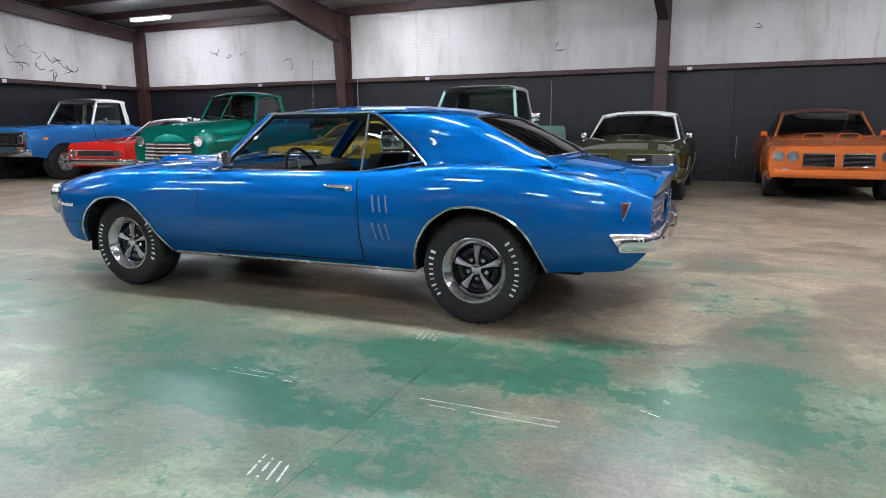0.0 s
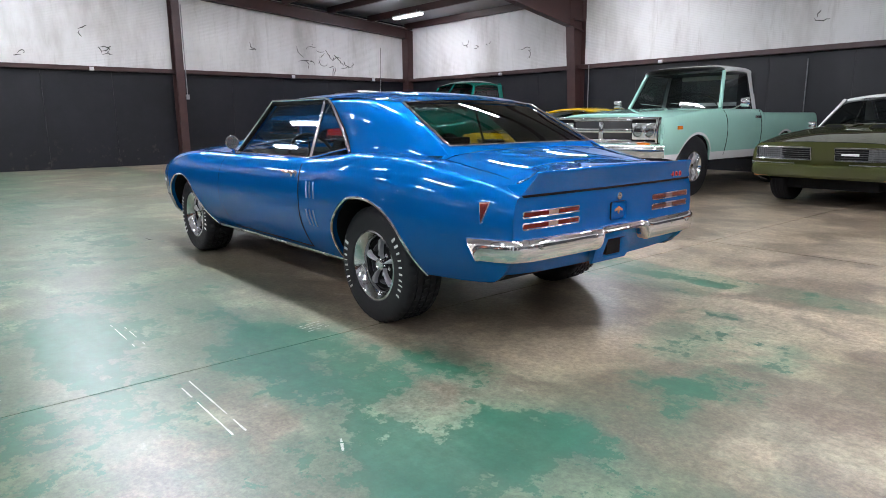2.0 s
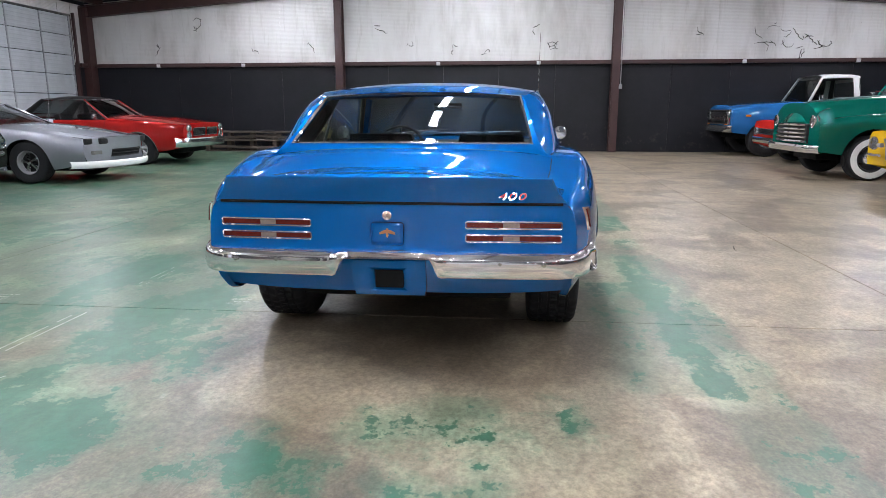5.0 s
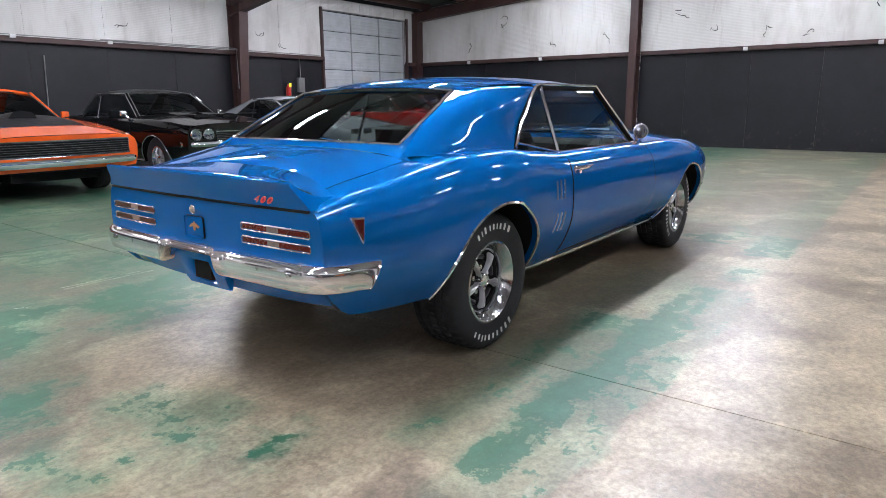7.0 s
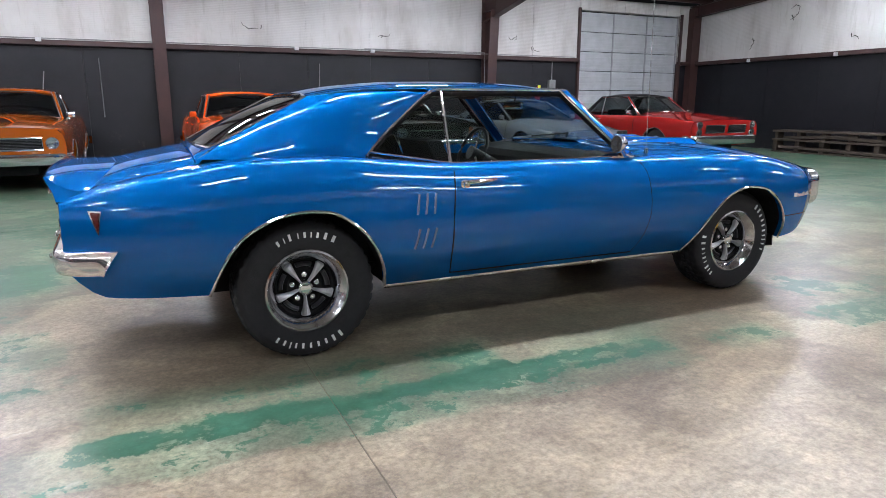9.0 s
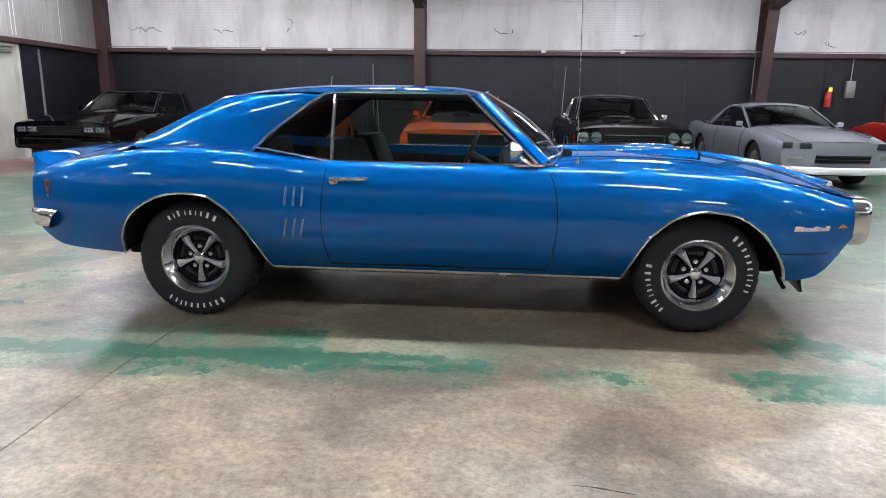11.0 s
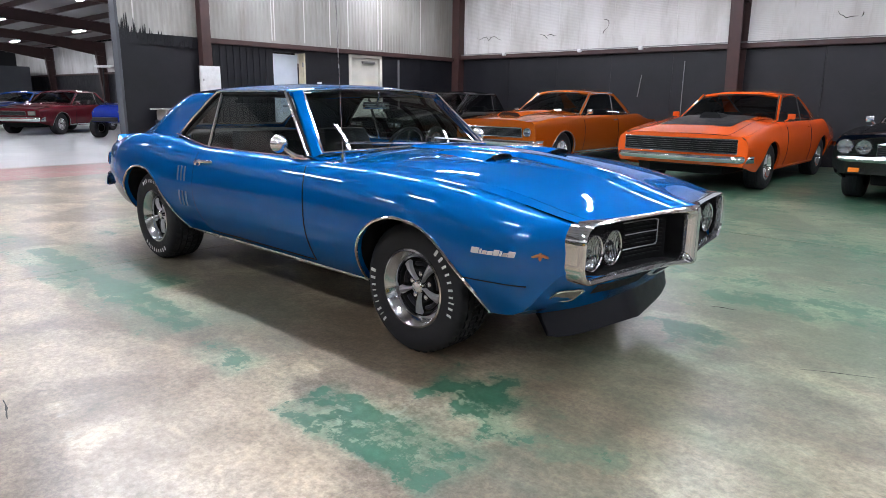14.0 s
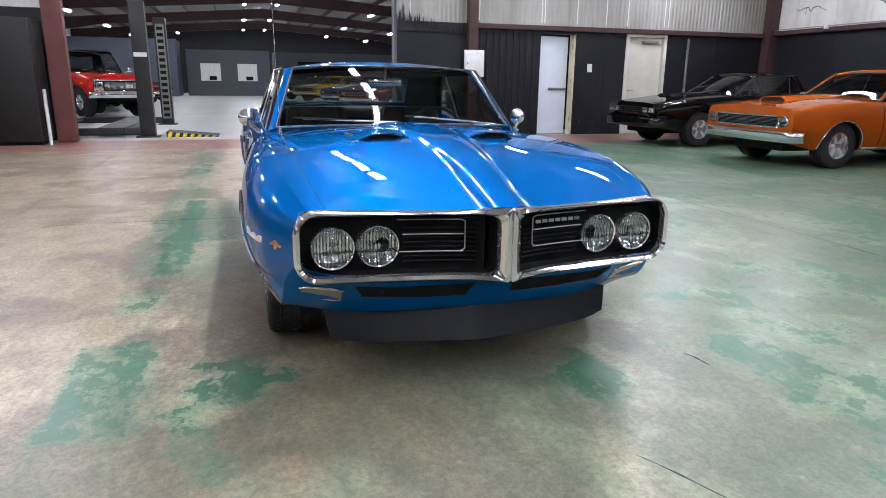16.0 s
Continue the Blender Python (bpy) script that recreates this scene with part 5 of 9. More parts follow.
bm = bmesh.new()
loop_o = [(-0.145, 0.392), (0.145, 0.392), (0.152, 0.42), (0.155, 0.548), (-0.155, 0.548), (-0.152, 0.42)]
loop_m = [(-0.075, 0.415), (0.075, 0.415), (0.085, 0.435), (0.08, 0.518), (-0.08, 0.518), (-0.085, 0.435)]
loop_i = [(-0.055, 0.428), (0.055, 0.428), (0.062, 0.443), (0.06, 0.505), (-0.06, 0.505), (-0.062, 0.443)]
sheet(bm, [[(-2.31, y, z) for y, z in loop_o], [(back_x(z), y * 0.985, z) for y, z in loop_o], [(back_x(z) - 0.002, y, z) for y, z in loop_m], [(back_x(z) + 0.012, y, z) for y, z in loop_i], [(-2.28, y, z) for y, z in loop_i]], wrap=True)
plate = part("plate_recess", tidy(bm), BLUE, CAR)
part("pocket", boxed(-2.350, -2.32, -0.057, 0.057, 0.430, 0.503), UNDER, plate, "dark pocket")
# fuel door with bird badge, trunk lock
bm = bmesh.new()
box(bm, -2.3695, -2.360, -0.066, 0.066, 0.612, 0.704, 0.016, 3)
filler = part("fuel_door", bm, BLUE, CAR)
part("fuel_door_gap", boxed(-2.3680, -2.358, -0.0668, 0.0668, 0.6112, 0.7048, 0.017, 3), UNDER, filler)


def bird(bm, x, thick, scale):
    polygon_prism(bm, [(0, -0.5), (0.14, -0.3), (0.12, 0.05), (0.9, -0.12), (0.95, 0.1), (0.4, 0.38), (0.12, 0.42), (0.1, 0.6), (-0.1, 0.6), (-0.12, 0.42), (-0.4, 0.38), (-0.95, 0.1), (-0.9, -0.12), (-0.12, 0.05), (-0.14, -0.3)], "x", 0, 1)
    for v in bm.verts:
        v.co = Vector((x + v.co.x * thick, v.co.y * scale, v.co.z * scale))
    return bm


b = bird(bmesh.new(), -2.3745, 0.006, 0.034)
for v in b.verts:
    v.co.z += 0.659
part("tail_badge", b, COPPER, filler, "copper coloured bird shaped badge")
part("trunk_lock", lathed([(-2.36, 0.02), (-2.376, 0.019), (-2.380, 0.014), (-2.377, 0.008), (-2.380, 0.001)], 20, "x", (0, 0, 0.732)), CHROME, CAR, "round chrome trunk lock")
# tail lamps: two slots on each side
for s in (1, -1):
    for z0, z1 in ((0.683, 0.711), (0.630, 0.658)):
        def on_tail(y, z, d):
            return (rear_x(y) + 0.004 * (0.79 - z) - d, y * s, z)
        bm = bmesh.new()
        loop = [(0.312, z0 + 0.006), (0.318, z0), (0.42, z0), (0.52, z0), (0.62, z0), (0.684, z0), (0.69, z0 + 0.006), (0.69, z1 - 0.006), (0.684, z1), (0.62, z1), (0.52, z1), (0.42, z1), (0.318, z1), (0.312, z1 - 0.006)]
        tube(bm, [on_tail(y, z, 0.004) for y, z in loop], 0.0027, 6, close=True)
        lamp = part("tail_lamp", tidy(bm), STEEL, CAR, "slotted tail lamp in a bright frame")
        for y0, y1, material, label in ((0.316, 0.46, RED_LENS, "dark red lens"), (0.46, 0.525, SMOKED_LENS, "dull clear reversing lens"), (0.525, 0.686, RED_LENS, "dark red lens")):
            bm = bmesh.new()
            sheet(bm, [[on_tail(y, z, d) for y, d in ((y0, -0.002), (y0, 0.003), ((y0 + y1) / 2, 0.003), (y1, 0.003), (y1, -0.002))] for z in (z0 + 0.004, (z0 + z1) / 2, z1 - 0.004)])
            part("lens", tidy(bm), material, lamp, label)


def lettering(name, text, size, depth, material, parent, m, label="", shear=0.0):
    cu = bpy.data.curves.new(name, "FONT")
    cu.body, cu.size, cu.extrude, cu.shear = text, size, depth, shear
    cu.align_x = "CENTER"
    tmp = bpy.data.objects.new(name, cu)
    me = bpy.data.meshes.new_from_object(tmp)
    bpy.data.objects.remove(tmp)
    me.materials.clear()
    me.materials.append(material)
    ob = new(name, me)
    ob.parent = parent
    ob.matrix_basis = m
    if label:
        ob["label"] = label
    return ob


def digits(name, text, size, parent, m, step, label, shear):
    """A number badge: each digit a bright body with a red face."""
    for i, ch in enumerate(text):
        at = m @ Matrix.Translation((step * (i - (len(text) - 1) / 2), 0, 0))
        body_ob = lettering(name, ch, size, 0.003, CHROME, parent, at, label, shear)
        lettering("face", ch, size * 0.90, 0.0042, BADGE_RED, body_ob, Matrix.Translation((0.0, size * 0.035, 0)), "red face", shear)


# engine size badges
digits("badge_digit", "400", 0.040, spoiler, pose(-2.3935, -0.49, 0.802, 90 - 14, 0, -90) @ Matrix.Diagonal((1.6, 1, 1, 1)), 0.0235, "chrome and red number badge", 0.25)

# ---- nose ----


def face_x(y):
    return 2.212 + nose_x(y) * 0.97


def round_loop(y0, y1, z0, z1, r_out, r_in, n=10):
    """A closed outline with its own corner radius at the outer and the inner end."""
    out = []
    for cy, cz, a0, r in ((y1 - r_out, z1 - r_out, 0, r_out), (y0 + r_in, z1 - r_in, 90, r_in), (y0 + r_in, z0 + r_in, 180, r_in), (y1 - r_out, z0 + r_out, 270, r_out)):
        out += [(cy + r * math.cos(math.radians(a0 + 90 * k / n)), cz + r * math.sin(math.radians(a0 + 90 * k / n))) for k in range(n + 1)]
    return out


def fill_loop(loop, n=6):
    """More points along the straight runs of a closed outline."""
    out = []
    for a, b in zip(loop, loop[1:] + loop[:1]):
        k = n if math.dist(a, b) > 0.05 else 1
        out += [(lerp(a[0], b[0], i / k), lerp(a[1], b[1], i / k)) for i in range(k)]
    return out


bm = bmesh.new()
outer = fill_loop(round_loop(0.0, 0.752, 0.482, 0.741, 0.085, 0.006))
inner = fill_loop(round_loop(0.040, 0.728, 0.508, 0.727, 0.060, 0.035))
crown = [(lerp(a[0], b[0], 0.45), lerp(a[1], b[1], 0.45)) for a, b in zip(outer, inner)]
outer_front = [(lerp(a[0], b[0], 0.10), lerp(a[1], b[1], 0.10)) for a, b in zip(outer, inner)]
inner_front = [(lerp(a[0], b[0], 0.92), lerp(a[1], b[1], 0.92)) for a, b in zip(outer, inner)]


def crest(y, z):
    """The top edge rises to a point under the hood's middle."""
    return z + (0.016 * math.exp(-(y / 0.085) ** 2) if z > 0.70 else 0.0)


sheet(bm, [[(face_x(y) - 0.088, y, crest(y, z)) for y, z in outer], [(face_x(y) - 0.030, y, crest(y, z)) for y, z in outer], [(face_x(y) - 0.006, y, crest(y, z)) for y, z in outer_front],
           [(face_x(y) + 0.004, y, z) for y, z in crown], [(face_x(y) - 0.004, y, z) for y, z in inner_front], [(face_x(y) - 0.02, y, z) for y, z in inner], [(face_x(y) - 0.035, y, z) for y, z in inner]], mirror=True, wrap=True)
front_bumper = part("front_bumper", tidy(bm), CHROME, CAR, "chrome bumper framing both grille openings with a pointed centre")
for s in (1, -1):
    bm = bmesh.new()
    sheet(bm, [[(face_x(y) - 0.034, y * s, z) for y, z in inner], [(face_x(y) - 0.125, y * s, z) for y, z in inner]], wrap=True)
    part("grille_shroud", tidy(bm), UNDER, CAR, "black grille shroud")
    bm = bmesh.new()
    sheet(bm, [[(face_x(y) - 0.10, y * s, z) for y in spaced(0.06, 0.725, 12)] for z in (0.505, 0.73)])
    grille = part("grille", tidy(bm), UNDER, CAR, "black recessed grille")
    for z in spaced(0.54, 0.70, 9):
        part("grille_bar", tubed([(face_x(y) - 0.085, y * s, z) for y in spaced(0.09, 0.355 if 0.53 < z < 0.695 else 0.70, 8)], 0.0042, 6), UNDER, grille)
    for loop in ([(0.14, 0.580), (0.372, 0.580)], [(0.14, 0.645), (0.362, 0.645)], [(0.15, 0.580), (0.135, 0.59), (0.135, 0.692), (0.15, 0.699), (0.38, 0.700)]):
        part("grille_line", tubed([(face_x(y) - 0.072, y * s, z) for p, q in zip(loop, loop[1:]) for y, z in ((lerp(p[0], q[0], t), lerp(p[1], q[1], t)) for t in (0, 0.5, 1))], 0.0024, 6), ALLOY, grille, "thin bright grille line")
    for y in (0.448, 0.612):
        x0 = 2.195
        lamp = part("headlight", lathed([(x0 - 0.05, 0.078), (x0 + 0.012, 0.080), (x0 + 0.022, 0.077), (x0 + 0.018, 0.072)], 36, "x", (0, y * s, 0.602)), CHROME, CAR, "round sealed beam headlight with chrome ring")
        part("reflector", lathed([(x0 + 0.012, 0.072), (x0 + 0.001, 0.058), (x0 - 0.008, 0.03), (x0 - 0.011, 0.001)], 32, "x", (0, y * s, 0.602)), LAMP_BOWL, lamp)
        part("lens", lathed([(x0 + 0.016, 0.073), (x0 + 0.028, 0.055), (x0 + 0.036, 0.028), (x0 + 0.038, 0.001)], 32, "x", (0, y * s, 0.602)), LENS, lamp)
        part("bulb_shield", lathed([(x0 - 0.009, 0.012), (x0 + 0.010, 0.013), (x0 + 0.012, 0.001)], 12, "x", (0, y * s, 0.602)), LAMP_BOWL, lamp)
# maker's word on the left half of the grille as a plain bar
bm = bmesh.new()
for k in range(7):
    y = 0.16 + 0.030 * k
    box(bm, face_x(y) - 0.072, face_x(y) - 0.068, y - 0.010, y + 0.010, 0.668, 0.680)
part("grille_word", bm, ALLOY, CAR, "row of small bright bars")

# front valance
for s in (1, -1):
    part("valance_seam", sided(tubed([(x, S.y(x, 0.465) + 0.0005, 0.465) for x in spaced(1.73, 2.03, 8)], 0.003, 6), s), UNDER, CAR)
EDGE = [(x, S.y(x, S.bot(x)), S.bot(x)) for x in spaced(2.175, 1.90, 12)]
bm = bmesh.new()
rows = []
for i, e in enumerate(EDGE):
    v = i / (len(EDGE) - 1)
    cx, cz = lerp(2.31, 2.10, v ** 0.8), lerp(0.50, 0.30, v)
    rows.append([(lerp(e[0], cx, 1 - u ** 3), u * e[1], lerp(e[2], cz, 1 - u ** 6)) for u in (0, 0.12, 0.25, 0.4, 0.55, 0.7, 0.8, 0.88, 0.95, 1.0)])
sheet(bm, rows, mirror=True)
part("front_valance", tidy(bm), BLUE, CAR)


def on_valance(y, z, d=0.0):
    """The place on the lower nose at a half width and height."""
    v = min(1, max(0, (0.50 - z) / 0.20))
    e = along(EDGE, v)
    u = min(1.0, abs(y) / e[1])
    return (lerp(e[0], lerp(2.31, 2.10, v ** 0.8), 1 - u ** 3) + d, y, z)


for s in (1, -1):
    bm = bmesh.new()
    top = [(0.075, 0.437), (0.30, 0.440), (0.53, 0.446)]
    low = [(0.095, 0.372), (0.30, 0.378), (0.50, 0.392)]
    sheet(bm, [[on_valance(y * s, z, d) for (y, z) in (mix3((*t, 0), (*l, 0), k)[:2] for t, l in zip(top, low))] for k, d in ((-0.03, -0.02), (0, 0.006), (0.5, 0.004), (1, 0.006), (1.03, -0.02))])
    part("lower_grille", tidy(bm), UNDER, CAR, "dark lower air slot")
    loop = [(0.575, 0.376), (0.595, 0.370), (0.69, 0.386), (0.722, 0.397), (0.728, 0.438), (0.70, 0.444), (0.595, 0.434), (0.575, 0.424)]
    lamp = part("turn_lamp", tubed([on_valance(y * s, z, 0.004) for y, z in loop], 0.0045, 6, close=True), STEEL, CAR, "wrap-round turn lamp")
    bm = bmesh.new()
    sheet(bm, [[on_valance(y * s, z0, 0.004), on_valance(y * s, (z0 + z1) / 2, 0.007), on_valance(y * s, z1, 0.004)] for y, z0, z1 in ((0.576, 0.377, 0.423), (0.595, 0.371, 0.433), (0.65, 0.378, 0.438), (0.69, 0.387, 0.443), (0.724, 0.398, 0.437))])
    part("lens", tidy(bm), WHITE_LENS, lamp, "pale lens")
# chin spoiler
bm = bmesh.new()
rows = []
for y in spaced(-0.63, 0.63, 22):
    a = abs(y) / 0.63
    x = lerp(2.095, 1.985, a)
    rows.append([(x - 0.05, y * 1.02, 0.335), (x - 0.005, y * 1.01, 0.315), (x + 0.055 - 0.02 * a ** 4, y * (1 - 0.03 * a ** 3), 0.168 + 0.025 * a ** 8), (x + 0.045 - 0.02 * a ** 4, y * (1 - 0.03 * a ** 3), 0.166 + 0.025 * a ** 8), (x - 0.03, y, 0.30)])
sheet(bm, rows)
part("chin_spoiler", tidy(bm), CHIN_BLACK, CAR, "satin black chin spoiler")
# tow hook below the nose
part("tow_bracket", tubed([(1.88, -0.55, 0.31), (1.92, -0.53, 0.24), (1.955, -0.53, 0.19)], 0.012, 6), UNDER, CAR)

# hood scoops, cowl vents, wipers
for s in (1, -1):
    bm = bmesh.new()
    rows = []
    for k in range(15):
        t = k / 14
        x = lerp(0.98, 1.44, t)
        ss = (x - X_COWL) / (XN - X_COWL)
        row = []
        for j in range(13):
            a = lerp(-1, 1, j / 12)
            y = 0.272 + a * lerp(0.07, 0.125, t)
            zc = hood_point(ss, y / S.cy(x))[2]
            hgt = 0.034 * math.sin(math.pi / 2 * t ** 0.8) * (max(0, 1 - a * a) ** 1.2)
            row.append((x + 0.03 * (1 - a * a) * t, y * s, zc - 0.004 + hgt))
        rows.append(row)
    sheet(bm, rows)
    scoop = part("hood_scoop", tidy(bm), BLUE, hood)
    bm = bmesh.new()
    z = hood_point((1.44 - X_COWL) / (XN - X_COWL), 0.27 / 0.77)[2]
    lathe(bm, [(1.452, 0.001), (1.455, 0.060), (1.46, 0.075), (1.474, 0.083), (1.478, 0.078), (1.466, 0.070)], 28, "x", (0, 0, 0))
    for v in bm.verts:
        v.co = Vector((v.co.x, v.co.y + 0.272 * s, v.co.z * 0.22 + z + 0.010))
    part("scoop_mouth", bm, UNDER, scoop, "dark oval scoop mouth")
    hz = hood_point((1.22 - X_COWL) / (XN - X_COWL), 0.40 / 0.77)[2]
    digits("hood_badge_digit", "400", 0.05, hood, pose(1.20, 0.41 * s, hz + 0.004, 6 * s, 0, 0 if s < 0 else 180), 0.029, "chrome and red number badge", 0.2)
    for k in range(14):
        y = 0.18 + 0.022 * k
        x = 0.735 - 0.06 * (y / 0.6) ** 2
        zc = hood_point((x - X_COWL) / (XN - X_COWL), y / 0.775)[2]
        part("cowl_slot", boxed(x - 0.035, x + 0.02, y * s - 0.0045, y * s + 0.0045, zc - 0.006, zc + 0.0025), UNDER, hood, smooth=False)
    # fender word as plain bright bars of its size
    word, at = None, 1.80
    for wide, tall in ((0.034, 0.025), (0.008, 0.021), (0.019, 0.016), (0.023, 0.016), (0.023, 0.024), (0.008, 0.021), (0.019, 0.016), (0.026, 0.024)):
        x0, x1 = (at, at + wide) if s < 0 else (3.81 - at - wide, 3.81 - at)
        at += wide + 0.0045
        lean = -0.006 * s
        bm = bmesh.new()
        pts = [(x0, 0.588), (x1, 0.588), (x1 + lean, 0.588 + tall), (x0 + lean, 0.588 + tall)]
        lo = [bm.verts.new((px, (S.y(px, pz) - 0.002) * s, pz)) for px, pz in pts]
        hi = [bm.verts.new((px, (S.y(px, pz) + 0.004) * s, pz)) for px, pz in pts]
        bm.faces.new(hi)
        for i in range(4):
            bm.faces.new([lo[i], lo[(i + 1) % 4], hi[(i + 1) % 4], hi[i]])
        bmesh.ops.recalc_face_normals(bm, faces=bm.faces)
        if word is None:
            word = part("fender_word", bm, WHITE_RUBBER, CAR, "row of bright bars on the fender", smooth=False)
        else:
            part("bar", bm, WHITE_RUBBER, word, smooth=False)
    bm = bird(bmesh.new(), 0, 0.006, 0.031)
    for v in bm.verts:
        x = 2.085 + v.co.y
        z = 0.597 + v.co.z
        v.co = Vector((x, (S.y(x, z) + v.co.x) * s, z))
    part("fender_badge", bm, COPPER, CAR, "copper coloured bird shaped badge")
for y0, y1 in ((0.62, 0.08), (0.02, -0.56)):
    pts = []
    for t in spaced(0, 1, 10):
        y = lerp(y0, y1, t)
        g = along(WS_LOW, (0.712 - y) / 1.424)
        lift = 0.012 + 0.035 * t
        pts.append((g[0] + 0.012 - 0.04 * t, y, g[2] + lift))
    arm = part("wiper", tubed(pts, 0.0055, 6), BRIGHT_ALLOY, CAR, "chrome wiper arm")
    part("blade", tubed([(p[0] - 0.012, p[1] - 0.05, p[2] + 0.004) for p in pts[3:]], 0.005, 6), BLACK, arm)

# ---- interior ----
bm = bmesh.new()
box(bm, -1.65, 0.55, -0.70, 0.70, 0.36, 0.40)
sheet(bm, [[(-1.78, y, 0.945), (-1.25, y, 0.93), (-1.22, y, 0.60)] for y in spaced(-0.62, 0.62, 4)])
part("cabin_floor", bm, VINYL, CAR, "black carpet and parcel shelf")
for s in (1, -1):
    bm = bmesh.new()
    sheet(bm, [[(x, 0.685 * s, 0.40), (x, 0.695 * s, 0.62), (x, 0.70 * s, 0.80), (x, 0.735 * s, 0.872)] for x in spaced(-1.1, 0.5, 6)])
    part("door_card", tidy(bm), VINYL, CAR, "black vinyl inner trim")
bm = bmesh.new()
rows = []
for y in spaced(-0.69, 0.69, 10):
    rows.append([(0.58, y, 0.90), (0.44, y, 0.895), (0.34, y, 0.865), (0.315, y, 0.82), (0.335, y, 0.72), (0.40, y, 0.62)])
sheet(bm, rows)
part("dashboard", tidy(bm), VINYL, CAR, "black padded dashboard")


def bucket_seat(y):
    root = part("front_seat", boxed(-0.52, 0.02, y - 0.25, y + 0.25, 0.42, 0.60, 0.06, 3), VINYL, CAR, "black vinyl bucket seat")
    bm = bmesh.new()
    rows = []
    for t in spaced(0, 1, 8):
        z, x = lerp(0.52, 0.985, t), lerp(-0.42, -0.60, t)
        w = 0.25 - 0.05 * t ** 3
        rows.append([(x - 0.05, y - w, z), (x + 0.04, y - w, z), (x + 0.075, y - w * 0.6, z), (x + 0.065, y, z), (x + 0.075, y + w * 0.6, z), (x + 0.04, y + w, z), (x - 0.05, y + w, z), (x - 0.075, y, z)])
    sheet(bm, rows, wrap=True)
    cap(bm, rows[-1])
    part("backrest", tidy(bm), VINYL, root)
    return root


bucket_seat(0.36)
bucket_seat(-0.36)
rear_seat = part("rear_seat", boxed(-1.28, -0.88, -0.60, 0.60, 0.42, 0.62, 0.06, 3), VINYL, CAR, "black vinyl rear bench")
bm = bmesh.new()
box(bm, -0.09, 0.06, -0.58, 0.58, -0.2, 0.21, 0.05, 3)
part("rear_backrest", bm, VINYL, rear_seat, matrix=pose(-1.24, 0, 0.74, 0, -18, 0))
bm = bmesh.new()
ring = [(0, 0.185 * math.cos(a), 0.185 * math.sin(a)) for a in (math.tau * k / 28 for k in range(28))]
tube(bm, ring, 0.012, 8, close=True)
steering = part("steering_wheel", tidy(bm), BLACK, CAR, "thin black three-spoke steering wheel", matrix=pose(0.10, 0.36, 0.84, 0, 22, 0))
for a in (90, 210, 330):
    part("spoke", tubed([(0.02, 0, 0), (0, 0.18 * math.cos(math.radians(a)), 0.18 * math.sin(math.radians(a)))], 0.008, 6), STEEL, steering)
part("hub", lathed([(-0.02, 0.001), (-0.02, 0.05), (0.03, 0.045), (0.2, 0.03)], 20, "x"), BLACK, steering)
mirror_in = part("inside_mirror", boxed(0.20, 0.225, -0.11, 0.11, 1.145, 1.19, 0.010, 2), CHROME, CAR, "inside rear-view mirror")
part("mirror_stem", tubed([(0.22, 0, 1.19), (0.245, 0, 1.25)], 0.006, 6), STEEL, mirror_in)
bm = bmesh.new()
sheet(bm, [[(x, y, ROOF_ZE(x) + (ROOF_Z(x) - ROOF_ZE(x)) * (1 - (abs(y) / ROOF_YE(x)) ** 2.6) - 0.03) for y in spaced(-ROOF_YE(x) * 0.98, ROOF_YE(x) * 0.98, 10)] for x in spaced(-1.24, 0.2, 10)])
part("headliner", tidy(bm), VINYL, CAR, "black headliner")

# ---- the parked cars ----
AUTO_BLACK = car_paint("gloss_black_paint", (0.003, 0.003, 0.0035), 0.2, 0.3)
ORANGE = car_paint("bright_orange_paint", (0.62, 0.085, 0.012), 0.1, 0.35)
BURNT = car_paint("burnt_orange_metallic", (0.30, 0.060, 0.006), 0.3, 0.42, 1.0, 0.35, (0.52, 0.13, 0.014))
COPPER_PAINT = car_paint("copper_orange_paint", (0.45, 0.11, 0.022), 0.2, 0.35)
OLIVE = car_paint("dark_olive_metallic", (0.040, 0.044, 0.014), 0.3, 0.4, 1.0, 0.3, (0.09, 0.10, 0.035))
YELLOW = car_paint("gold_yellow_paint", (0.55, 0.34, 0.012), 0.1, 0.35)
GREEN = car_paint("deep_green_metallic", (0.002, 0.100, 0.074), 0.3, 0.4, 1.0, 0.35, (0.006, 0.22, 0.17))
MINT = car_paint("mint_green_paint", (0.36, 0.62, 0.52), 0.05, 0.4)
TRUCK_BLUE = car_paint("mid_blue_truck_paint", (0.02, 0.14, 0.38), 0.1, 0.35)
RED = car_paint("bright_red_paint", (0.52, 0.022, 0.016), 0.1, 0.35)
DARK_RED = car_paint("dark_red_paint", (0.30, 0.014, 0.012), 0.1, 0.35)
SILVER = car_paint("silver_metallic_paint", (0.24, 0.245, 0.27), 0.2, 0.4, 1.0, 0.5, (0.42, 0.43, 0.47))
WHITE_PAINT = car_paint("white_car_paint", (0.74, 0.74, 0.72), 0.03, 0.4)
MAROON_CAR = car_paint("maroon_car_paint", (0.10, 0.012, 0.018), 0.2, 0.35)
GOLD = car_paint("gold_ochre_paint", (0.50, 0.27, 0.015), 0.1, 0.35)
BLACK_TOP = plain("black_vinyl_top", (0.005, 0.005, 0.0055), 0.42, 0, 0.2, 12, 0.2)
BLACK_TOP.node_tree.nodes["Principled BSDF"].inputs["Specular IOR Level"].default_value = 0.25
BROWN_TOP = plain("brown_vinyl_top", (0.09, 0.028, 0.018), 0.6, 0, 0.2, 12, 0.3)
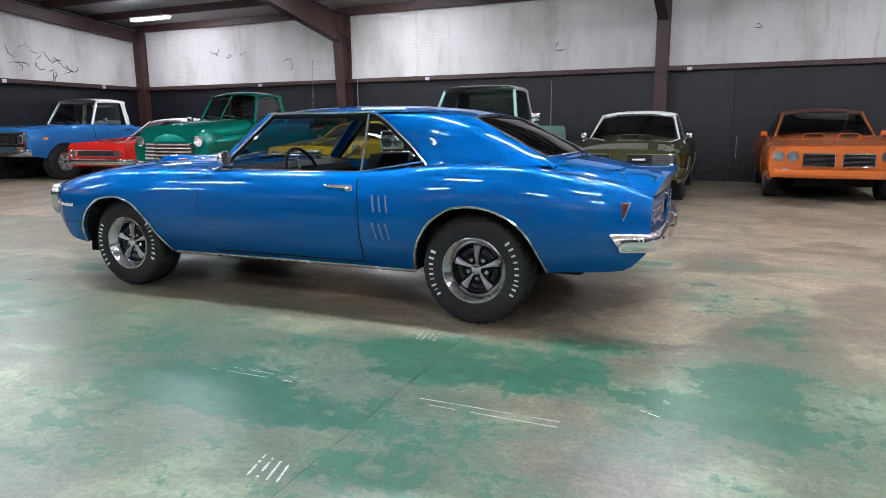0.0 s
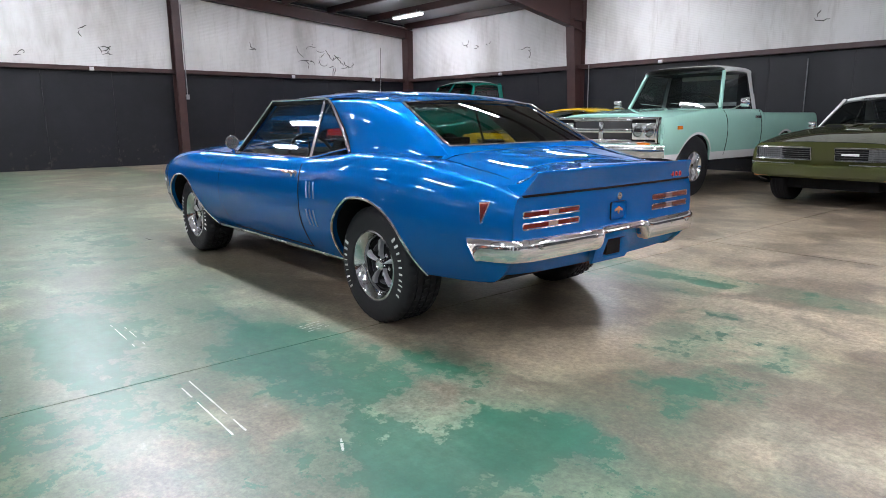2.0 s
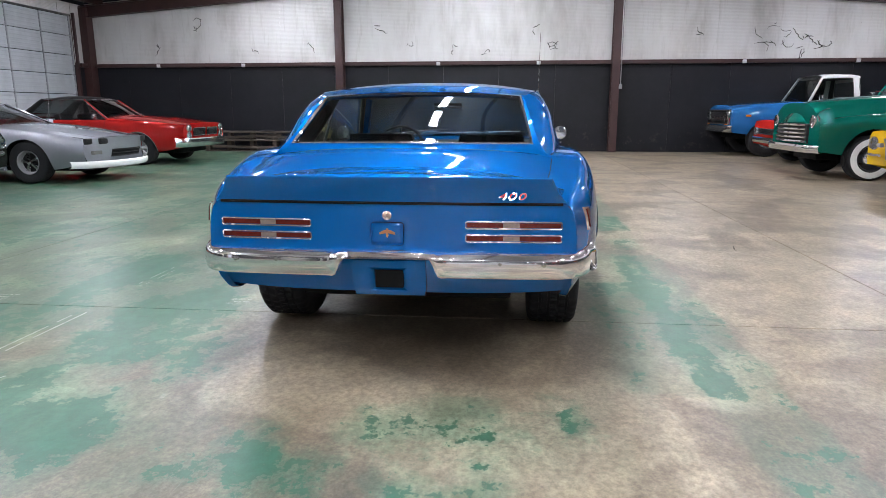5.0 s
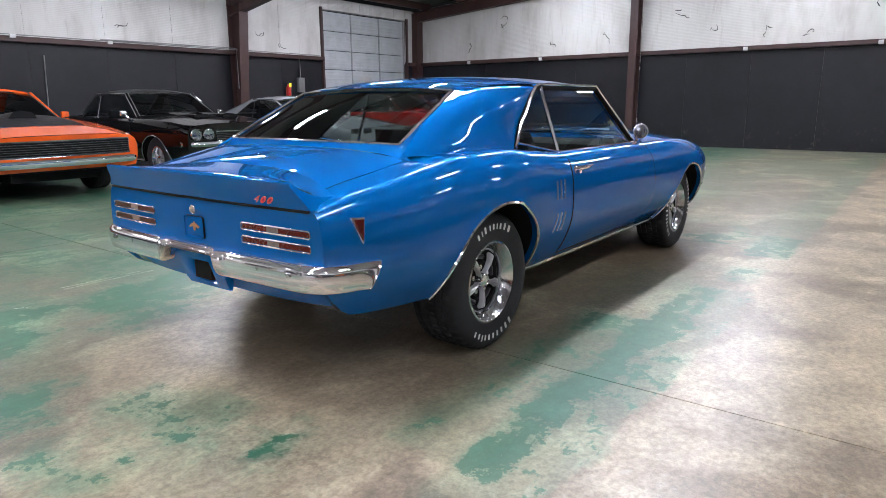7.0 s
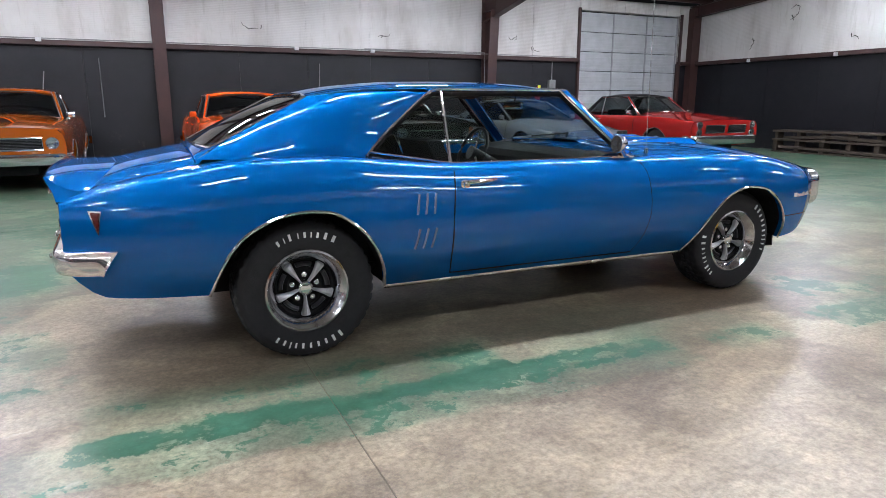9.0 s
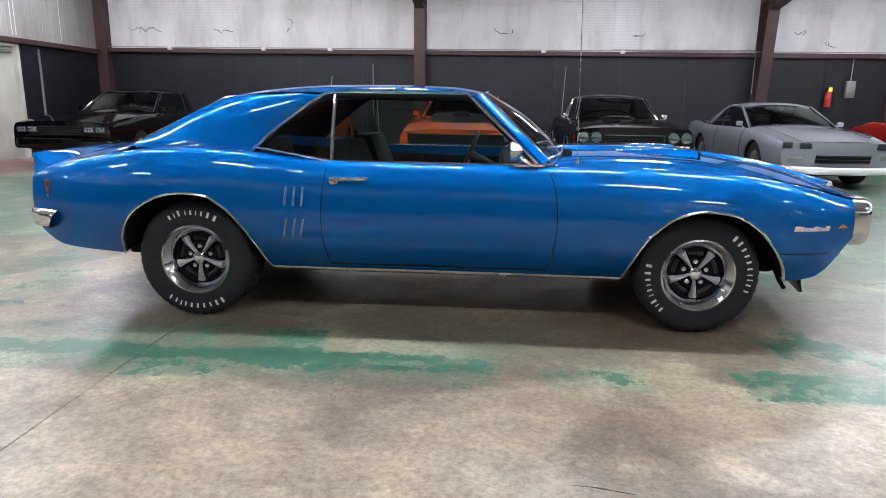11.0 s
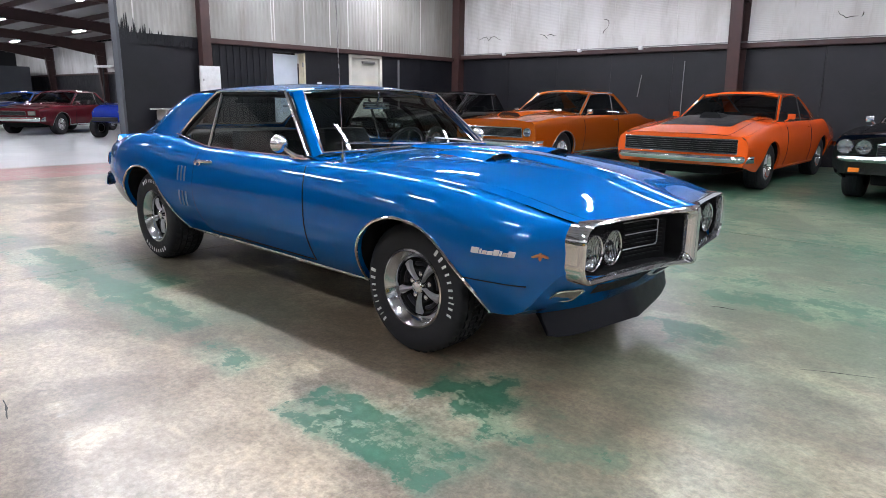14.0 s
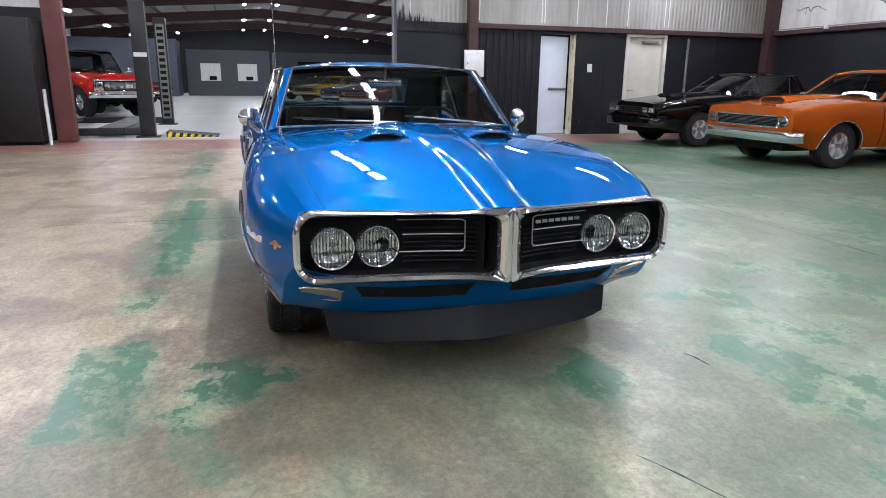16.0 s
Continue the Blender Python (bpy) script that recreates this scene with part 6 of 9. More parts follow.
WHITE_TOP = plain("white_vinyl_top", (0.7, 0.7, 0.68), 0.55, 0, 0.08, 12, 0.2)
COVER_GREY = plain("grey_lamp_cover", (0.085, 0.09, 0.09), 0.35, 0.4, 0.1)
BUMPER_GREY = plain("dull_chrome", (0.60, 0.63, 0.62), 0.11, 0.95, 0.10, 5)


def round_arch(x, r, z0, lift=0.0):
    """Outline of a wheel opening round an axle at x."""
    pts = []
    for k in range(11):
        a = math.pi * (1 - k / 10)
        pts.append((x + math.cos(a) * r + 0.0006 * k, max(z0 + 0.002, 0.30 + lift + math.sin(a) * r)))
    return pts


def prism_sheet(bm, fn, us, vs, **k):
    sheet(bm, [[fn(u, v) for v in vs] for u in us], **k)


def coupe(name, m, paint, label, top=None, group="", **q):
    """A parked two-door coupe; q overrides the default proportions."""
    c = dict(nose=2.35, tail=-2.45, wf=1.42, wr=-1.38, W=0.93, belt=0.90, hood_n=0.80, hood_c=0.97, deck_c=0.98, deck_t=0.86, ws_b=0.72, ws_t=0.10, rw_t=-0.95, rw_b=-1.55,
             roof=1.34, roof_w=0.62, glass_w=0.74, R=0.33, rim=0.19, style="mag", arch=0.39, low=0.26, bow=0.10, wid_n=0.86, wid_t=0.86,
             grille=(0.62, 0.56, 0.74), lamps=((0.66, 0.65, 0.085),), rect=False, bumper=(0.42, 0.54), bumper_mat=CHROME, bumper_w=0.90, bars=7, bar_mat=GRILLE_DARK, split=0.0,
             turn=None, stripe=None, scoop=None, mirror=CHROME, tint=DARK_GLASS, fins=0.0, grille_frame=True, mid=0.58, lower=None, frame_r=0.006, blades=False, lens=WHITE_LENS, turn_out=0.03, covers=None)
    c.update(q)
    root = empty(name, m, label, "car", group)
    top = top or paint
    n, t, W, belt = c["nose"], c["tail"], c["W"], c["belt"]
    sh = Shell(
        crest_z=[(t, c["deck_t"] - 0.02), (t + 0.35, c["deck_t"] + 0.01), (c["wr"] - 0.1, belt + 0.025), (c["rw_t"], belt), (c["ws_b"], belt), (c["wf"], lerp(belt, c["hood_n"], 0.25)), (n - 0.25, lerp(belt, c["hood_n"], 0.8) - 0.02), (n, c["hood_n"] - 0.03)],
        crest_y=[(t, c["wid_t"] * 0.92), (c["wr"], W * 0.88), (0, W * 0.85), (c["wf"], W * 0.87), (n - 0.2, c["wid_n"] * 0.94), (n, c["wid_n"] * 0.90)],
        wide=[(t, c["wid_t"]), (t + 0.3, lerp(c["wid_t"], W, 0.7)), (c["wr"], W), (-0.2, W * 0.965), (c["wf"], W), (n - 0.3, lerp(W, c["wid_n"], 0.5)), (n, c["wid_n"])],
        low_y=[(t, c["wid_t"] * 0.86), (c["wr"], W * 0.92), (c["wf"], W * 0.92), (n, c["wid_n"] * 0.86)],
        bottom=[(t, c["low"] + 0.16), (t + 0.4, c["low"] + 0.08), (c["wr"] - 0.4, c["low"] + 0.03), (c["wr"] + 0.4, c["low"]), (c["wf"] - 0.4, c["low"]), (c["wf"] + 0.4, c["low"] + 0.02), (n, c["low"] + 0.12)],
        arches=[round_arch(c["wr"], c["arch"], c["low"] + 0.02), round_arch(c["wf"], c["arch"], c["low"] + 0.01)], mid=c["mid"], low=c["low"])

    def bow(y):
        return c["bow"] * (1 - min(1.0, abs(y) / c["wid_n"]) ** 2)

    def hood_pt(s, u):
        x = lerp(c["ws_b"] - 0.02, n, s)
        yc, zc = sh.cy(x), sh.cz(x)
        hz = lerp(c["hood_c"], c["hood_n"], s ** 1.7)
        return (x + bow(yc * u) * s ** 3, yc * u, lerp(zc, hz, 1 - u ** 3))

    def deck_pt(s, u):
        x = lerp(c["rw_b"] + 0.05, t, s)
        yc, zc = sh.cy(x), sh.cz(x)
        return (x - 0.04 * (1 - u ** 2) * s ** 2, yc * u, lerp(zc, lerp(c["deck_c"], c["deck_t"], s), 1 - u ** 3))

    bm = bmesh.new()
    side_skin(bm, sh, t, n, 10)
    prism_sheet(bm, deck_pt, spaced(0, 1, 10), spaced(0, 1, 8), mirror=True)
    prism_sheet(bm, lambda s, u: hood_pt(s, u), spaced(0, 1, 14), (0.78, 0.84, 0.9, 0.95, 1.0), mirror=True)
    rows = []
    for x in spaced(c["rw_b"], c["ws_b"], 16):
        rows.append([(x, sh.cy(x), sh.cz(x)), (x, lerp(sh.cy(x), c["glass_w"], 0.8), sh.cz(x) + 0.006), (x, c["glass_w"] - 0.06, sh.cz(x) - 0.01)])
    sheet(bm, rows, mirror=True)
    # nose and tail skins
    zb = sh.z_bot(n)
    prism_sheet(bm, lambda v, u: (n + bow(u * sh.y(n, lerp(zb, sh.cz(n), v))) * 1.0 - 0.10 * (1 - v) ** 2 * (1 - u ** 2), u * sh.y(n, lerp(zb, sh.cz(n), v)), lerp(zb, hood_pt(1, u)[2], v)), spaced(0, 1, 8), spaced(0, 1, 8), mirror=True)
    zt = sh.z_bot(t)
    prism_sheet(bm, lambda v, u: (t - 0.04 * (1 - u ** 2), u * sh.y(t, lerp(zt, sh.cz(t), v)), lerp(zt, deck_pt(1, u)[2], v)), spaced(0, 1, 6), spaced(0, 1, 6), mirror=True)
    body_ob = part("body", tidy(bm, 0.002), paint, root)
    bm = bmesh.new()
    prism_sheet(bm, hood_pt, spaced(0, 0.985, 14), (0.77, 0.7, 0.6, 0.45, 0.3, 0.15, 0), mirror=True)
    hood_ob = part("hood", tidy(bm), paint, root)
    if c["stripe"]:
        material, bands, s0, s1 = c["stripe"]
        for y0, y1 in bands:
            bm = bmesh.new()
            sheet(bm, [[(p[0], y, p[2] + 0.004) for y in spaced(y0, y1, 5) for p in (hood_pt(s, min(1.0, abs(y) / sh.cy(lerp(c["ws_b"], n, s)))),)] for s in spaced(s0, s1, 10)])
            part("stripe", tidy(bm), material, hood_ob, "matt painted hood stripe")
    if c["scoop"]:
        for x0, x1, y0, y1, hgt, material in c["scoop"]:
            s = (x0 - c["ws_b"]) / (n - c["ws_b"])
            z = hood_pt(s, abs(y0 + y1) / 2 / 0.8)[2]
            bm = bmesh.new()
            rows = []
            for k in spaced(0, 1, 6):
                x = lerp(x0, x1, k)
                zz = hood_pt((x - c["ws_b"]) / (n - c["ws_b"]), min(1, abs(y0 + y1) / 2 / 0.8))[2]
                rows.append([(x, lerp(y0, y1, j), zz - 0.005 + hgt * min(1.0, math.sin(math.pi * j) * 2.2) * (0.25 + 0.75 * k)) for j in spaced(0, 1, 10)])
            sheet(bm, rows)
            cap(bm, rows[-1])
            sc_ob = part("hood_scoop", tidy(bm), material, hood_ob, "raised hood scoop")
            if material is not BLACK_TOP:
                bm = bmesh.new()
                mouth = rows[-1]
                cap(bm, [(p[0] + 0.004, lerp((y0 + y1) / 2, p[1], 0.9), rows[-1][0][2] + (p[2] - rows[-1][0][2]) * 0.85 + 0.004) for p in mouth])
                part("scoop_mouth", bm, UNDER, sc_ob, "dark scoop mouth")
    # greenhouse
    wsb, wst, rwt, rwb, rz, rw, gw = c["ws_b"], c["ws_t"], c["rw_t"], c["rw_b"], c["roof"], c["roof_w"], c["glass_w"]
    bm = bmesh.new()
    rows = []
    for x in spaced(rwt, wst, 12):
        k = (x - rwt) / (wst - rwt)
        crown = rz - 0.035 * (2 * k - 1) ** 2 - 0.02 * max(0, 1 - k * 3)
        edge = crown - 0.055
        rows.append([(x, rw * u, lerp(edge, crown, 1 - u ** 2.6)) for u in (0, 0.2, 0.4, 0.6, 0.75, 0.87, 0.95, 1.0)] + [(x, rw + 0.012, edge - 0.02), (x, rw + 0.008, edge - 0.035)])
    rows.append([(p[0] + 0.022, p[1] * 0.985, p[2] - 0.018) for p in rows[-1]])
    rows.append([(p[0] - 0.004, p[1] * 0.985, p[2] - 0.035) for p in rows[-1]])
    sheet(bm, rows, mirror=True)
    # rear pillars
    qx = c.get("pillar", lerp(rwt, wst, 0.12))
    rows = []
    for v in spaced(0, 1, 8):
        a = mix3((qx, rw + 0.008, rz - 0.10), (lerp(qx, rwb, 0.55), gw + 0.01, belt + 0.01), v)
        b = mix3((rwt, rw - 0.03, rz - 0.065), (rwb, gw - 0.10, lerp(c["deck_c"], belt, 0.3)), v)
        rows.append([(p[0], p[1] + 0.02 * math.sin(math.pi * s) * math.sin(math.pi * v), p[2] + 0.012 * math.sin(math.pi * s)) for s, p in ((s, mix3(a, b, s)) for s in spaced(0, 1, 6))])
    sheet(bm, rows, mirror=True)
    rows = [[(qx, rw + 0.008, rz - 0.10), (rwt, rw - 0.03, rz - 0.065)], [(qx, rw + 0.010, rz - 0.085), (rwt, rw, rz - 0.08)]]
    sheet(bm, rows, mirror=True)
    part("roof", tidy(bm, 0.002), top, root)
    for s in (1, -1):
        pil = [mix3((wst + 0.01, (rw - 0.01) * s, rz - 0.085), (wsb - 0.06, (gw + 0.005) * s, belt + 0.01), k) for k in spaced(0, 1, 5)]
        part("windscreen_pillar", tubed(pil, 0.016, 8), top if top is not BLACK_TOP and top is not BROWN_TOP else paint, root)
        bm = bmesh.new()
        edge_z = rz - 0.09
        rows = []
        for k in spaced(0, 1, 6):
            z = lerp(belt, edge_z, k)
            y = lerp(gw, rw, k)
            rows.append([(lerp(lerp(lerp(qx, rwb, 0.55), qx, k), lerp(wsb - 0.08, wst, k), j), y * s, z) for j in spaced(0, 1, 8)])
        sheet(bm, rows)
        part("side_glass", tidy(bm), c["tint"], root, "dark side window")
        part("drip_rail", tubed([(lerp(qx, wst, k), (rw + 0.014) * s, rz - 0.085) for k in spaced(0, 1, 6)] + [mix3((wst, (rw + 0.014) * s, rz - 0.085), (wsb - 0.08, (gw + 0.012) * s, belt + 0.01), k) for k in spaced(0.2, 1, 4)], 0.007, 6), CHROME if c["mirror"] is CHROME else BLACK, root)
        part("glass_divider", tubed([(lerp(qx, wst, 0.12) - 0.02 * k, lerp(gw, rw, k) * s, lerp(belt, edge_z, k)) for k in spaced(0, 1, 4)], 0.010, 6), CHROME if c["mirror"] is CHROME else BLACK, root)
        mx = wsb - 0.22
        mir = part("door_mirror", tubed([(mx, (sh.cy(mx) - 0.02) * s, belt - 0.01), (mx - 0.02, (sh.cy(mx) + 0.06) * s, belt + 0.06)], 0.012, 6), c["mirror"], root, "door mirror")
        part("mirror_head", boxed(mx - 0.05, mx + 0.01, (sh.cy(mx) + 0.07) * s - 0.055, (sh.cy(mx) + 0.07) * s + 0.055, belt + 0.03, belt + 0.115, 0.024, 2), c["mirror"], mir)
    for nm, p0, p1, bulge in (("windscreen", [(wst, rw - 0.04, rz - 0.095), (wst + 0.03, 0, rz - 0.075), (wst, -rw + 0.04, rz - 0.095)], [(wsb - 0.06, gw - 0.02, belt + 0.02), (wsb + 0.06, 0, c["hood_c"] - 0.005), (wsb - 0.06, -gw + 0.02, belt + 0.02)], 0.03),
                              ("rear_window", [(rwt, rw - 0.06, rz - 0.075), (rwt - 0.01, 0, rz - 0.05), (rwt, -rw + 0.06, rz - 0.075)], [(rwb, gw - 0.13, c["deck_c"] - 0.01), (rwb - 0.03, 0, c["deck_c"] + 0.005), (rwb, -gw + 0.13, c["deck_c"] - 0.01)], -0.02)):
        bm = bmesh.new()
        sheet(bm, ruled(p0, p1, 12, 6, (bulge, 0, 0.015)))
        part(nm, tidy(bm), c["tint"], root)
        loop = [along(p0, k) for k in spaced(0, 1, 8)] + [along(p1, 1 - k) for k in spaced(0, 1, 8)]
        part(nm + "_trim", tubed([(p[0], p[1], p[2] + 0.006) for p in loop], 0.010, 6, close=True), CHROME if c["mirror"] is CHROME else BLACK, root)
    # cabin
    bm = bmesh.new()
    box(bm, rwb + 0.1, wsb - 0.2, -W * 0.78, W * 0.78, 0.35, 0.42)
    box(bm, wsb - 0.35, wsb - 0.1, -W * 0.78, W * 0.78, 0.55, belt - 0.02, 0.04)
    box(bm, rwb + 0.02, rwb + 0.35, -W * 0.7, W * 0.7, 0.6, c["deck_c"] - 0.03, 0.02)
    part("cabin", bm, VINYL, root, "dark interior")
    for s in (1, -1):
        seat = part("seat", boxed(-0.45, 0.05, 0.38 * s - 0.25, 0.38 * s + 0.25, 0.42, 0.60, 0.06), VINYL, root, "dark front seat")
        part("backrest", boxed(-0.08, 0.06, -0.23, 0.23, -0.05, 0.52, 0.05), VINYL, seat, matrix=pose(-0.45, 0.38 * s, 0.55, 0, -14, 0))
    ring = [(0, 0.18 * math.cos(a), 0.18 * math.sin(a)) for a in (math.tau * k / 20 for k in range(20))]
    part("steering_wheel", tubed(ring, 0.012, 6, close=True), BLACK, root, matrix=pose(0.22, 0.38, belt - 0.04, 0, 25, 0))
    # nose: grille, lamps, bumper
    gy, g0, g1 = c["grille"]
    fx = n + 0.006

    def front(y, z, d=0.0):
        return (fx + bow(y) - 0.10 * max(0, 1 - (z - zb) / max(0.05, sh.cz(n) - zb)) ** 2 * (1 - (abs(y) / c["wid_n"]) ** 2) + d, y, z)

    for a, b in (((-gy, -c["split"]), (c["split"], gy)) if c["split"] else ((-gy, gy),)):
        bm = bmesh.new()
        sheet(bm, [[front(y, z, d) for y in spaced(a, b, 12)] for z, d in ((g0 - 0.004, -0.03), (g0, 0.002), ((g0 + g1) / 2, -0.004), (g1, 0.002), (g1 + 0.004, -0.03))])
        gr = part("grille", tidy(bm), UNDER, root, "dark grille")
        for z in (spaced(g0 + 0.012, g1 - 0.012, c["bars"]) if c["bars"] else ()):
            part("grille_bar", tubed([front(y, z, 0.008) for y in spaced(a + 0.01, b - 0.01, 8)], 0.004, 6), c["bar_mat"], gr)
        if c["grille_frame"]:
            loop = [(y, g0) for y in spaced(a, b, 8)] + [(y, g1) for y in spaced(b, a, 8)]
            part("grille_frame", tubed([front(y, z, 0.006) for y, z in loop], c["frame_r"], 6, close=True), BUMPER_GREY, gr, "bright grille frame")
    if c["covers"]:
        # ribbed lamp covers in the outer halves of the grille pods
        for s in (1, -1):
            bm = bmesh.new()
            ya, yb = c["covers"]
            sheet(bm, [[front(lerp(ya, yb, k / 22) * s, z, d + (0.004 if k % 2 else 0.0)) for k in range(23)] for z, d in ((g0 + 0.014, -0.01), (g0 + 0.016, 0.006), (g1 - 0.016, 0.006), (g1 - 0.014, -0.01))])
            part("lamp_cover", tidy(bm), COVER_GREY, root, "grey ribbed headlight cover", smooth=False)
        part("bar", boxed(front(0.30, 0.67)[0] - 0.004, front(0.30, 0.67)[0] + 0.016, 0.20, 0.38, (g0 + g1) / 2 - 0.014, (g0 + g1) / 2 + 0.014, 0.003), WHITE_RUBBER, root, "pale bar on the grille")
        for ya, yb in ((-0.86, -0.30), (0.30, 0.86)):
            part("bumper_strip", tubed([front(y, c["bumper"][1] + 0.006, 0.052 - 0.06 * max(0, abs(y) - 0.7) / 0.16) for y in spaced(ya, yb, 8)], 0.008, 6), CHROME, root, "thin chrome strip")
    for y, z, r in c["lamps"]:
        for s in (1, -1):
            p = front(y * s, z, 0.0)
            if c["rect"]:
                lamp = part("headlight", boxed(p[0] - 0.05, p[0] + 0.012, p[1] - r, p[1] + r, z - r * 0.55, z + r * 0.55, 0.012), BLACK, root, "rectangular headlight")
                part("lens", boxed(p[0] + 0.002, p[0] + 0.018, p[1] - r * 0.9, p[1] + r * 0.9, z - r * 0.45, z + r * 0.45, 0.008), c["lens"], lamp)
            else:
                lamp = part("headlight", lathed([(p[0] - 0.10, r), (p[0] + 0.026, r), (p[0] + 0.031, r * 0.96), (p[0] + 0.024, r * 0.91)], 24, "x", (0, p[1], z)), CHROME, root, "round headlight with bright ring")
                part("reflector", lathed([(p[0] + 0.022, r * 0.89), (p[0] + 0.017, r * 0.55), (p[0] + 0.014, 0.001)], 20, "x", (0, p[1], z)), LAMP_BOWL, lamp)
                part("lens", lathed([(p[0] + 0.025, r * 0.90), (p[0] + 0.037, r * 0.5), (p[0] + 0.040, 0.001)], 20, "x", (0, p[1], z)), LENS, lamp)
    if c["turn"]:
        ty, tz, tw, material = c["turn"]
        for s in (1, -1):
            p = front(ty * s, tz, c["turn_out"])
            part("turn_lamp", boxed(p[0] - 0.05, p[0] + 0.012, p[1] - tw, p[1] + tw, tz - 0.028, tz + 0.028, 0.01), material, root, "turn lamp")
    if c["lower"]:
        ly, l0, l1 = c["lower"]
        part("lower_slot", boxed(front(0, l0)[0] - 0.08, front(0, l0)[0], -ly, ly, l0, l1, 0.01), UNDER, root, "dark lower air slot")
    for z0, z1, x_at, s in ((c["bumper"][0], c["bumper"][1], n, 1), (c["bumper"][0] + 0.04, c["bumper"][1] + 0.04, t, -1)):
        bm = bmesh.new()
        rows = []
        if c["blades"] and s > 0:
            continue
        for y in spaced(-1, 1, 24):
            yy = y * c["bumper_w"]
            plan = (bow(yy * 0.95) if s > 0 else 0.05 * (1 - y * y))
            back = 0.22 * max(0, (abs(y) - 0.86) / 0.14) ** 1.6
            x = x_at + s * (plan + 0.045 - back)
            rows.append([(x - s * 0.05, yy, z1 - 0.004), (x - s * 0.004, yy, z1), (x + s * 0.020, yy, z1 - 0.02), (x + s * 0.024, yy, (z0 + z1) / 2), (x + s * 0.014, yy, z0 + 0.02), (x - s * 0.01, yy, z0), (x - s * 0.05, yy, z0 + 0.004)])
        sheet(bm, rows)
        part("bumper", tidy(bm), c["bumper_mat"], root, "full-width bumper")
    if c["blades"]:
        for s in (1, -1):
            rows = []
            for k in spaced(0, 1, 10):
                y = lerp(0.40, c["wid_n"] + 0.02, k) * s
                p = front(y, (c["bumper"][0] + c["bumper"][1]) / 2, 0.03 - 0.20 * max(0, k - 0.8) / 0.2)
                rows.append([(p[0] - 0.04, y, c["bumper"][1]), (p[0] + 0.012, y, c["bumper"][1] - 0.008), (p[0] + 0.012, y, c["bumper"][0] + 0.008), (p[0] - 0.04, y, c["bumper"][0])])
            bm = bmesh.new()
            sheet(bm, rows)
            part("bumper", tidy(bm), c["bumper_mat"], root, "short chrome bumper blade")
    # tail lamps
    for s in (1, -1):
        part("tail_lamp", boxed(t - 0.05, t + 0.05, 0.62 * s - 0.16, 0.62 * s + 0.16, 0.62, 0.70, 0.012), RED_LENS, root, "red tail lamp")
        for arch_i, xw in ((0, c["wr"]), (1, c["wf"])):
            part("wheel_well", wheel_well(sh, sh.arches[arch_i], s, W * 0.55), UNDER, root)
            wheel(root, xw, (W - 0.055) * s, c["style"], c["R"], c["rim"], 0.24)
            if c["mirror"] is CHROME and c["style"] != "dark":
                part("arch_trim", arch_trim(sh, sh.arches[arch_i], s, 0.008), CHROME, root)
        part("rocker", tubed([(x, (sh.low_y(x) + 0.01) * s, c["low"] + 0.03) for x in spaced(c["wr"] + c["arch"] + 0.02, c["wf"] - c["arch"] - 0.02, 6)], 0.018, 6), CHROME if c["mirror"] is CHROME else paint, root)
        gap = [(lerp(wsb, wsb - 0.02, k), sh.y(wsb, lerp(c["low"] + 0.06, belt - 0.01, k)) + 0.001, lerp(c["low"] + 0.06, belt - 0.01, k)) for k in spaced(1, 0, 8)]
        part("door_gap", sided(tubed(gap, 0.005, 6), s), UNDER, root)
        xr = qx + 0.12
        gap = [(xr, sh.y(xr, lerp(c["low"] + 0.06, belt - 0.01, k)) + 0.001, lerp(c["low"] + 0.06, belt - 0.01, k)) for k in spaced(1, 0, 8)]
        part("door_gap", sided(tubed(gap, 0.005, 6), s), UNDER, root)
        part("door_handle", sided(tubed([(xr + 0.08, sh.y(xr, belt - 0.1) + 0.02, belt - 0.09), (xr + 0.22, sh.y(xr, belt - 0.1) + 0.02, belt - 0.09)], 0.012, 6), s), c["mirror"], root)
    bm = bmesh.new()
    box(bm, t + 0.2, n - 0.25, -W * 0.55, W * 0.55, c["low"] - 0.03, c["low"] + 0.2, 0.03)
    box(bm, c["wr"] + c["arch"], c["wf"] - c["arch"], -W * 0.88, W * 0.88, c["low"], c["low"] + 0.06)
    part("chassis", bm, UNDER, root, "black underbody")
    return root


def facing(x, nose_y, length_to_nose, wall):
    """Pose of a car with its nose towards the aisle; wall -1 is the right wall, +1 the left."""
    return pose(x, nose_y + (-length_to_nose if wall < 0 else length_to_nose), 0, 0, 0, 90 if wall < 0 else -90)


ROW_R, ROW_L = "cars along the right wall", "cars along the left wall"
coupe("olive_coupe", facing(-1.30, -5.62, 2.45, -1), OLIVE, "dark olive two-door coupe with a white roof", top=WHITE_TOP, group=ROW_R,
      nose=2.35, bow=0.10, W=0.95, hood_n=0.82, hood_c=1.02, roof=1.44, grille=(0.80, 0.605, 0.755), split=0.13, bars=5, lamps=(), bumper=(0.40, 0.555), bumper_mat=OLIVE, bumper_w=0.93, covers=(0.47, 0.775), frame_r=0.009,
      scoop=[(0.95, 1.40, 0.12, 0.40, 0.05, OLIVE), (0.95, 1.40, -0.40, -0.12, 0.05, OLIVE)], turn=(0.72, 0.42, 0.08, AMBER), belt=0.93)
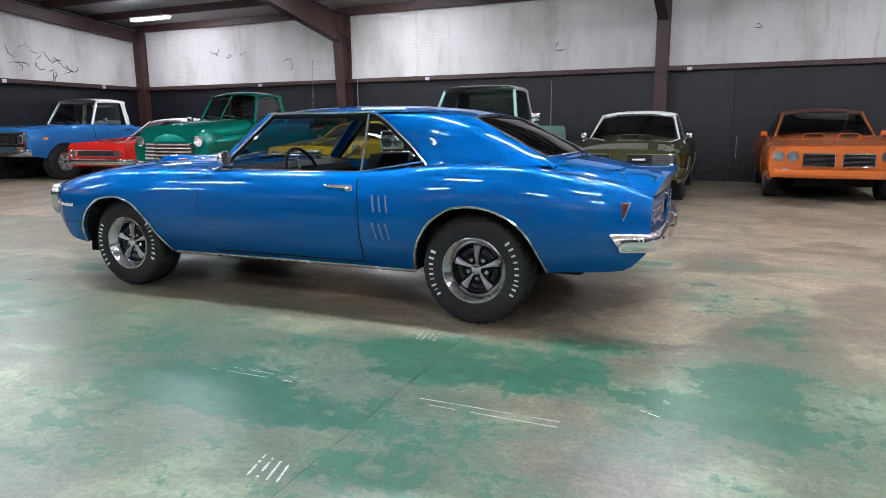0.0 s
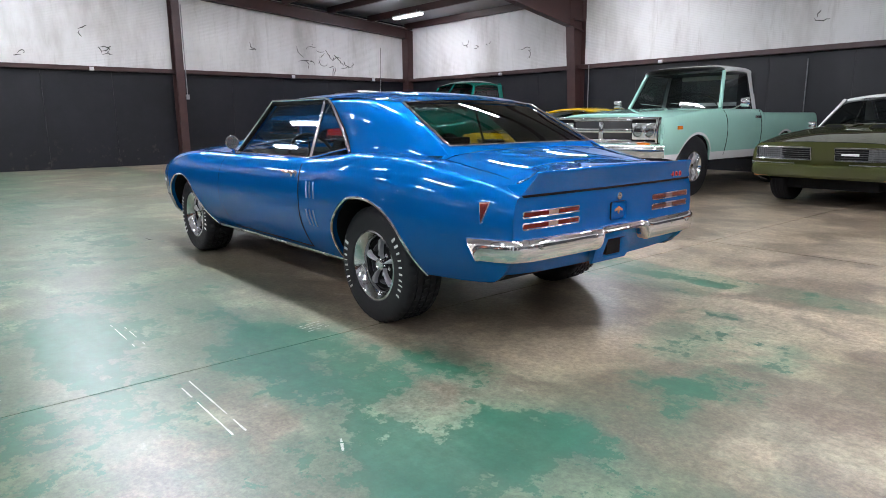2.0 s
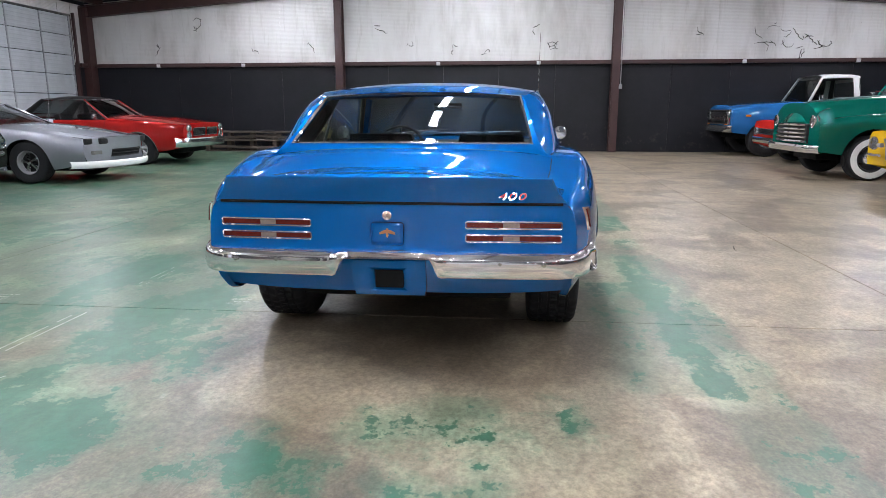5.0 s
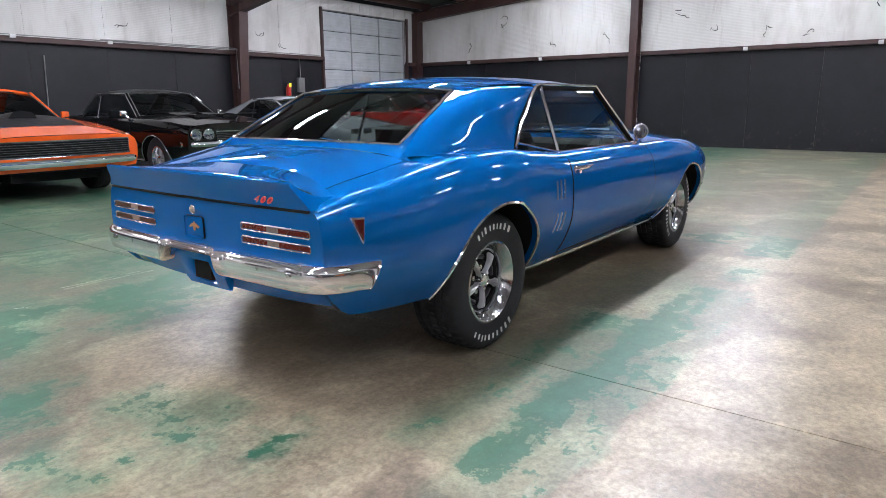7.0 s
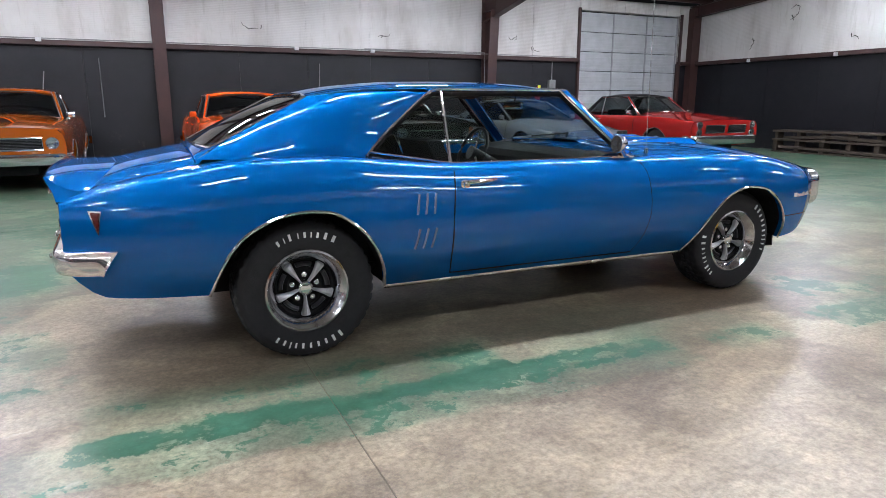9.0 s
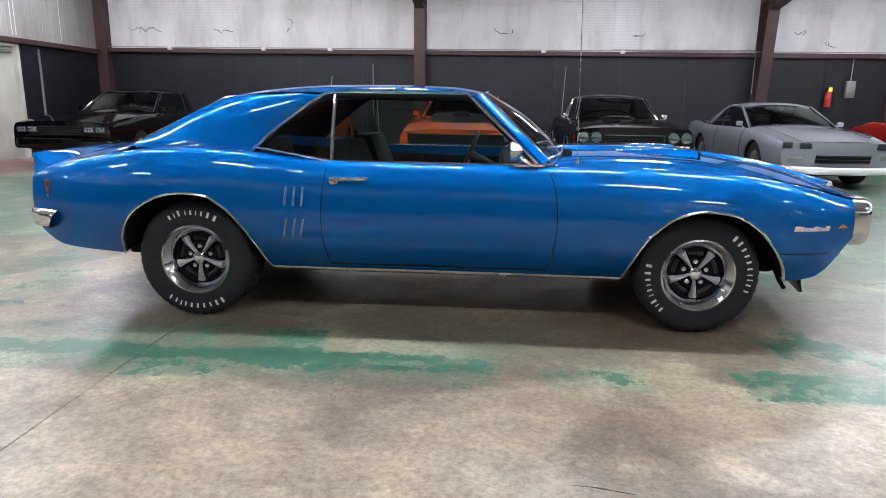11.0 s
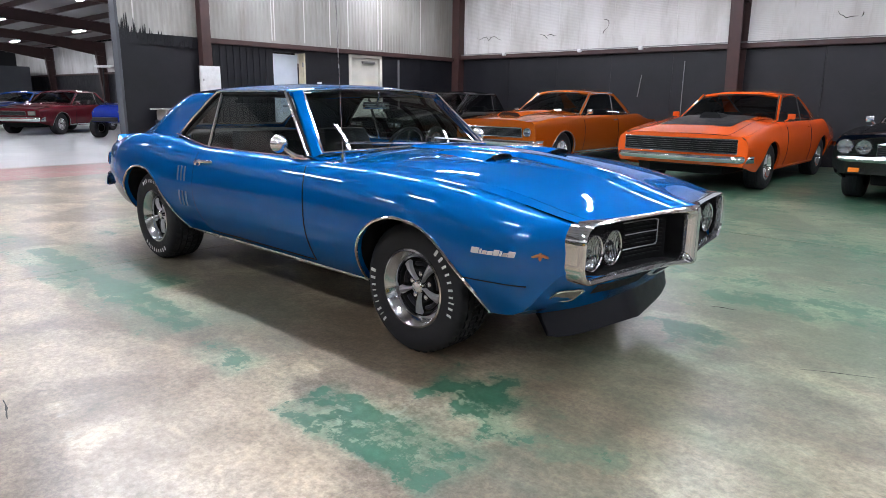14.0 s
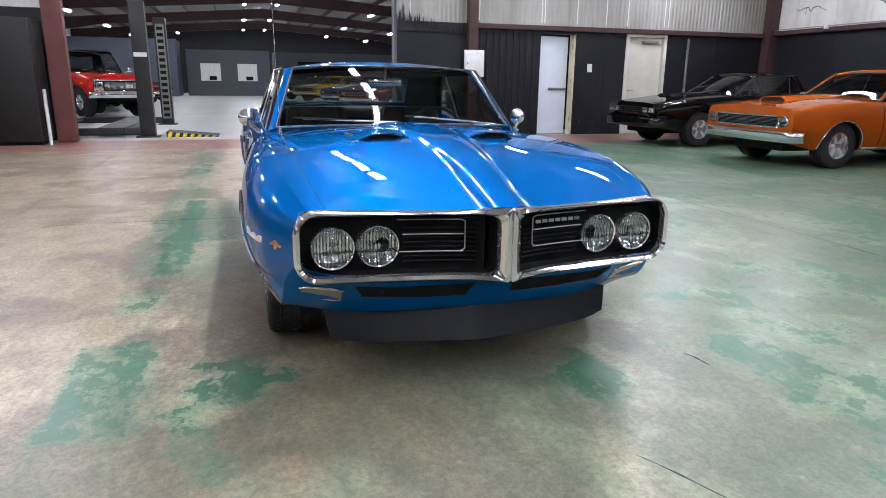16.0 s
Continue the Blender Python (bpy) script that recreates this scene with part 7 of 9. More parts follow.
coupe("copper_coupe", facing(-4.30, -6.75, 2.45, -1), COPPER_PAINT, "copper orange coupe with a brown vinyl roof", top=BROWN_TOP, group=ROW_R,
      nose=2.32, bow=0.13, W=0.98, hood_n=0.86, hood_c=1.03, belt=0.95, roof=1.46, grille=(0.46, 0.55, 0.74), split=0.05, bars=9, lamps=((0.60, 0.70, 0.082), (0.79, 0.70, 0.082)), bumper=(0.38, 0.50), bumper_mat=COPPER_PAINT,
      scoop=[(1.10, 1.50, 0.07, 0.42, 0.055, COPPER_PAINT), (1.10, 1.50, -0.42, -0.07, 0.055, COPPER_PAINT)], mirror=COPPER_PAINT, turn=(0.68, 0.49, 0.045, WHITE_LENS), lower=(0.5, 0.40, 0.45), wid_n=0.92, frame_r=0.010)
coupe("yellow_coupe", facing(4.10, -5.45, 2.32, -1), YELLOW, "gold yellow coupe with black hood stripes", group=ROW_R,
      nose=2.25, bow=0.07, W=0.945, hood_n=0.86, hood_c=1.0, roof=1.33, rw_t=-0.8, rw_b=-1.7, grille=(0.34, 0.47, 0.75), bars=0, bar_mat=BLACK, lamps=((0.64, 0.68, 0.09),), bumper=(0.50, 0.545), bumper_mat=CHROME, bumper_w=0.88,
      stripe=(BLACK_TOP, ((-0.46, -0.12), (0.12, 0.46)), 0.02, 0.97), turn=(0.44, 0.66, 0.04, WHITE_LENS), belt=0.92, blades=True, frame_r=0.012)
coupe("red_small_coupe", facing(9.90, -5.95, 2.30, -1), RED, "bright red compact coupe with a white roof", top=WHITE_TOP, group=ROW_R,
      nose=2.25, bow=0.03, W=0.90, hood_n=0.90, hood_c=1.03, roof=1.45, rw_t=-0.9, rw_b=-1.35, grille=(0.55, 0.60, 0.72), lamps=((0.68, 0.66, 0.085),), bumper=(0.42, 0.54), bumper_w=0.92, belt=0.95, bumper_mat=BUMPER_GREY)
coupe("orange_coupe", facing(-0.26, 6.0, 2.50, 1), ORANGE, "bright orange fastback coupe with a matt black hood panel", group=ROW_L,
      nose=2.40, bow=0.10, W=0.97, hood_n=0.80, hood_c=1.03, belt=0.95, roof=1.42, rw_t=-0.85, rw_b=-1.95, pillar=-0.75, grille=(0.80, 0.55, 0.74), bars=6, lamps=(), bumper=(0.43, 0.52), bumper_mat=BUMPER_GREY, bumper_w=0.97,
      stripe=(BLACK_TOP, ((-0.52, 0.52),), 0.05, 0.72), scoop=[(0.95, 1.35, -0.17, 0.17, 0.09, BLACK_TOP)], mirror=ORANGE, lower=(0.5, 0.36, 0.42), wid_n=0.93, grille_frame=True)
coupe("black_muscle_coupe", facing(2.52, 6.30, 2.40, 1), AUTO_BLACK, "gloss black coupe with four round headlights", group=ROW_L,
      nose=2.32, bow=0.05, W=0.97, hood_n=0.87, hood_c=1.02, roof=1.42, grille=(0.46, 0.60, 0.75), bars=5, bar_mat=BLACK, lamps=((0.60, 0.71, 0.088), (0.80, 0.71, 0.088)), bumper=(0.53, 0.60), bumper_w=0.95, top=BLACK_TOP,
      scoop=[(1.0, 1.7, -0.42, -0.1, 0.05, AUTO_BLACK), (1.0, 1.7, 0.1, 0.42, 0.05, AUTO_BLACK)], turn=(0.68, 0.43, 0.06, AMBER), wid_n=0.93, lower=(0.42, 0.44, 0.50), belt=0.94, bumper_mat=BUMPER_GREY)
coupe("silver_coupe", facing(5.50, 6.00, 2.45, 1), SILVER, "silver wedge-shaped coupe with dark headlight recesses", group=ROW_L,
      nose=2.35, bow=0.28, W=0.92, hood_n=0.72, hood_c=0.93, belt=0.86, roof=1.32, rw_t=-0.75, rw_b=-1.75, ws_b=0.85, ws_t=-0.02, grille=(0.40, 0.40, 0.52), bars=2, bar_mat=BLACK, lamps=((0.53, 0.655, 0.085), (0.74, 0.655, 0.085)), rect=True,
      bumper=(0.24, 0.35), bumper_mat=WHITE_PAINT, bumper_w=0.93, mirror=SILVER, turn=(0.66, 0.48, 0.10, WHITE_LENS), style="dark", grille_frame=False, low=0.20, mid=0.5, deck_c=0.97, deck_t=0.92, lens=BLACK, wid_n=0.82)
coupe("red_sixties_coupe", facing(9.05, 6.15, 2.50, 1), DARK_RED, "dark red sixties coupe with a black roof", top=BLACK_TOP, group=ROW_L,
      nose=2.42, bow=0.05, W=0.98, hood_n=0.86, hood_c=1.02, belt=0.93, roof=1.43, rw_t=-0.9, rw_b=-1.5, grille=(0.56, 0.60, 0.76), split=0.05, bars=6, lamps=((0.74, 0.76, 0.072), (0.74, 0.61, 0.072)), bumper=(0.37, 0.55), bumper_w=0.99, bumper_mat=BUMPER_GREY, wid_n=0.94)
coupe("burnt_orange_coupe", facing(-3.80, 6.35, 2.40, 1), BURNT, "burnt orange compact coupe with a raised hood", group=ROW_L,
      nose=2.33, bow=0.03, W=0.92, hood_n=0.88, hood_c=1.03, belt=0.95, roof=1.45, rw_t=-0.85, rw_b=-1.65, grille=(0.62, 0.585, 0.745), bars=7, lamps=((0.735, 0.675, 0.082),), bumper=(0.385, 0.535), bumper_mat=BUMPER_GREY, bumper_w=0.95,
      scoop=[(0.75, 1.9, -0.28, 0.28, 0.07, BURNT)], turn=(0.66, 0.455, 0.06, AMBER), turn_out=0.075, wid_n=0.89, frame_r=0.011)
coupe("black_square_coupe", facing(-7.05, 6.40, 2.50, 1), AUTO_BLACK, "black square-cut coupe with rectangular headlights", group=ROW_L,
      nose=2.42, bow=0.03, W=0.91, hood_n=0.82, hood_c=1.01, belt=0.94, roof=1.42, rw_t=-0.95, rw_b=-1.25, grille=(0.40, 0.60, 0.74), bars=3, bar_mat=BLACK, lamps=((0.50, 0.68, 0.085), (0.70, 0.68, 0.085)), rect=True, bumper=(0.36, 0.54), bumper_mat=AUTO_BLACK, bumper_w=0.93,
      mirror=AUTO_BLACK, turn=(0.62, 0.44, 0.09, AMBER), grille_frame=False, scoop=[(0.75, 1.7, -0.22, 0.22, 0.05, AUTO_BLACK)], lens=LAMP_BOWL)

# ---- pickups ----


def pickup(name, m, paint, label, roof_paint=None, lower_paint=None, **q):
    c = dict(nose=2.30, tail=-2.75, wf=1.45, wr=-1.45, W=0.98, belt=1.18, hood_n=1.10, hood_c=1.20, ws_b=0.62, ws_t=0.22, cab_r=-0.62, roof=1.80, roof_w=0.68, glass_w=0.80, R=0.40, rim=0.22, style="mag",
             arch=0.47, low=0.46, wid_n=0.95, lamp=(0.70, 0.90, 0.092), lamps2=None, grille=(0.60, 0.80, 1.02), bumper=(0.58, 0.74), old=False)
    c.update(q)
    root = empty(name, m, label, "pickup truck", ROW_R)
    n, t, W, belt = c["nose"], c["tail"], c["W"], c["belt"]
    sh = Shell(
        crest_z=[(t, belt - 0.05), (c["cab_r"] - 0.05, belt - 0.05), (c["cab_r"], belt), (c["ws_b"], belt), (n - 0.2, c["hood_n"] - 0.05), (n, c["hood_n"] - 0.09)] if not c["old"] else [(t, belt - 0.05), (c["cab_r"], belt), (c["ws_b"], belt), (c["ws_b"] + 0.25, 1.10), (n - 0.5, 1.03), (n - 0.15, 0.97), (n, 0.86)],
        crest_y=[(t, W * 0.93), (c["cab_r"], W * 0.90), (c["ws_b"], W * 0.86), (n, c["wid_n"] * 0.88)],
        wide=[(t, W), (0, W), (n - 0.3, W), (n, c["wid_n"])],
        low_y=[(t, W * 0.95), (n, c["wid_n"] * 0.95)],
        bottom=[(t, c["low"] + 0.05), (c["wr"], c["low"]), (c["wf"], c["low"]), (n, c["low"] + 0.08)],
        arches=[round_arch(c["wr"], c["arch"], c["low"], 0.10), round_arch(c["wf"], c["arch"], c["low"], 0.10)], mid=0.90, low=c["low"])

    def hood_pt(s, u):
        x = lerp(c["ws_b"] - 0.02, n, s)
        yc, zc = sh.cy(x), sh.cz(x)
        if c["old"]:
            # rounded hood that bows down to the grille
            a = u * math.pi / 2
            w = lerp(yc * 0.88, 0.46, s ** 1.3)
            base = lerp(zc - 0.05, c["grille"][2] + 0.02, s)
            top_z = base + (lerp(c["hood_c"], c["hood_n"], s ** 1.5) - base) * math.sqrt(max(0.0, 1 - max(0.0, (s - 0.80) / 0.20) ** 2.4))
            return (x + 0.10 * math.cos(a) * s ** 2, w * math.sin(a) ** 0.9, base + (top_z - base) * math.cos(a) ** 0.75)
        return (x + 0.03 * (1 - u * u) * s ** 3, yc * u, lerp(zc, lerp(c["hood_c"], c["hood_n"], s ** 1.6), 1 - u ** 4))

    bm = bmesh.new()
    side_skin(bm, sh, t, n, 10)
    prism_sheet(bm, hood_pt, spaced(0, 1, 14), spaced(0, 1, 10), mirror=True)
    if c["old"]:
        # rounded fenders beside the narrow hood, with domed fronts that hold the lamps
        prism_sheet(bm, lambda s, u: (lerp(c["ws_b"], n, s), lerp(hood_pt(s, 1)[1] - 0.02, sh.cy(lerp(c["ws_b"], n, s)), u), lerp(hood_pt(s, 1)[2] - 0.03, sh.cz(lerp(c["ws_b"], n, s)), u) + 0.05 * math.sin(math.pi * u) * (0.3 + 0.7 * s)), spaced(0, 1, 12), spaced(0, 1, 6), mirror=True)
        ly, lz = c["lamp"][:2]
        prism_sheet(bm, lambda a, b: (n - 0.20 + 0.20 * math.cos(a * math.pi / 2), ly + 0.235 * math.sin(a * math.pi / 2) * math.cos(b * math.tau), lz - 0.06 + 0.27 * math.sin(a * math.pi / 2) * math.sin(b * math.tau)), spaced(0, 1, 8), spaced(0, 1, 20), mirror=True)
    zb = sh.z_bot(n)
    prism_sheet(bm, lambda v, u: (n + 0.03 * (1 - u * u), u * sh.y(n, lerp(zb, sh.cz(n), v)), lerp(zb, lerp(sh.cz(n), c["hood_n"], 1 - u ** 4), v)), spaced(0, 1, 6), spaced(0, 1, 8), mirror=True)
    rows = []
    for x in spaced(c["cab_r"], c["ws_b"], 8):
        rows.append([(x, sh.cy(x), sh.cz(x)), (x, c["glass_w"], sh.cz(x) + 0.01), (x, c["glass_w"] - 0.08, sh.cz(x) - 0.03)])
    sheet(bm, rows, mirror=True)
    # bed: rails, inner sides, floor, tailgate
    for x0, x1 in ((t, c["cab_r"] - 0.06),):
        sheet(bm, [[(x, sh.cy(x), sh.cz(x)), (x, sh.cy(x) - 0.10, sh.cz(x) + 0.005), (x, sh.cy(x) - 0.11, 0.72), (x, 0, 0.70)] for x in spaced(x0, x1, 6)], mirror=True)
        sheet(bm, [[(x1 + 0.02, -W * 0.9, z), (x1 + 0.02, W * 0.9, z)] for z in (0.5, belt - 0.05)])
    body_ob = part("body", tidy(bm, 0.002), paint, root)
    part("tailgate", boxed(t - 0.03, t + 0.03, -W * 0.93, W * 0.93, 0.60, belt - 0.05, 0.012), paint, root)
    # cab
    top = roof_paint or paint
    rz, rw, gw = c["roof"], c["roof_w"], c["glass_w"]
    droop = 0.07 if c["old"] else 0.03
    bm = bmesh.new()
    rows = []
    for x in spaced(c["cab_r"], c["ws_t"] + 0.03, 12):
        k = (x - c["cab_r"]) / (c["ws_t"] + 0.03 - c["cab_r"])
        crown = rz - (0.03 if not c["old"] else 0.07) * abs(2 * k - 1) ** 3
        rows.append([(x, rw * u, lerp(crown - (0.07 if c["old"] else 0.045), crown, 1 - u ** (3 if c["old"] else 5))) for u in (0, 0.25, 0.5, 0.7, 0.85, 0.95, 1.0)] + [(x, rw + 0.02, crown - 0.09), (x, rw + 0.015, crown - 0.11)])
    sheet(bm, rows, mirror=True)
    # back wall with window opening sides
    xb = c["cab_r"]
    for y0, y1 in ((-gw, -0.52), (0.52, gw)):
        sheet(bm, [[(xb, lerp(y0, y0 / gw * rw if abs(y0) > 0.6 else y0, k), lerp(belt - 0.05, rz - 0.09, k)), (xb, lerp(y1, y1 / gw * rw if abs(y1) > 0.6 else y1, k), lerp(belt - 0.05, rz - 0.09, k))] for k in (0, 1)])
    sheet(bm, [[(xb, -0.53, z), (xb, 0.53, z)] for z in (belt - 0.05, belt + 0.12)])
    sheet(bm, [[(xb, -0.60, z), (xb, 0.60, z)] for z in (rz - 0.20, rz - 0.06)])
    # rear side pillars and front pillars
    for a, b, w in (((xb, rw + 0.015, rz - 0.10), (xb, gw + 0.02, belt), 0.16),):
        sheet(bm, [[mix3(a, b, k), mix3((a[0] + w, a[1], a[2]), (b[0] + w * 0.8, b[1], b[2]), k)] for k in spaced(0, 1, 4)], mirror=True)
    part("cab_roof", tidy(bm, 0.002), top, root)
    bm = bmesh.new()
    sheet(bm, [[(x, y, rz - 0.10 - droop) for y in spaced(-rw, rw, 4)] for x in spaced(xb + 0.03, c["ws_t"] + 0.0, 4)])
    sheet(bm, [[(xb + 0.02, y, z) for y in (-gw + 0.03, -0.50)] for z in (belt, rz - 0.12)], mirror=True)
    part("headliner", bm, VINYL, root, "dark headliner and cab lining", smooth=False)
    for s in (1, -1):
        part("windscreen_pillar", tubed([mix3((c["ws_t"] + 0.01, (rw - 0.01) * s, rz - droop - 0.085), (c["ws_b"] - 0.10, gw * s, belt + 0.01), k) for k in spaced(0, 1, 5)], 0.030, 8), c.get("pillar") or top, root)
        bm = bmesh.new()
        sheet(bm, [[(lerp(xb + 0.14, lerp(c["ws_b"] - 0.14, c["ws_t"] - 0.02, k), j), lerp(gw, rw + 0.01, k) * s, lerp(belt, rz - 0.11, k)) for j in spaced(0, 1, 5)] for k in spaced(0, 1, 5)])
        part("side_glass", tidy(bm), GLASS, root)
        xm = c["ws_b"] - 0.22
        mir = part("door_mirror", tubed([(xm, (W * 0.92) * s, belt - 0.02), (xm, (W + 0.12) * s, belt + 0.08)], 0.010, 6), CHROME, root, "chrome door mirror")
        part("mirror_head", boxed(xm - 0.03, xm + 0.02, (W + 0.14) * s - 0.07, (W + 0.14) * s + 0.07, belt + 0.03, belt + 0.16, 0.02), CHROME, mir)
        for xg in (c["ws_b"] - 0.02, xb + 0.10):
            part("door_gap", sided(tubed([(xg, sh.y(xg, z) + 0.001, z) for z in spaced(belt - 0.02, c["low"] + 0.06, 8)], 0.006, 6), s), UNDER, root)
        part("door_handle", boxed(xb + 0.16, xb + 0.34, (sh.y(0, belt - 0.12) + 0.02) * s - 0.012, (sh.y(0, belt - 0.12) + 0.02) * s + 0.012, belt - 0.14, belt - 0.10, 0.008), CHROME, root)
        if lower_paint:
            bm = bmesh.new()
            xs0 = [x for x in sh.stations(t + 0.02, n - 0.02, 0.08)]
            rows = [[(x, (sh.y(x, z) + 0.004) * s, z) for z in spaced(sh.z_bot(x), max(sh.z_bot(x) + 0.035, 0.62), 4)] for x in xs0]
            sheet(bm, rows)
            part("lower_band", tidy(bm), lower_paint, root, "white painted lower band")
        for ai, xw in ((0, c["wr"]), (1, c["wf"])):
            part("wheel_well", wheel_well(sh, sh.arches[ai], s, W * 0.55), UNDER, root)
            wheel(root, xw, (W - 0.03) * s, c["style"], c["R"], c["rim"], 0.27)
        part("side_lamp", boxed(n - 0.42, n - 0.30, (sh.y(n - 0.36, 0.98) + 0.006) * s - 0.01, (sh.y(n - 0.36, 0.98) + 0.006) * s + 0.008, 0.955, 1.005, 0.006), AMBER, root, "amber side lamp") if not c["old"] else None
    bm = bmesh.new()
    sheet(bm, ruled([(c["ws_t"] + 0.03, rw - 0.03, rz - droop - 0.075), (c["ws_t"] + 0.05, 0, rz - droop - 0.02), (c["ws_t"] + 0.03, -rw + 0.03, rz - droop - 0.075)], [(c["ws_b"] - 0.08, gw - 0.03, belt + 0.015), (c["ws_b"] + 0.04, 0, c["hood_c"]), (c["ws_b"] - 0.08, -gw + 0.03, belt + 0.015)], 12, 6, (0.03, 0, 0.01)))
    part("windscreen", tidy(bm), GLASS, root)
    if c["old"]:
        part("screen_divider", tubed([(c["ws_t"] + 0.06, 0, rz - droop - 0.02), (c["ws_b"] + 0.065, 0, c["hood_c"] + 0.01)], 0.016, 6), paint, root)
    bm = bmesh.new()
    sheet(bm, [[(xb - 0.002, y, z) for y in (-0.53, 0.53)] for z in (belt + 0.12, rz - 0.20)])
    part("back_glass", bm, GLASS, root)
    # wipers, cabin
    for y0, y1 in ((0.5, 0.05), (-0.05, -0.5)):
        part("wiper", tubed([(c["ws_b"] + 0.05, y0, c["hood_c"] + 0.02), (c["ws_b"] + 0.03, y1, c["hood_c"] + 0.07)], 0.006, 6), CHROME, root)
    bm = bmesh.new()
    box(bm, xb + 0.03, c["ws_b"] - 0.1, -W * 0.8, W * 0.8, 0.55, 0.62)
    box(bm, c["ws_b"] - 0.32, c["ws_b"] - 0.05, -W * 0.8, W * 0.8, 0.8, belt + 0.01, 0.04)
    part("cabin", bm, VINYL, root, "dark interior")
    seat = part("bench_seat", boxed(xb + 0.10, xb + 0.60, -0.68, 0.68, 0.62, 0.86, 0.06), VINYL, root, "dark bench seat")
    part("backrest", boxed(xb + 0.04, xb + 0.20, -0.68, 0.68, 0.80, 1.30, 0.05), VINYL, seat)
    ring = [(0, 0.2 * math.cos(a), 0.2 * math.sin(a)) for a in (math.tau * k / 20 for k in range(20))]
    part("steering_wheel", tubed(ring, 0.014, 6, close=True), BLACK, root, matrix=pose(0.18, 0.38, belt + 0.04, 0, 32, 0))
    # front: grille, lamps, bumper
    gy, g0, g1 = c["grille"]
    if c["old"]:
        gr = part("grille", boxed(n + 0.0, n + 0.06, -gy, gy, g0, g1, 0.02), BLACK, root, "dark grille opening")
        for k in range(5):
            z = lerp(g0 + 0.03, g1 - 0.02, k / 4)
            w = gy * (1.0 - 0.10 * k / 4)
            bm = bmesh.new()
            tube(bm, [(n + 0.05 + 0.07 * (1 - (y / w) ** 2), y, z) for y in spaced(-w, w, 12)], 0.028, 8, flat=0.8)
            part("grille_bar", tidy(bm), CHROME, gr, "rounded chrome grille bar")
    else:
        part("hood_lip", tubed([(n + 0.028 - 0.03 * (y / sh.cy(n)) ** 2, y, lerp(sh.cz(n), c["hood_n"], 1 - (abs(y) / sh.cy(n)) ** 4) - 0.012) for y in spaced(-sh.cy(n) * 0.99, sh.cy(n) * 0.99, 14)], 0.020, 8), paint, root)
        g = n + 0.03
        gw2 = gy + c.get("wing", 0.24)
        gr = part("grille", boxed(g, g + 0.020, -gw2, gw2, g0 - 0.04, g1 + 0.05, 0.006), UNDER, root, "black grille with a bright frame")
        loop = [(-gw2, g0 - 0.04), (gw2, g0 - 0.04), (gw2, g1 + 0.05), (-gw2, g1 + 0.05)]
        for (ya, za), (yb, zb_) in zip(loop, loop[1:] + loop[:1]):
            part("grille_frame", boxed(g - 0.034, g + 0.050, min(ya, yb) - 0.018, max(ya, yb) + 0.018, min(za, zb_) - 0.018, max(za, zb_) + 0.018, 0.012), BUMPER_GREY, gr, "bright grille frame")
        lamp_list = (c["lamp"],) if not c["lamps2"] else c["lamps2"]
        y_in, y_out = min(l[0] - l[2] for l in lamp_list) - 0.015, max(l[0] + l[2] for l in lamp_list) + 0.01
        for s in (1, -1):
            part("lamp_bezel", boxed(g + 0.01, g + 0.040, min(y_in * s, y_out * s), max(y_in * s, y_out * s), lamp_list[0][1] - 0.115, lamp_list[0][1] + 0.115, 0.014), BUMPER_GREY, gr, "square bright lamp bezel")
        for s in (1, -1):
            part("fender_edge", tubed([(n - 0.004, (sh.y(n, z) - 0.012) * s, z) for z in spaced(sh.z_bot(n) + 0.02, sh.cz(n) - 0.005, 8)], 0.020, 8), paint, root)
        part("grille_field", boxed(g + 0.018, g + 0.024, -gy + 0.06, gy - 0.06, g0 + 0.01, g1 - 0.0, 0.003), BLACK, gr, "black grille field")
        if c.get("cross"):
            part("grille_bar", boxed(g + 0.02, g + 0.050, -y_in, y_in, (g0 + g1) / 2 - 0.032, (g0 + g1) / 2 + 0.032, 0.012), BUMPER_GREY, gr)
            for z in (g0 - 0.012, g1 + 0.022):
                part("grille_bar", boxed(g + 0.02, g + 0.044, -y_in, y_in, z - 0.014, z + 0.014, 0.008), BUMPER_GREY, gr)
            part("grille_bar", boxed(g + 0.02, g + 0.054, -0.040, 0.040, g0, g1, 0.012), BUMPER_GREY, gr)
        else:
            for z in spaced(g0 + 0.03, g1 - 0.03, 5):
                part("grille_bar", boxed(g + 0.02, g + 0.038, -gy + 0.05, gy - 0.05, z - 0.006, z + 0.006, 0.003), STEEL, gr)
    for ly, lz, lr in ((c["lamp"],) if not c["lamps2"] else c["lamps2"]):
        for s in (1, -1):
            x0 = n + (0.062 if not c["old"] else 0.03)
            lamp = part("headlight", lathed([(x0 - 0.12, lr * 0.9), (x0 + 0.0, lr), (x0 + 0.012, lr), (x0 + 0.018, lr * 0.9)], 24, "x", (0, ly * s, lz)), CHROME, root, "round headlight with bright ring")
            part("reflector", lathed([(x0 + 0.012, lr * 0.88), (x0 - 0.01, lr * 0.5), (x0 - 0.015, 0.001)], 20, "x", (0, ly * s, lz)), LAMP_BOWL, lamp)
            part("lens", lathed([(x0 + 0.014, lr * 0.89), (x0 + 0.028, lr * 0.5), (x0 + 0.032, 0.001)], 20, "x", (0, ly * s, lz)), LENS, lamp)
    z0, z1 = c["bumper"]
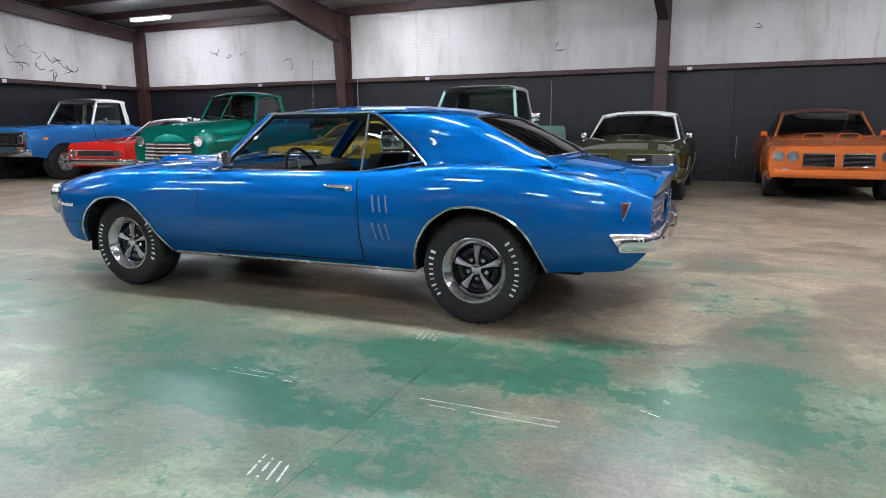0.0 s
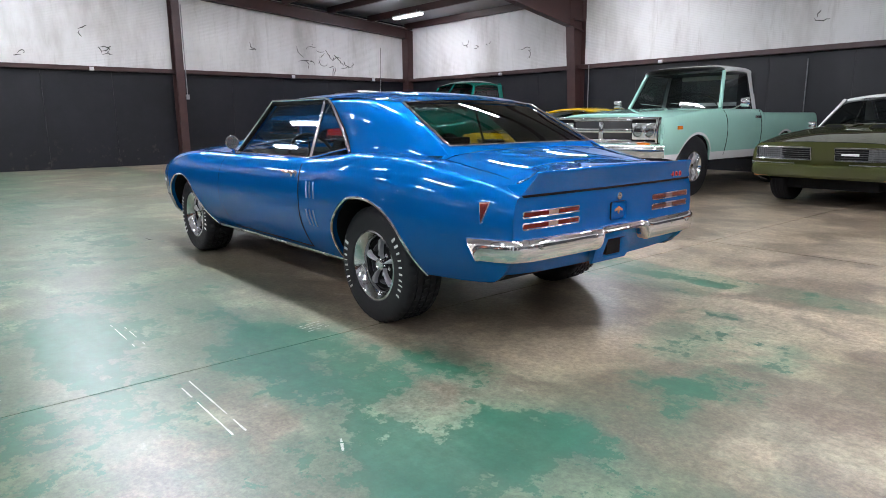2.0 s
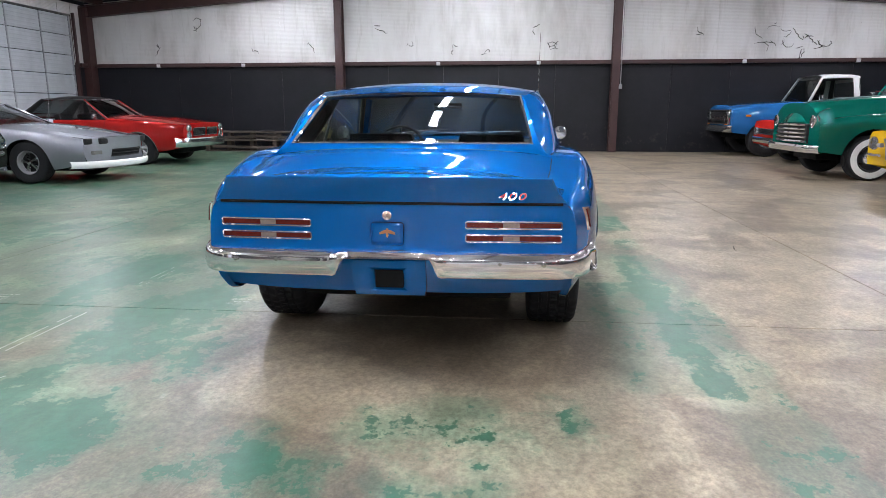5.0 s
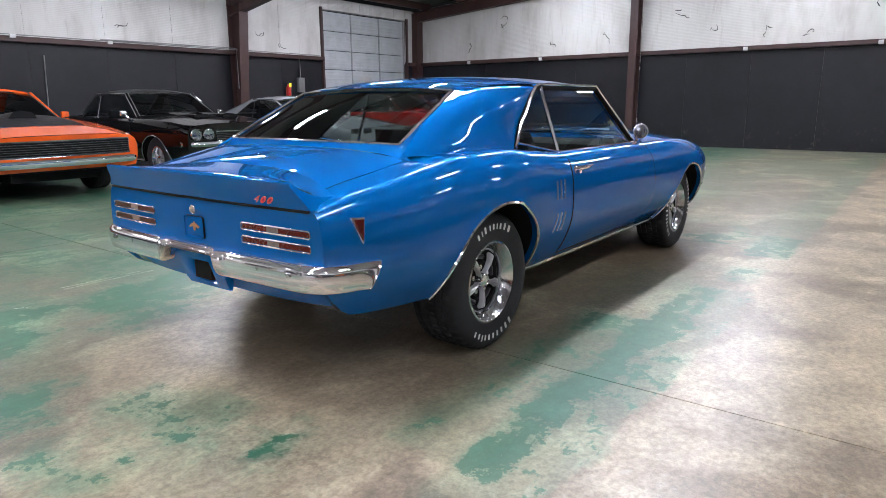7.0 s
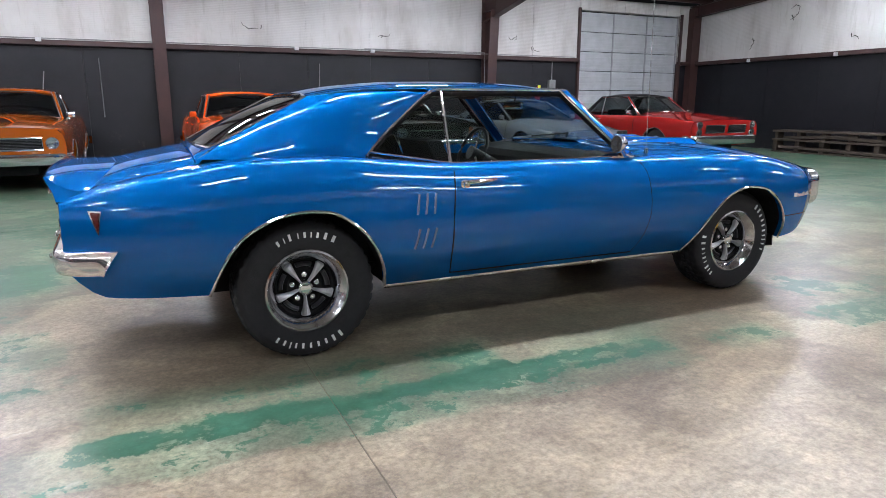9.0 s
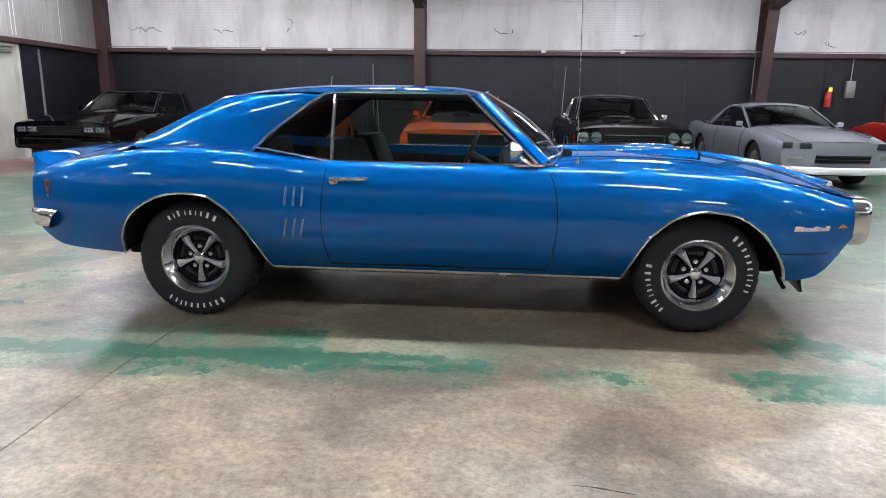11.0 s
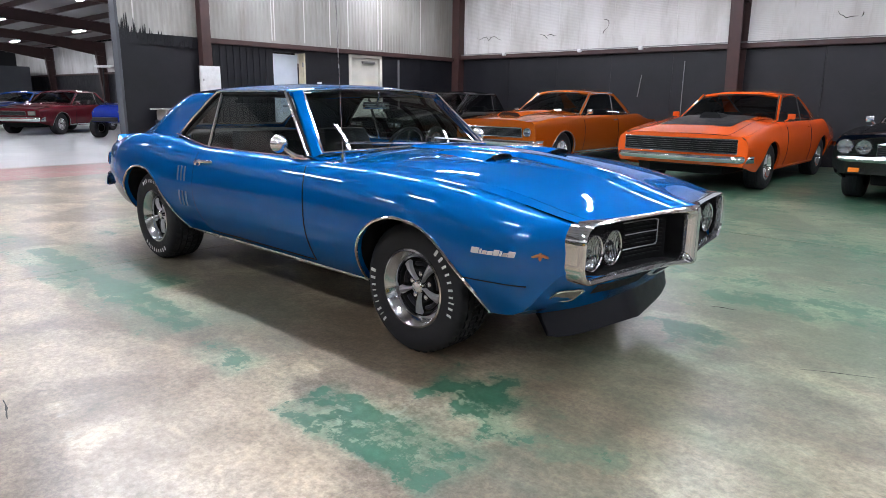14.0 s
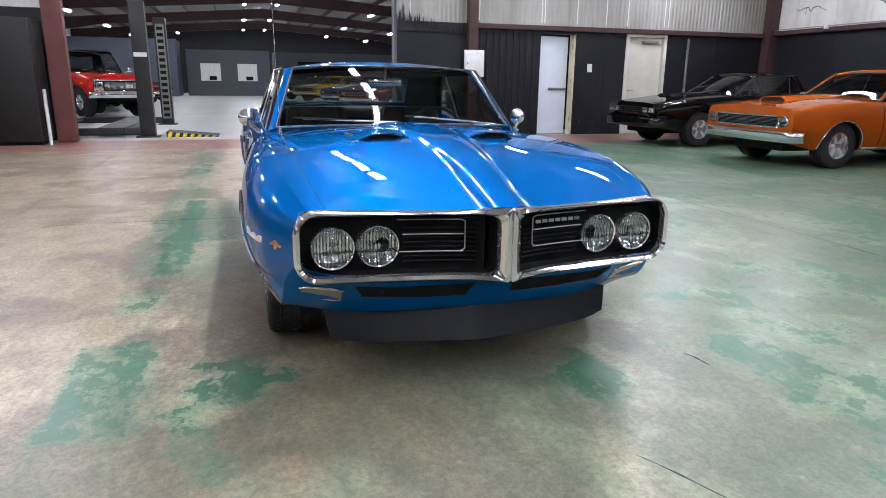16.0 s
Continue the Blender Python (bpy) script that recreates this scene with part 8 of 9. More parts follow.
    for x_at, s in ((n, 1), (t, -1)):
        bm = bmesh.new()
        rows = []
        for y in spaced(-1, 1, 16):
            x = x_at + s * (0.16 - 0.16 * abs(y) ** 5)
            rows.append([(x - s * 0.06, y * W, z1 - 0.003), (x, y * W, z1), (x + s * 0.02, y * W, lerp(z0, z1, 0.75)), (x + s * 0.012, y * W, lerp(z0, z1, 0.3)), (x - s * 0.005, y * W, z0), (x - s * 0.06, y * W, z0 + 0.004)])
        sheet(bm, rows)
        part("bumper", tidy(bm), BUMPER_GREY if not c["old"] else CHROME, root, "full-width chrome bumper")
    if not c["old"]:
        for s in (1, -1):
            part("turn_lamp", boxed(n + 0.06, n + 0.085, 0.70 * s - 0.10, 0.70 * s + 0.10, 0.755, 0.785, 0.006), AMBER, root, "amber turn lamp")
    bm = bmesh.new()
    box(bm, t + 0.1, n - 0.2, -0.45, 0.45, c["low"] - 0.08, c["low"] + 0.15, 0.02)
    tube(bm, [(c["wf"], -0.75, c["R"]), (c["wf"], 0.75, c["R"])], 0.05, 8)
    tube(bm, [(c["wr"], -0.75, c["R"]), (c["wr"], 0.75, c["R"])], 0.05, 8)
    lathe(bm, [(c["wf"] - 0.12, 0.02), (c["wf"] - 0.08, 0.14), (c["wf"] + 0.08, 0.14), (c["wf"] + 0.12, 0.02)], 14, "x", (0, 0.1, c["R"]))
    part("chassis", bm, UNDER, root, "black chassis and axles")
    return root


pickup("mint_pickup", facing(1.45, -5.08, 2.35, -1), MINT, "mint green lifted pickup with white roof and lower band", WHITE_PAINT, WHITE_PAINT, cross=True, pillar=MINT, wing=0.35,
              lamps2=((0.60, 0.935, 0.082), (0.78, 0.935, 0.082)), belt=1.24, hood_n=1.17, hood_c=1.27, roof=1.93, R=0.43, grille=(0.54, 0.82, 1.06), bumper=(0.58, 0.75), low=0.50, arch=0.48)
pickup("blue_pickup", facing(12.65, -5.75, 2.35, -1), TRUCK_BLUE, "mid blue lifted pickup with a white cab roof", WHITE_PAINT, None,
                    lamp=(0.74, 0.97, 0.10), belt=1.30, hood_n=1.23, hood_c=1.33, roof=1.97, R=0.43, grille=(0.62, 0.82, 1.06), bumper=(0.58, 0.74), low=0.50, arch=0.48)
pickup("green_pickup", facing(7.15, -5.30, 2.25, -1), GREEN, "deep green rounded vintage pickup with whitewall tyres", None, None, old=True, style="whitewall",
                     nose=2.15, R=0.36, rim=0.21, arch=0.43, low=0.38, belt=1.28, hood_n=1.24, hood_c=1.38, roof=1.97, roof_w=0.62, glass_w=0.74, W=0.98, wid_n=0.93, lamp=(0.73, 0.94, 0.10), grille=(0.60, 0.58, 0.90), bumper=(0.44, 0.56), wf=1.32)

# ---- things along the walls ----
WOOD = plain("weathered_wood", (0.16, 0.11, 0.075), 0.7, 0, 0.35, 6, 0.3)
BIN_GREY = plain("grey_bin_plastic", (0.36, 0.35, 0.33), 0.5, 0, 0.08)
CABINET_BLACK = plain("black_steel_cabinet", (0.004, 0.004, 0.0045), 0.5, 0, 0.2, 4)
LIFT_GREY = plain("dark_grey_lift_paint", (0.007, 0.007, 0.008), 0.5, 0, 0.2, 4)
HAZARD_YELLOW = plain("hazard_yellow_paint", (0.65, 0.48, 0.02), 0.5, 0, 0.2, 8)
TAPE_WHITE = plain("worn_white_floor_paint", (0.55, 0.54, 0.50), 0.6, 0, 0.25, 30)
EXT_RED = plain("extinguisher_red", (0.5, 0.02, 0.02), 0.3)
TAG_YELLOW = plain("yellow_tag", (0.75, 0.7, 0.05), 0.5)
SEAT_TAN = plain("tan_seat_vinyl", (0.48, 0.36, 0.22), 0.5, 0, 0.1)
STRAW = plain("dry_straw", (0.42, 0.33, 0.14), 0.8, 0, 0.3, 20)
BOARD = plain("beige_card", (0.5, 0.45, 0.32), 0.7)
# pale colour stands in for the light inside the office; nothing glows
WINDOW_GLOW = plain("lit_office_wall", (0.72, 0.72, 0.70), 0.6)

# sectional door in the left wall
door_1 = empty("door_1", pose(11.05, YL + 0.08, 0), "white sectional overhead door, closed", kind="structure")
for k in range(7):
    z0, z1 = k * 0.525, (k + 1) * 0.525 - 0.016
    panel = part("door_panel", boxed(-1.79, 1.79, -0.02, 0.03, z0, z1, 0.006), ROLL_WHITE, door_1)
    for j in range(5):
        zr = z0 + 0.05 + 0.095 * j
        part("panel_rib", boxed(-1.78, 1.78, -0.030, -0.018, zr, zr + 0.035, 0.006), ROLL_WHITE, panel)
    for xr in (-1.75, -0.6, 0.6, 1.75):
        part("door_stile", boxed(xr - 0.022, xr + 0.022, -0.045, -0.019, z0 + 0.002, z1 - 0.002, 0.004), ROLL_GREY, panel)
for s in (-1, 1):
    part("door_track", boxed(1.83 * s - 0.035, 1.83 * s + 0.035, -0.15, -0.05, 0, 3.75, 0.006), MAROON, door_1, smooth=False)

# conduit and clips under the girts
conduits = empty("conduits", pose(0, 0, 0), "thin steel conduit along the walls", kind="structure")
part("conduit", tubed([(x, YL - 0.17, RAIL + 0.07) for x in spaced(-9.0, 9.0, 8)], 0.012, 6), ZINC, conduits)
part("conduit", tubed([(5.95, YR + 0.17, RAIL + 0.02), (5.95, YR + 0.17, 1.2)], 0.012, 6), ZINC, conduits)
part("conduit", tubed([(6.02, YL - 0.52, 1.5), (6.02, YL - 0.52, RAIL + 0.07), (3.0, YL - 0.17, RAIL + 0.09)], 0.012, 6), ZINC, conduits)
part("conduit", tubed([(XF - 0.32, -3.35, 1.75), (XF - 0.32, -3.35, 4.0)], 0.012, 6), ZINC, conduits)
part("conduit_box", boxed(XF - 0.36, XF - 0.30, -3.39, -3.31, 1.66, 1.78, 0.008), ZINC, conduits)
for y in (-9.3, -6.5, -1.2, 1.5, 7.0, 9.5):
    part("wall_clip", boxed(XF - 0.16, XF - 0.10, y - 0.05, y + 0.05, RAIL - 0.06, RAIL + 0.03, 0.008), LAMP_WHITE, conduits)
for x in (-7.5, -5.2, -3.6, 1.4, 3.2):
    part("wall_clip", boxed(x - 0.05, x + 0.05, YL - 0.19, YL - 0.13, RAIL + 0.01, RAIL + 0.08, 0.008), LAMP_WHITE, conduits)
for x in (-2.0, 4.0, 9.0):
    part("wall_clip", boxed(x - 0.05, x + 0.05, YR + 0.13, YR + 0.19, RAIL - 0.06, RAIL + 0.01, 0.008), LAMP_WHITE, conduits)


ROD_GREY = plain("grey_strip", (0.16, 0.16, 0.165), 0.5)


def rod(x, y, z0, z1, lean, label):
    ob = part("wall_rod", tubed([(0, 0, 0), (lean, 0, z1 - z0)], 0.011, 6), ROD_GREY, matrix=pose(x, y, z0))
    return tagged(ob, label, "rod")


rod(1.90, YL - 0.03, 0.95, 2.1, 0.05, "thin pale strip fixed on the black wall")
rod(-3.66, YL - 0.03, 1.33, 1.82, 0.07, "thin pale strip fixed on the black wall")
rod(-2.60, YL - 0.03, 0.92, 2.1, 0.0, "thin grey strip fixed on the black wall")
rod(0.95, YR + 0.03, 1.0, 2.2, 0.0, "thin grey strip fixed on the black wall")
rod(-3.0, YR + 0.03, 0.5, 0.95, 0.0, "thin pale strip fixed on the black wall")
rod(10.2, YR + 0.03, 0.9, 2.2, 0.0, "thin grey strip fixed on the black wall")

# fire extinguisher and switch box on the left wall
ext = empty("fire_extinguisher", pose(7.88, YL - 0.10, 1.25), "red fire extinguisher with a yellow tag on the wall", "fire extinguisher")
part("cylinder", lathed([(0, 0.001), (0, 0.06), (0.02, 0.068), (0.30, 0.068), (0.36, 0.04), (0.39, 0.02), (0.40, 0.001)], 20, "z"), EXT_RED, ext)
part("valve", boxed(-0.05, 0.05, -0.015, 0.015, 0.40, 0.45, 0.006), BLACK, ext)
part("tag", boxed(-0.04, 0.04, -0.08, -0.072, 0.33, 0.43), TAG_YELLOW, ext)
part("hose", tubed([(0.05, 0, 0.42), (0.09, 0, 0.36), (0.085, 0, 0.12)], 0.010, 6), BLACK, ext)
box_ob = empty("switch_box", pose(8.35, YL - 0.06, 1.45), "grey electrical switch box on the wall", "switch box")
part("case", boxed(-0.10, 0.10, -0.05, 0.05, 0, 0.38, 0.01), ZINC, box_ob)
part("lever", boxed(0.10, 0.125, -0.03, 0.0, 0.15, 0.27, 0.005), BLACK, box_ob)
part("pipe", tubed([(0, 0, 0.38), (0, 0, 0.95)], 0.012, 6), ZINC, box_ob)


OLD_WOOD = plain("old_brown_timber", (0.050, 0.036, 0.026), 0.75, 0, 0.35, 5, 0.3)


def pallet(m, label):
    root = empty("wooden_pallet", m, label, "pallet", "pallets by the front wall")
    for z in (0.0, 0.125):
        for k in range(6 if z else 3):
            x = lerp(-0.55, 0.55, k / (5 if z else 2))
            part("board", boxed(x - 0.045, x + 0.045, -0.6, 0.6, z, z + 0.02, 0.003), WOOD, root, smooth=False)
    for y in (-0.55, 0, 0.55):
        part("runner", boxed(-0.6, 0.6, y - 0.02, y + 0.02, 0.02, 0.125, 0.003), WOOD, root, smooth=False)
    return root


# a long low bench of old timber by the front wall
bench = empty("timber_rack", pose(12.95, 6.3, 0), "low weathered timber rack with loose boards", "timber rack")
for y in (-1.62, -0.95, -0.3, 0.35, 1.0, 1.62):
    part("block", boxed(-0.22, 0.02, y - 0.06, y + 0.06, 0.02, 0.28, 0.008), OLD_WOOD, bench)
    part("upper_block", boxed(-0.18, 0.02, y - 0.05, y + 0.05, 0.32, 0.50, 0.008), OLD_WOOD, bench)
for z0, z1 in ((0.0, 0.035), (0.28, 0.33), (0.50, 0.55)):
    part("deck_board", boxed(-0.27, 0.26, -1.68, 1.68, z0, z1, 0.006), OLD_WOOD, bench)
for k, (y0, y1, z0, z1, x) in enumerate(((-1.5, 0.4, 0.35, 0.43, -0.21), (-0.5, 1.4, 0.45, 0.36, -0.20), (-1.2, 1.5, 0.08, 0.14, -0.23))):
    bm = bmesh.new()
    box(bm, x - 0.02, x + 0.06, y0, y1, -0.035, 0.035, 0.006)
    for v in bm.verts:
        v.co.z += lerp(z0, z1, (v.co.y - y0) / (y1 - y0))
    part("loose_board", bm, OLD_WOOD, bench, smooth=False)
sheaf = empty("dry_plant", pose(12.95, 4.58, 0.0), "bunch of dry straw coloured stems in a wooden box", "dry plant")
part("box", boxed(-0.11, 0.11, -0.11, 0.11, 0, 0.36, 0.01), OLD_WOOD, sheaf)
rng = random.Random(4)
bm = bmesh.new()
for k in range(46):
    a, tilt = rng.uniform(0, math.tau), rng.uniform(0.05, 0.75)
    ln = rng.uniform(0.18, 0.42)
    base = Vector((rng.uniform(-0.08, 0.08), rng.uniform(-0.08, 0.08), 0.34))
    tip = base + Vector((math.cos(a) * tilt, math.sin(a) * tilt, 1)).normalized() * ln
    side = Vector((-math.sin(a), math.cos(a), 0)) * 0.026
    mid = base.lerp(tip, 0.6) + Vector((0, 0, 0.02))
    q = [base - side * 0.3, mid - side, tip, mid + side, base + side * 0.3]
    bm.faces.new([bm.verts.new(v) for v in q])
part("stem", bm, STRAW, sheaf, "dry stems and leaves", smooth=False)

# ---- rear partition ----
part("partition_edge", boxed(XB - 0.22, XB + 0.03, 2.19, 2.24, 0, 4.5, 0.006), HALL_GREY, wall_rear, smooth=False, matrix=wall_rear.matrix_basis.inverted())
# black paint brushed up over the ribbed sheet beside the post
brush = empty("brushed_paint_panel", pose(XB + 0.004, 2.24, 0), "ribbed sheet with ragged black paint edge", kind="structure")
rng = random.Random(7)
part("painted_sheet", boxed(0.0, 0.010, 0.0, 1.57, 0.0, 2.16), BLACK_WALL, brush, smooth=False)
y = 0.0
while y < 1.54:
    w = rng.uniform(0.012, 0.035)
    z = lerp(2.62, 2.22, min(1.0, y / 0.9)) + rng.uniform(-0.14, 0.16)
    bm = bmesh.new()
    polygon_prism(bm, [(y, 2.14), (y + w, 2.14), (y + w * 0.9, z - 0.07), (y + w * 0.55, z), (y + w * 0.1, z - 0.10)], "x", 0.0, 0.010)
    part("paint_stroke", bm, BLACK_WALL, brush, smooth=False)
    y += w * 0.96
post = part("partition_post", boxed(-0.09, 0.09, -0.10, 0.10, 0, 4.3, 0.008), MAROON, smooth=False, matrix=pose(XB + 0.10, 3.86, 0))
tagged(post, "dark maroon steel post in the partition", kind="structure")
part("partition_girt", boxed(XB + 0.004, XB + 0.10, 3.97, YL - 0.2, RAIL - 0.10, RAIL - 0.0, 0.006), MAROON, rails, smooth=False)
panel_box = empty("breaker_panel", pose(XB + 0.22, 3.88, 1.26), "pale grey breaker panel on the post", "breaker panel")
part("case", boxed(-0.05, 0.0, -0.22, 0.22, 0, 0.55, 0.01), LAMP_WHITE, panel_box)
part("door", boxed(0.0, 0.012, -0.20, 0.20, 0.02, 0.53, 0.006), LAMP_WHITE, panel_box)
part("latch", boxed(0.012, 0.02, -0.17, -0.15, 0.25, 0.30, 0.003), ZINC, panel_box)
# vertical ribs on the black panels between post and doors
ribs = empty("ribbed_sheet", pose(XB + 0.002, 0, 0), "black vertically ribbed metal sheet", kind="structure")
for k in range(9):
    part("rib", boxed(0.0, 0.022, 4.06 + 0.155 * k, 4.11 + 0.155 * k, 0, RAIL - 0.10, 0.008), BLACK_WALL, ribs, smooth=False)
# pale door standing open in its frame
door_2 = empty("door_2", pose(XB, 5.50, 0), "pale blue steel door standing ajar", kind="structure")
part("leaf", boxed(-0.05, 0.0, 0.0, 0.74, 0.02, 2.16, 0.006), PALE_BLUE, door_2, matrix=pose(-0.06, 0.02, 0, 0, 0, 8))
for z in (0.3, 1.15, 1.9):
    part("hinge", boxed(-0.02, 0.02, 0.78, 0.80, z, z + 0.1, 0.004), ZINC, door_2)
part("push_bar", boxed(0.0, 0.05, 0.25, 0.70, 1.0, 1.05, 0.01), ZINC, door_2, matrix=pose(-0.06, 0.02, 0, 0, 0, 8))
for y in (0.80, 0.86):
    part("jamb", boxed(-0.18, 0.02, y, y + 0.05, 0, 2.2, 0.006), BOARD if y < 0.83 else BLACK_WALL, door_2, smooth=False)
# black sheet added behind the gap in place of an unlit room
part("unlit_room_backing", boxed(-1.5, -1.45, -0.6, 1.6, 0, 2.6), UNDER, door_2, smooth=False)
door_3 = empty("door_3", pose(XB, 7.64, 0), "cream steel door in a cream frame, closed", kind="structure")
part("leaf", boxed(-0.10, -0.05, 0.09, 0.99, 0.02, 2.18, 0.006), CREAM, door_3)
for a, b in ((0, 0.08), (1.0, 1.08)):
    part("jamb", boxed(-0.19, 0.025, a, b, 0, 2.26, 0.006), CREAM, door_3)
part("head", boxed(-0.19, 0.025, 0.08, 1.0, 2.19, 2.26, 0.006), CREAM, door_3)
part("closer", boxed(-0.05, 0.02, 0.45, 0.85, 2.06, 2.12, 0.01), ZINC, door_3)
part("lever", tubed([(-0.05, 0.16, 1.0), (0.0, 0.16, 1.0), (0.0, 0.27, 1.0)], 0.010, 6), ZINC, door_3)
sw = part("light_switch", boxed(0, 0.012, -0.06, 0.06, -0.09, 0.09, 0.004), LAMP_WHITE, matrix=pose(XB, 6.74, 1.49))
tagged(sw, "white light switch plate on the black wall", "light switch")

# litter bin with a lidded shelf
bin_ob = empty("litter_bin", pose(-8.95, 2.95, 0), "grey tapered litter bin with a dark bag and flat lid", "litter bin")
bm = bmesh.new()
rows = []
for z, w in ((0, 0.18), (0.02, 0.185), (0.70, 0.225), (0.72, 0.235), (0.735, 0.23)):
    rows.append([(sx * w, sy * w, z) for sx, sy in ((1, 0.85), (0.85, 1), (-0.85, 1), (-1, 0.85), (-1, -0.85), (-0.85, -1), (0.85, -1), (1, -0.85))])
sheet(bm, rows, wrap=True)
cap(bm, rows[0])
part("tub", tidy(bm), BIN_GREY, bin_ob)
part("bag", boxed(-0.235, 0.235, -0.235, 0.235, 0.70, 0.76, 0.02), BLACK, bin_ob, "crumpled dark bag edge")
part("hood", boxed(-0.20, 0.20, -0.21, 0.21, 0.76, 0.94, 0.03), BIN_GREY, bin_ob)
part("flap", boxed(0.20, 0.206, -0.16, 0.16, 0.79, 0.91, 0.002), BOARD, bin_ob, "beige flap")
part("lid", boxed(-0.26, 0.28, -0.30, 0.30, 0.955, 0.98, 0.008), BIN_GREY, bin_ob)
part("lid_post", boxed(-0.2, 0.2, -0.19, 0.19, 0.94, 0.956), BIN_GREY, bin_ob)

# black steel cabinet by the open side
cab = empty("steel_cabinet", pose(-8.85, -5.20, 0), "tall black steel cabinet with double doors", "cabinet")
part("body", boxed(-0.40, 0.36, -0.95, 0.95, 0.06, 2.12, 0.01), CABINET_BLACK, cab)
for s in (-1, 1):
    d = part("door", boxed(0.36, 0.385, 0.475 * s - 0.465, 0.475 * s + 0.465, 0.09, 2.09, 0.006), CABINET_BLACK, cab)
    part("handle", boxed(0.385, 0.42, 0.06 * s - 0.015, 0.06 * s + 0.015, 0.98, 1.12, 0.006), ZINC, d)
part("plinth", boxed(-0.38, 0.33, -0.92, 0.92, 0.0, 0.06), UNDER, cab)
post2 = part("opening_post", boxed(-0.10, 0.10, -0.16, 0.16, 0, 4.2, 0.008), plain("worn_red_primer", (0.11, 0.03, 0.026), 0.5, 0, 0.35, 3), smooth=False, matrix=pose(-9.2, -4.02, 0))
tagged(post2, "worn dark red steel post by the hall opening", kind="structure")
pipe = part("pale_pipe", tubed([(0, 0, 0), (0, 0, 0.95)], 0.03, 8), LAMP_WHITE, matrix=pose(-8.62, -4.17, 0))
tagged(pipe, "short pale plastic pipe leaning by the post", "pipe")

# ---- hall ----
RACK_GREY = plain("pale_rack_steel", (0.16, 0.16, 0.14), 0.5, 0.3, 0.2, 8)
lift = empty("car_lift", pose(-11.6, -2.75, 0), "dark grey four-post car lift with striped ramps", "car lift")
for x, y in ((1.55, 0.0), (-2.3, 0.0), (1.55, -3.0), (-2.3, -3.0)):
    p = part("post", boxed(x - 0.11, x + 0.11, y - 0.14, y + 0.14, 0.02, 2.60, 0.012), LIFT_GREY, lift)
    part("foot", boxed(x - 0.22, x + 0.22, y - 0.22, y + 0.22, 0, 0.02, 0.004), LIFT_GREY, p)
    if x < 0:
        part("rack", boxed(x + 0.111, x + 0.120, y - 0.10, y + 0.10, 0.15, 2.45), RACK_GREY, p, "pale latch rack")
        for k in range(15):
            part("slot", boxed(x + 0.121, x + 0.124, y - 0.07, y + 0.07, 0.20 + 0.15 * k, 0.28 + 0.15 * k), UNDER, p, smooth=False)
    else:
        part("label", boxed(x + 0.111, x + 0.114, y - 0.12, y + 0.12, 1.56, 1.64), LAMP_WHITE, p, "pale strip", smooth=False)
for y in (-0.65, -2.2):
    part("runway", boxed(-2.5, 1.75, y - 0.25, y + 0.25, 0.10, 0.20, 0.012), LIFT_GREY, lift)
for x in (1.55, -2.3):
    part("cross_beam", boxed(x - 0.09, x + 0.09, -3.0, 0.0, 0.04, 0.18, 0.012), LIFT_GREY, lift)
ramp_ob = empty("drive_ramp", pose(-10.0, -2.05, 0), "low black drive-on ramp with a hazard striped edge", "ramp")
bm = bmesh.new()
polygon_prism(bm, [(-0.35, 0.0), (0.65, 0.0), (0.65, 0.015), (-0.35, 0.11)], "x", -0.55, 0.15)
part("slope", bm, LIFT_GREY, ramp_ob, smooth=False)
for k in range(7):
    bm = bmesh.new()
    a = -0.33 + 0.14 * k
    zt = lerp(0.11, 0.015, (a + 0.35) / 1.0)
    polygon_prism(bm, [(a, 0.004), (a + 0.07, 0.004), (a + 0.10, zt * 0.9), (a + 0.03, zt * 0.95)], "x", 0.15, 0.155)
    part("hazard_stripe", bm, HAZARD_YELLOW, ramp_ob, smooth=False)

# parked vehicles in the hall
HALL = "vehicles in the hall"
pickup("red_off_roader", pose(-18.2, -5.35, 0, 0, 0, 38), RED, "bright red lifted off-roader with a black top", BLACK_TOP, None, R=0.46, arch=0.52, low=0.55, belt=1.28, hood_n=1.22, hood_c=1.30, roof=1.95, nose=1.9, tail=-2.0, wf=1.25, wr=-1.25)["group"] = HALL
coupe("white_red_coupe", pose(-22.6, -6.3, 0, 0, 0, 38), WHITE_PAINT, "white coupe with a red stripe", group=HALL, stripe=(RED, ((-0.4, 0.4),), 0.0, 0.9))
coupe("red_hall_coupe", pose(-26.2, -6.4, 0, 0, 0, 38), RED, "bright red coupe parked in the hall", group=HALL)
coupe("red_hall_coupe", pose(-29.8, -6.4, 0, 0, 0, 38), RED, "bright red coupe parked in the hall", group=HALL)
coupe("dark_hall_coupe", pose(-33.6, -6.4, 0, 0, 0, 38), AUTO_BLACK, "black coupe parked in the hall", group=HALL)
coupe("gold_coupe", pose(-31.3, 4.0, 0, 0, 0, -52), GOLD, "ochre gold coupe with a white nose band", group=HALL, bumper_mat=CHROME, stripe=(WHITE_PAINT, ((-0.5, 0.5),), 0.55, 0.97))
coupe("black_hall_coupe", pose(-34.8, 3.4, 0, 0, 0, -52), AUTO_BLACK, "black coupe parked in the hall", group=HALL)
coupe("blue_hall_coupe", pose(-24.2, 4.6, 0, 0, 0, -52), car_paint("hall_blue_paint", (0.01, 0.08, 0.36), 0.15), "blue coupe with white hood stripes", group=HALL, stripe=(WHITE_PAINT, ((-0.3, 0.3),), 0.0, 0.97))
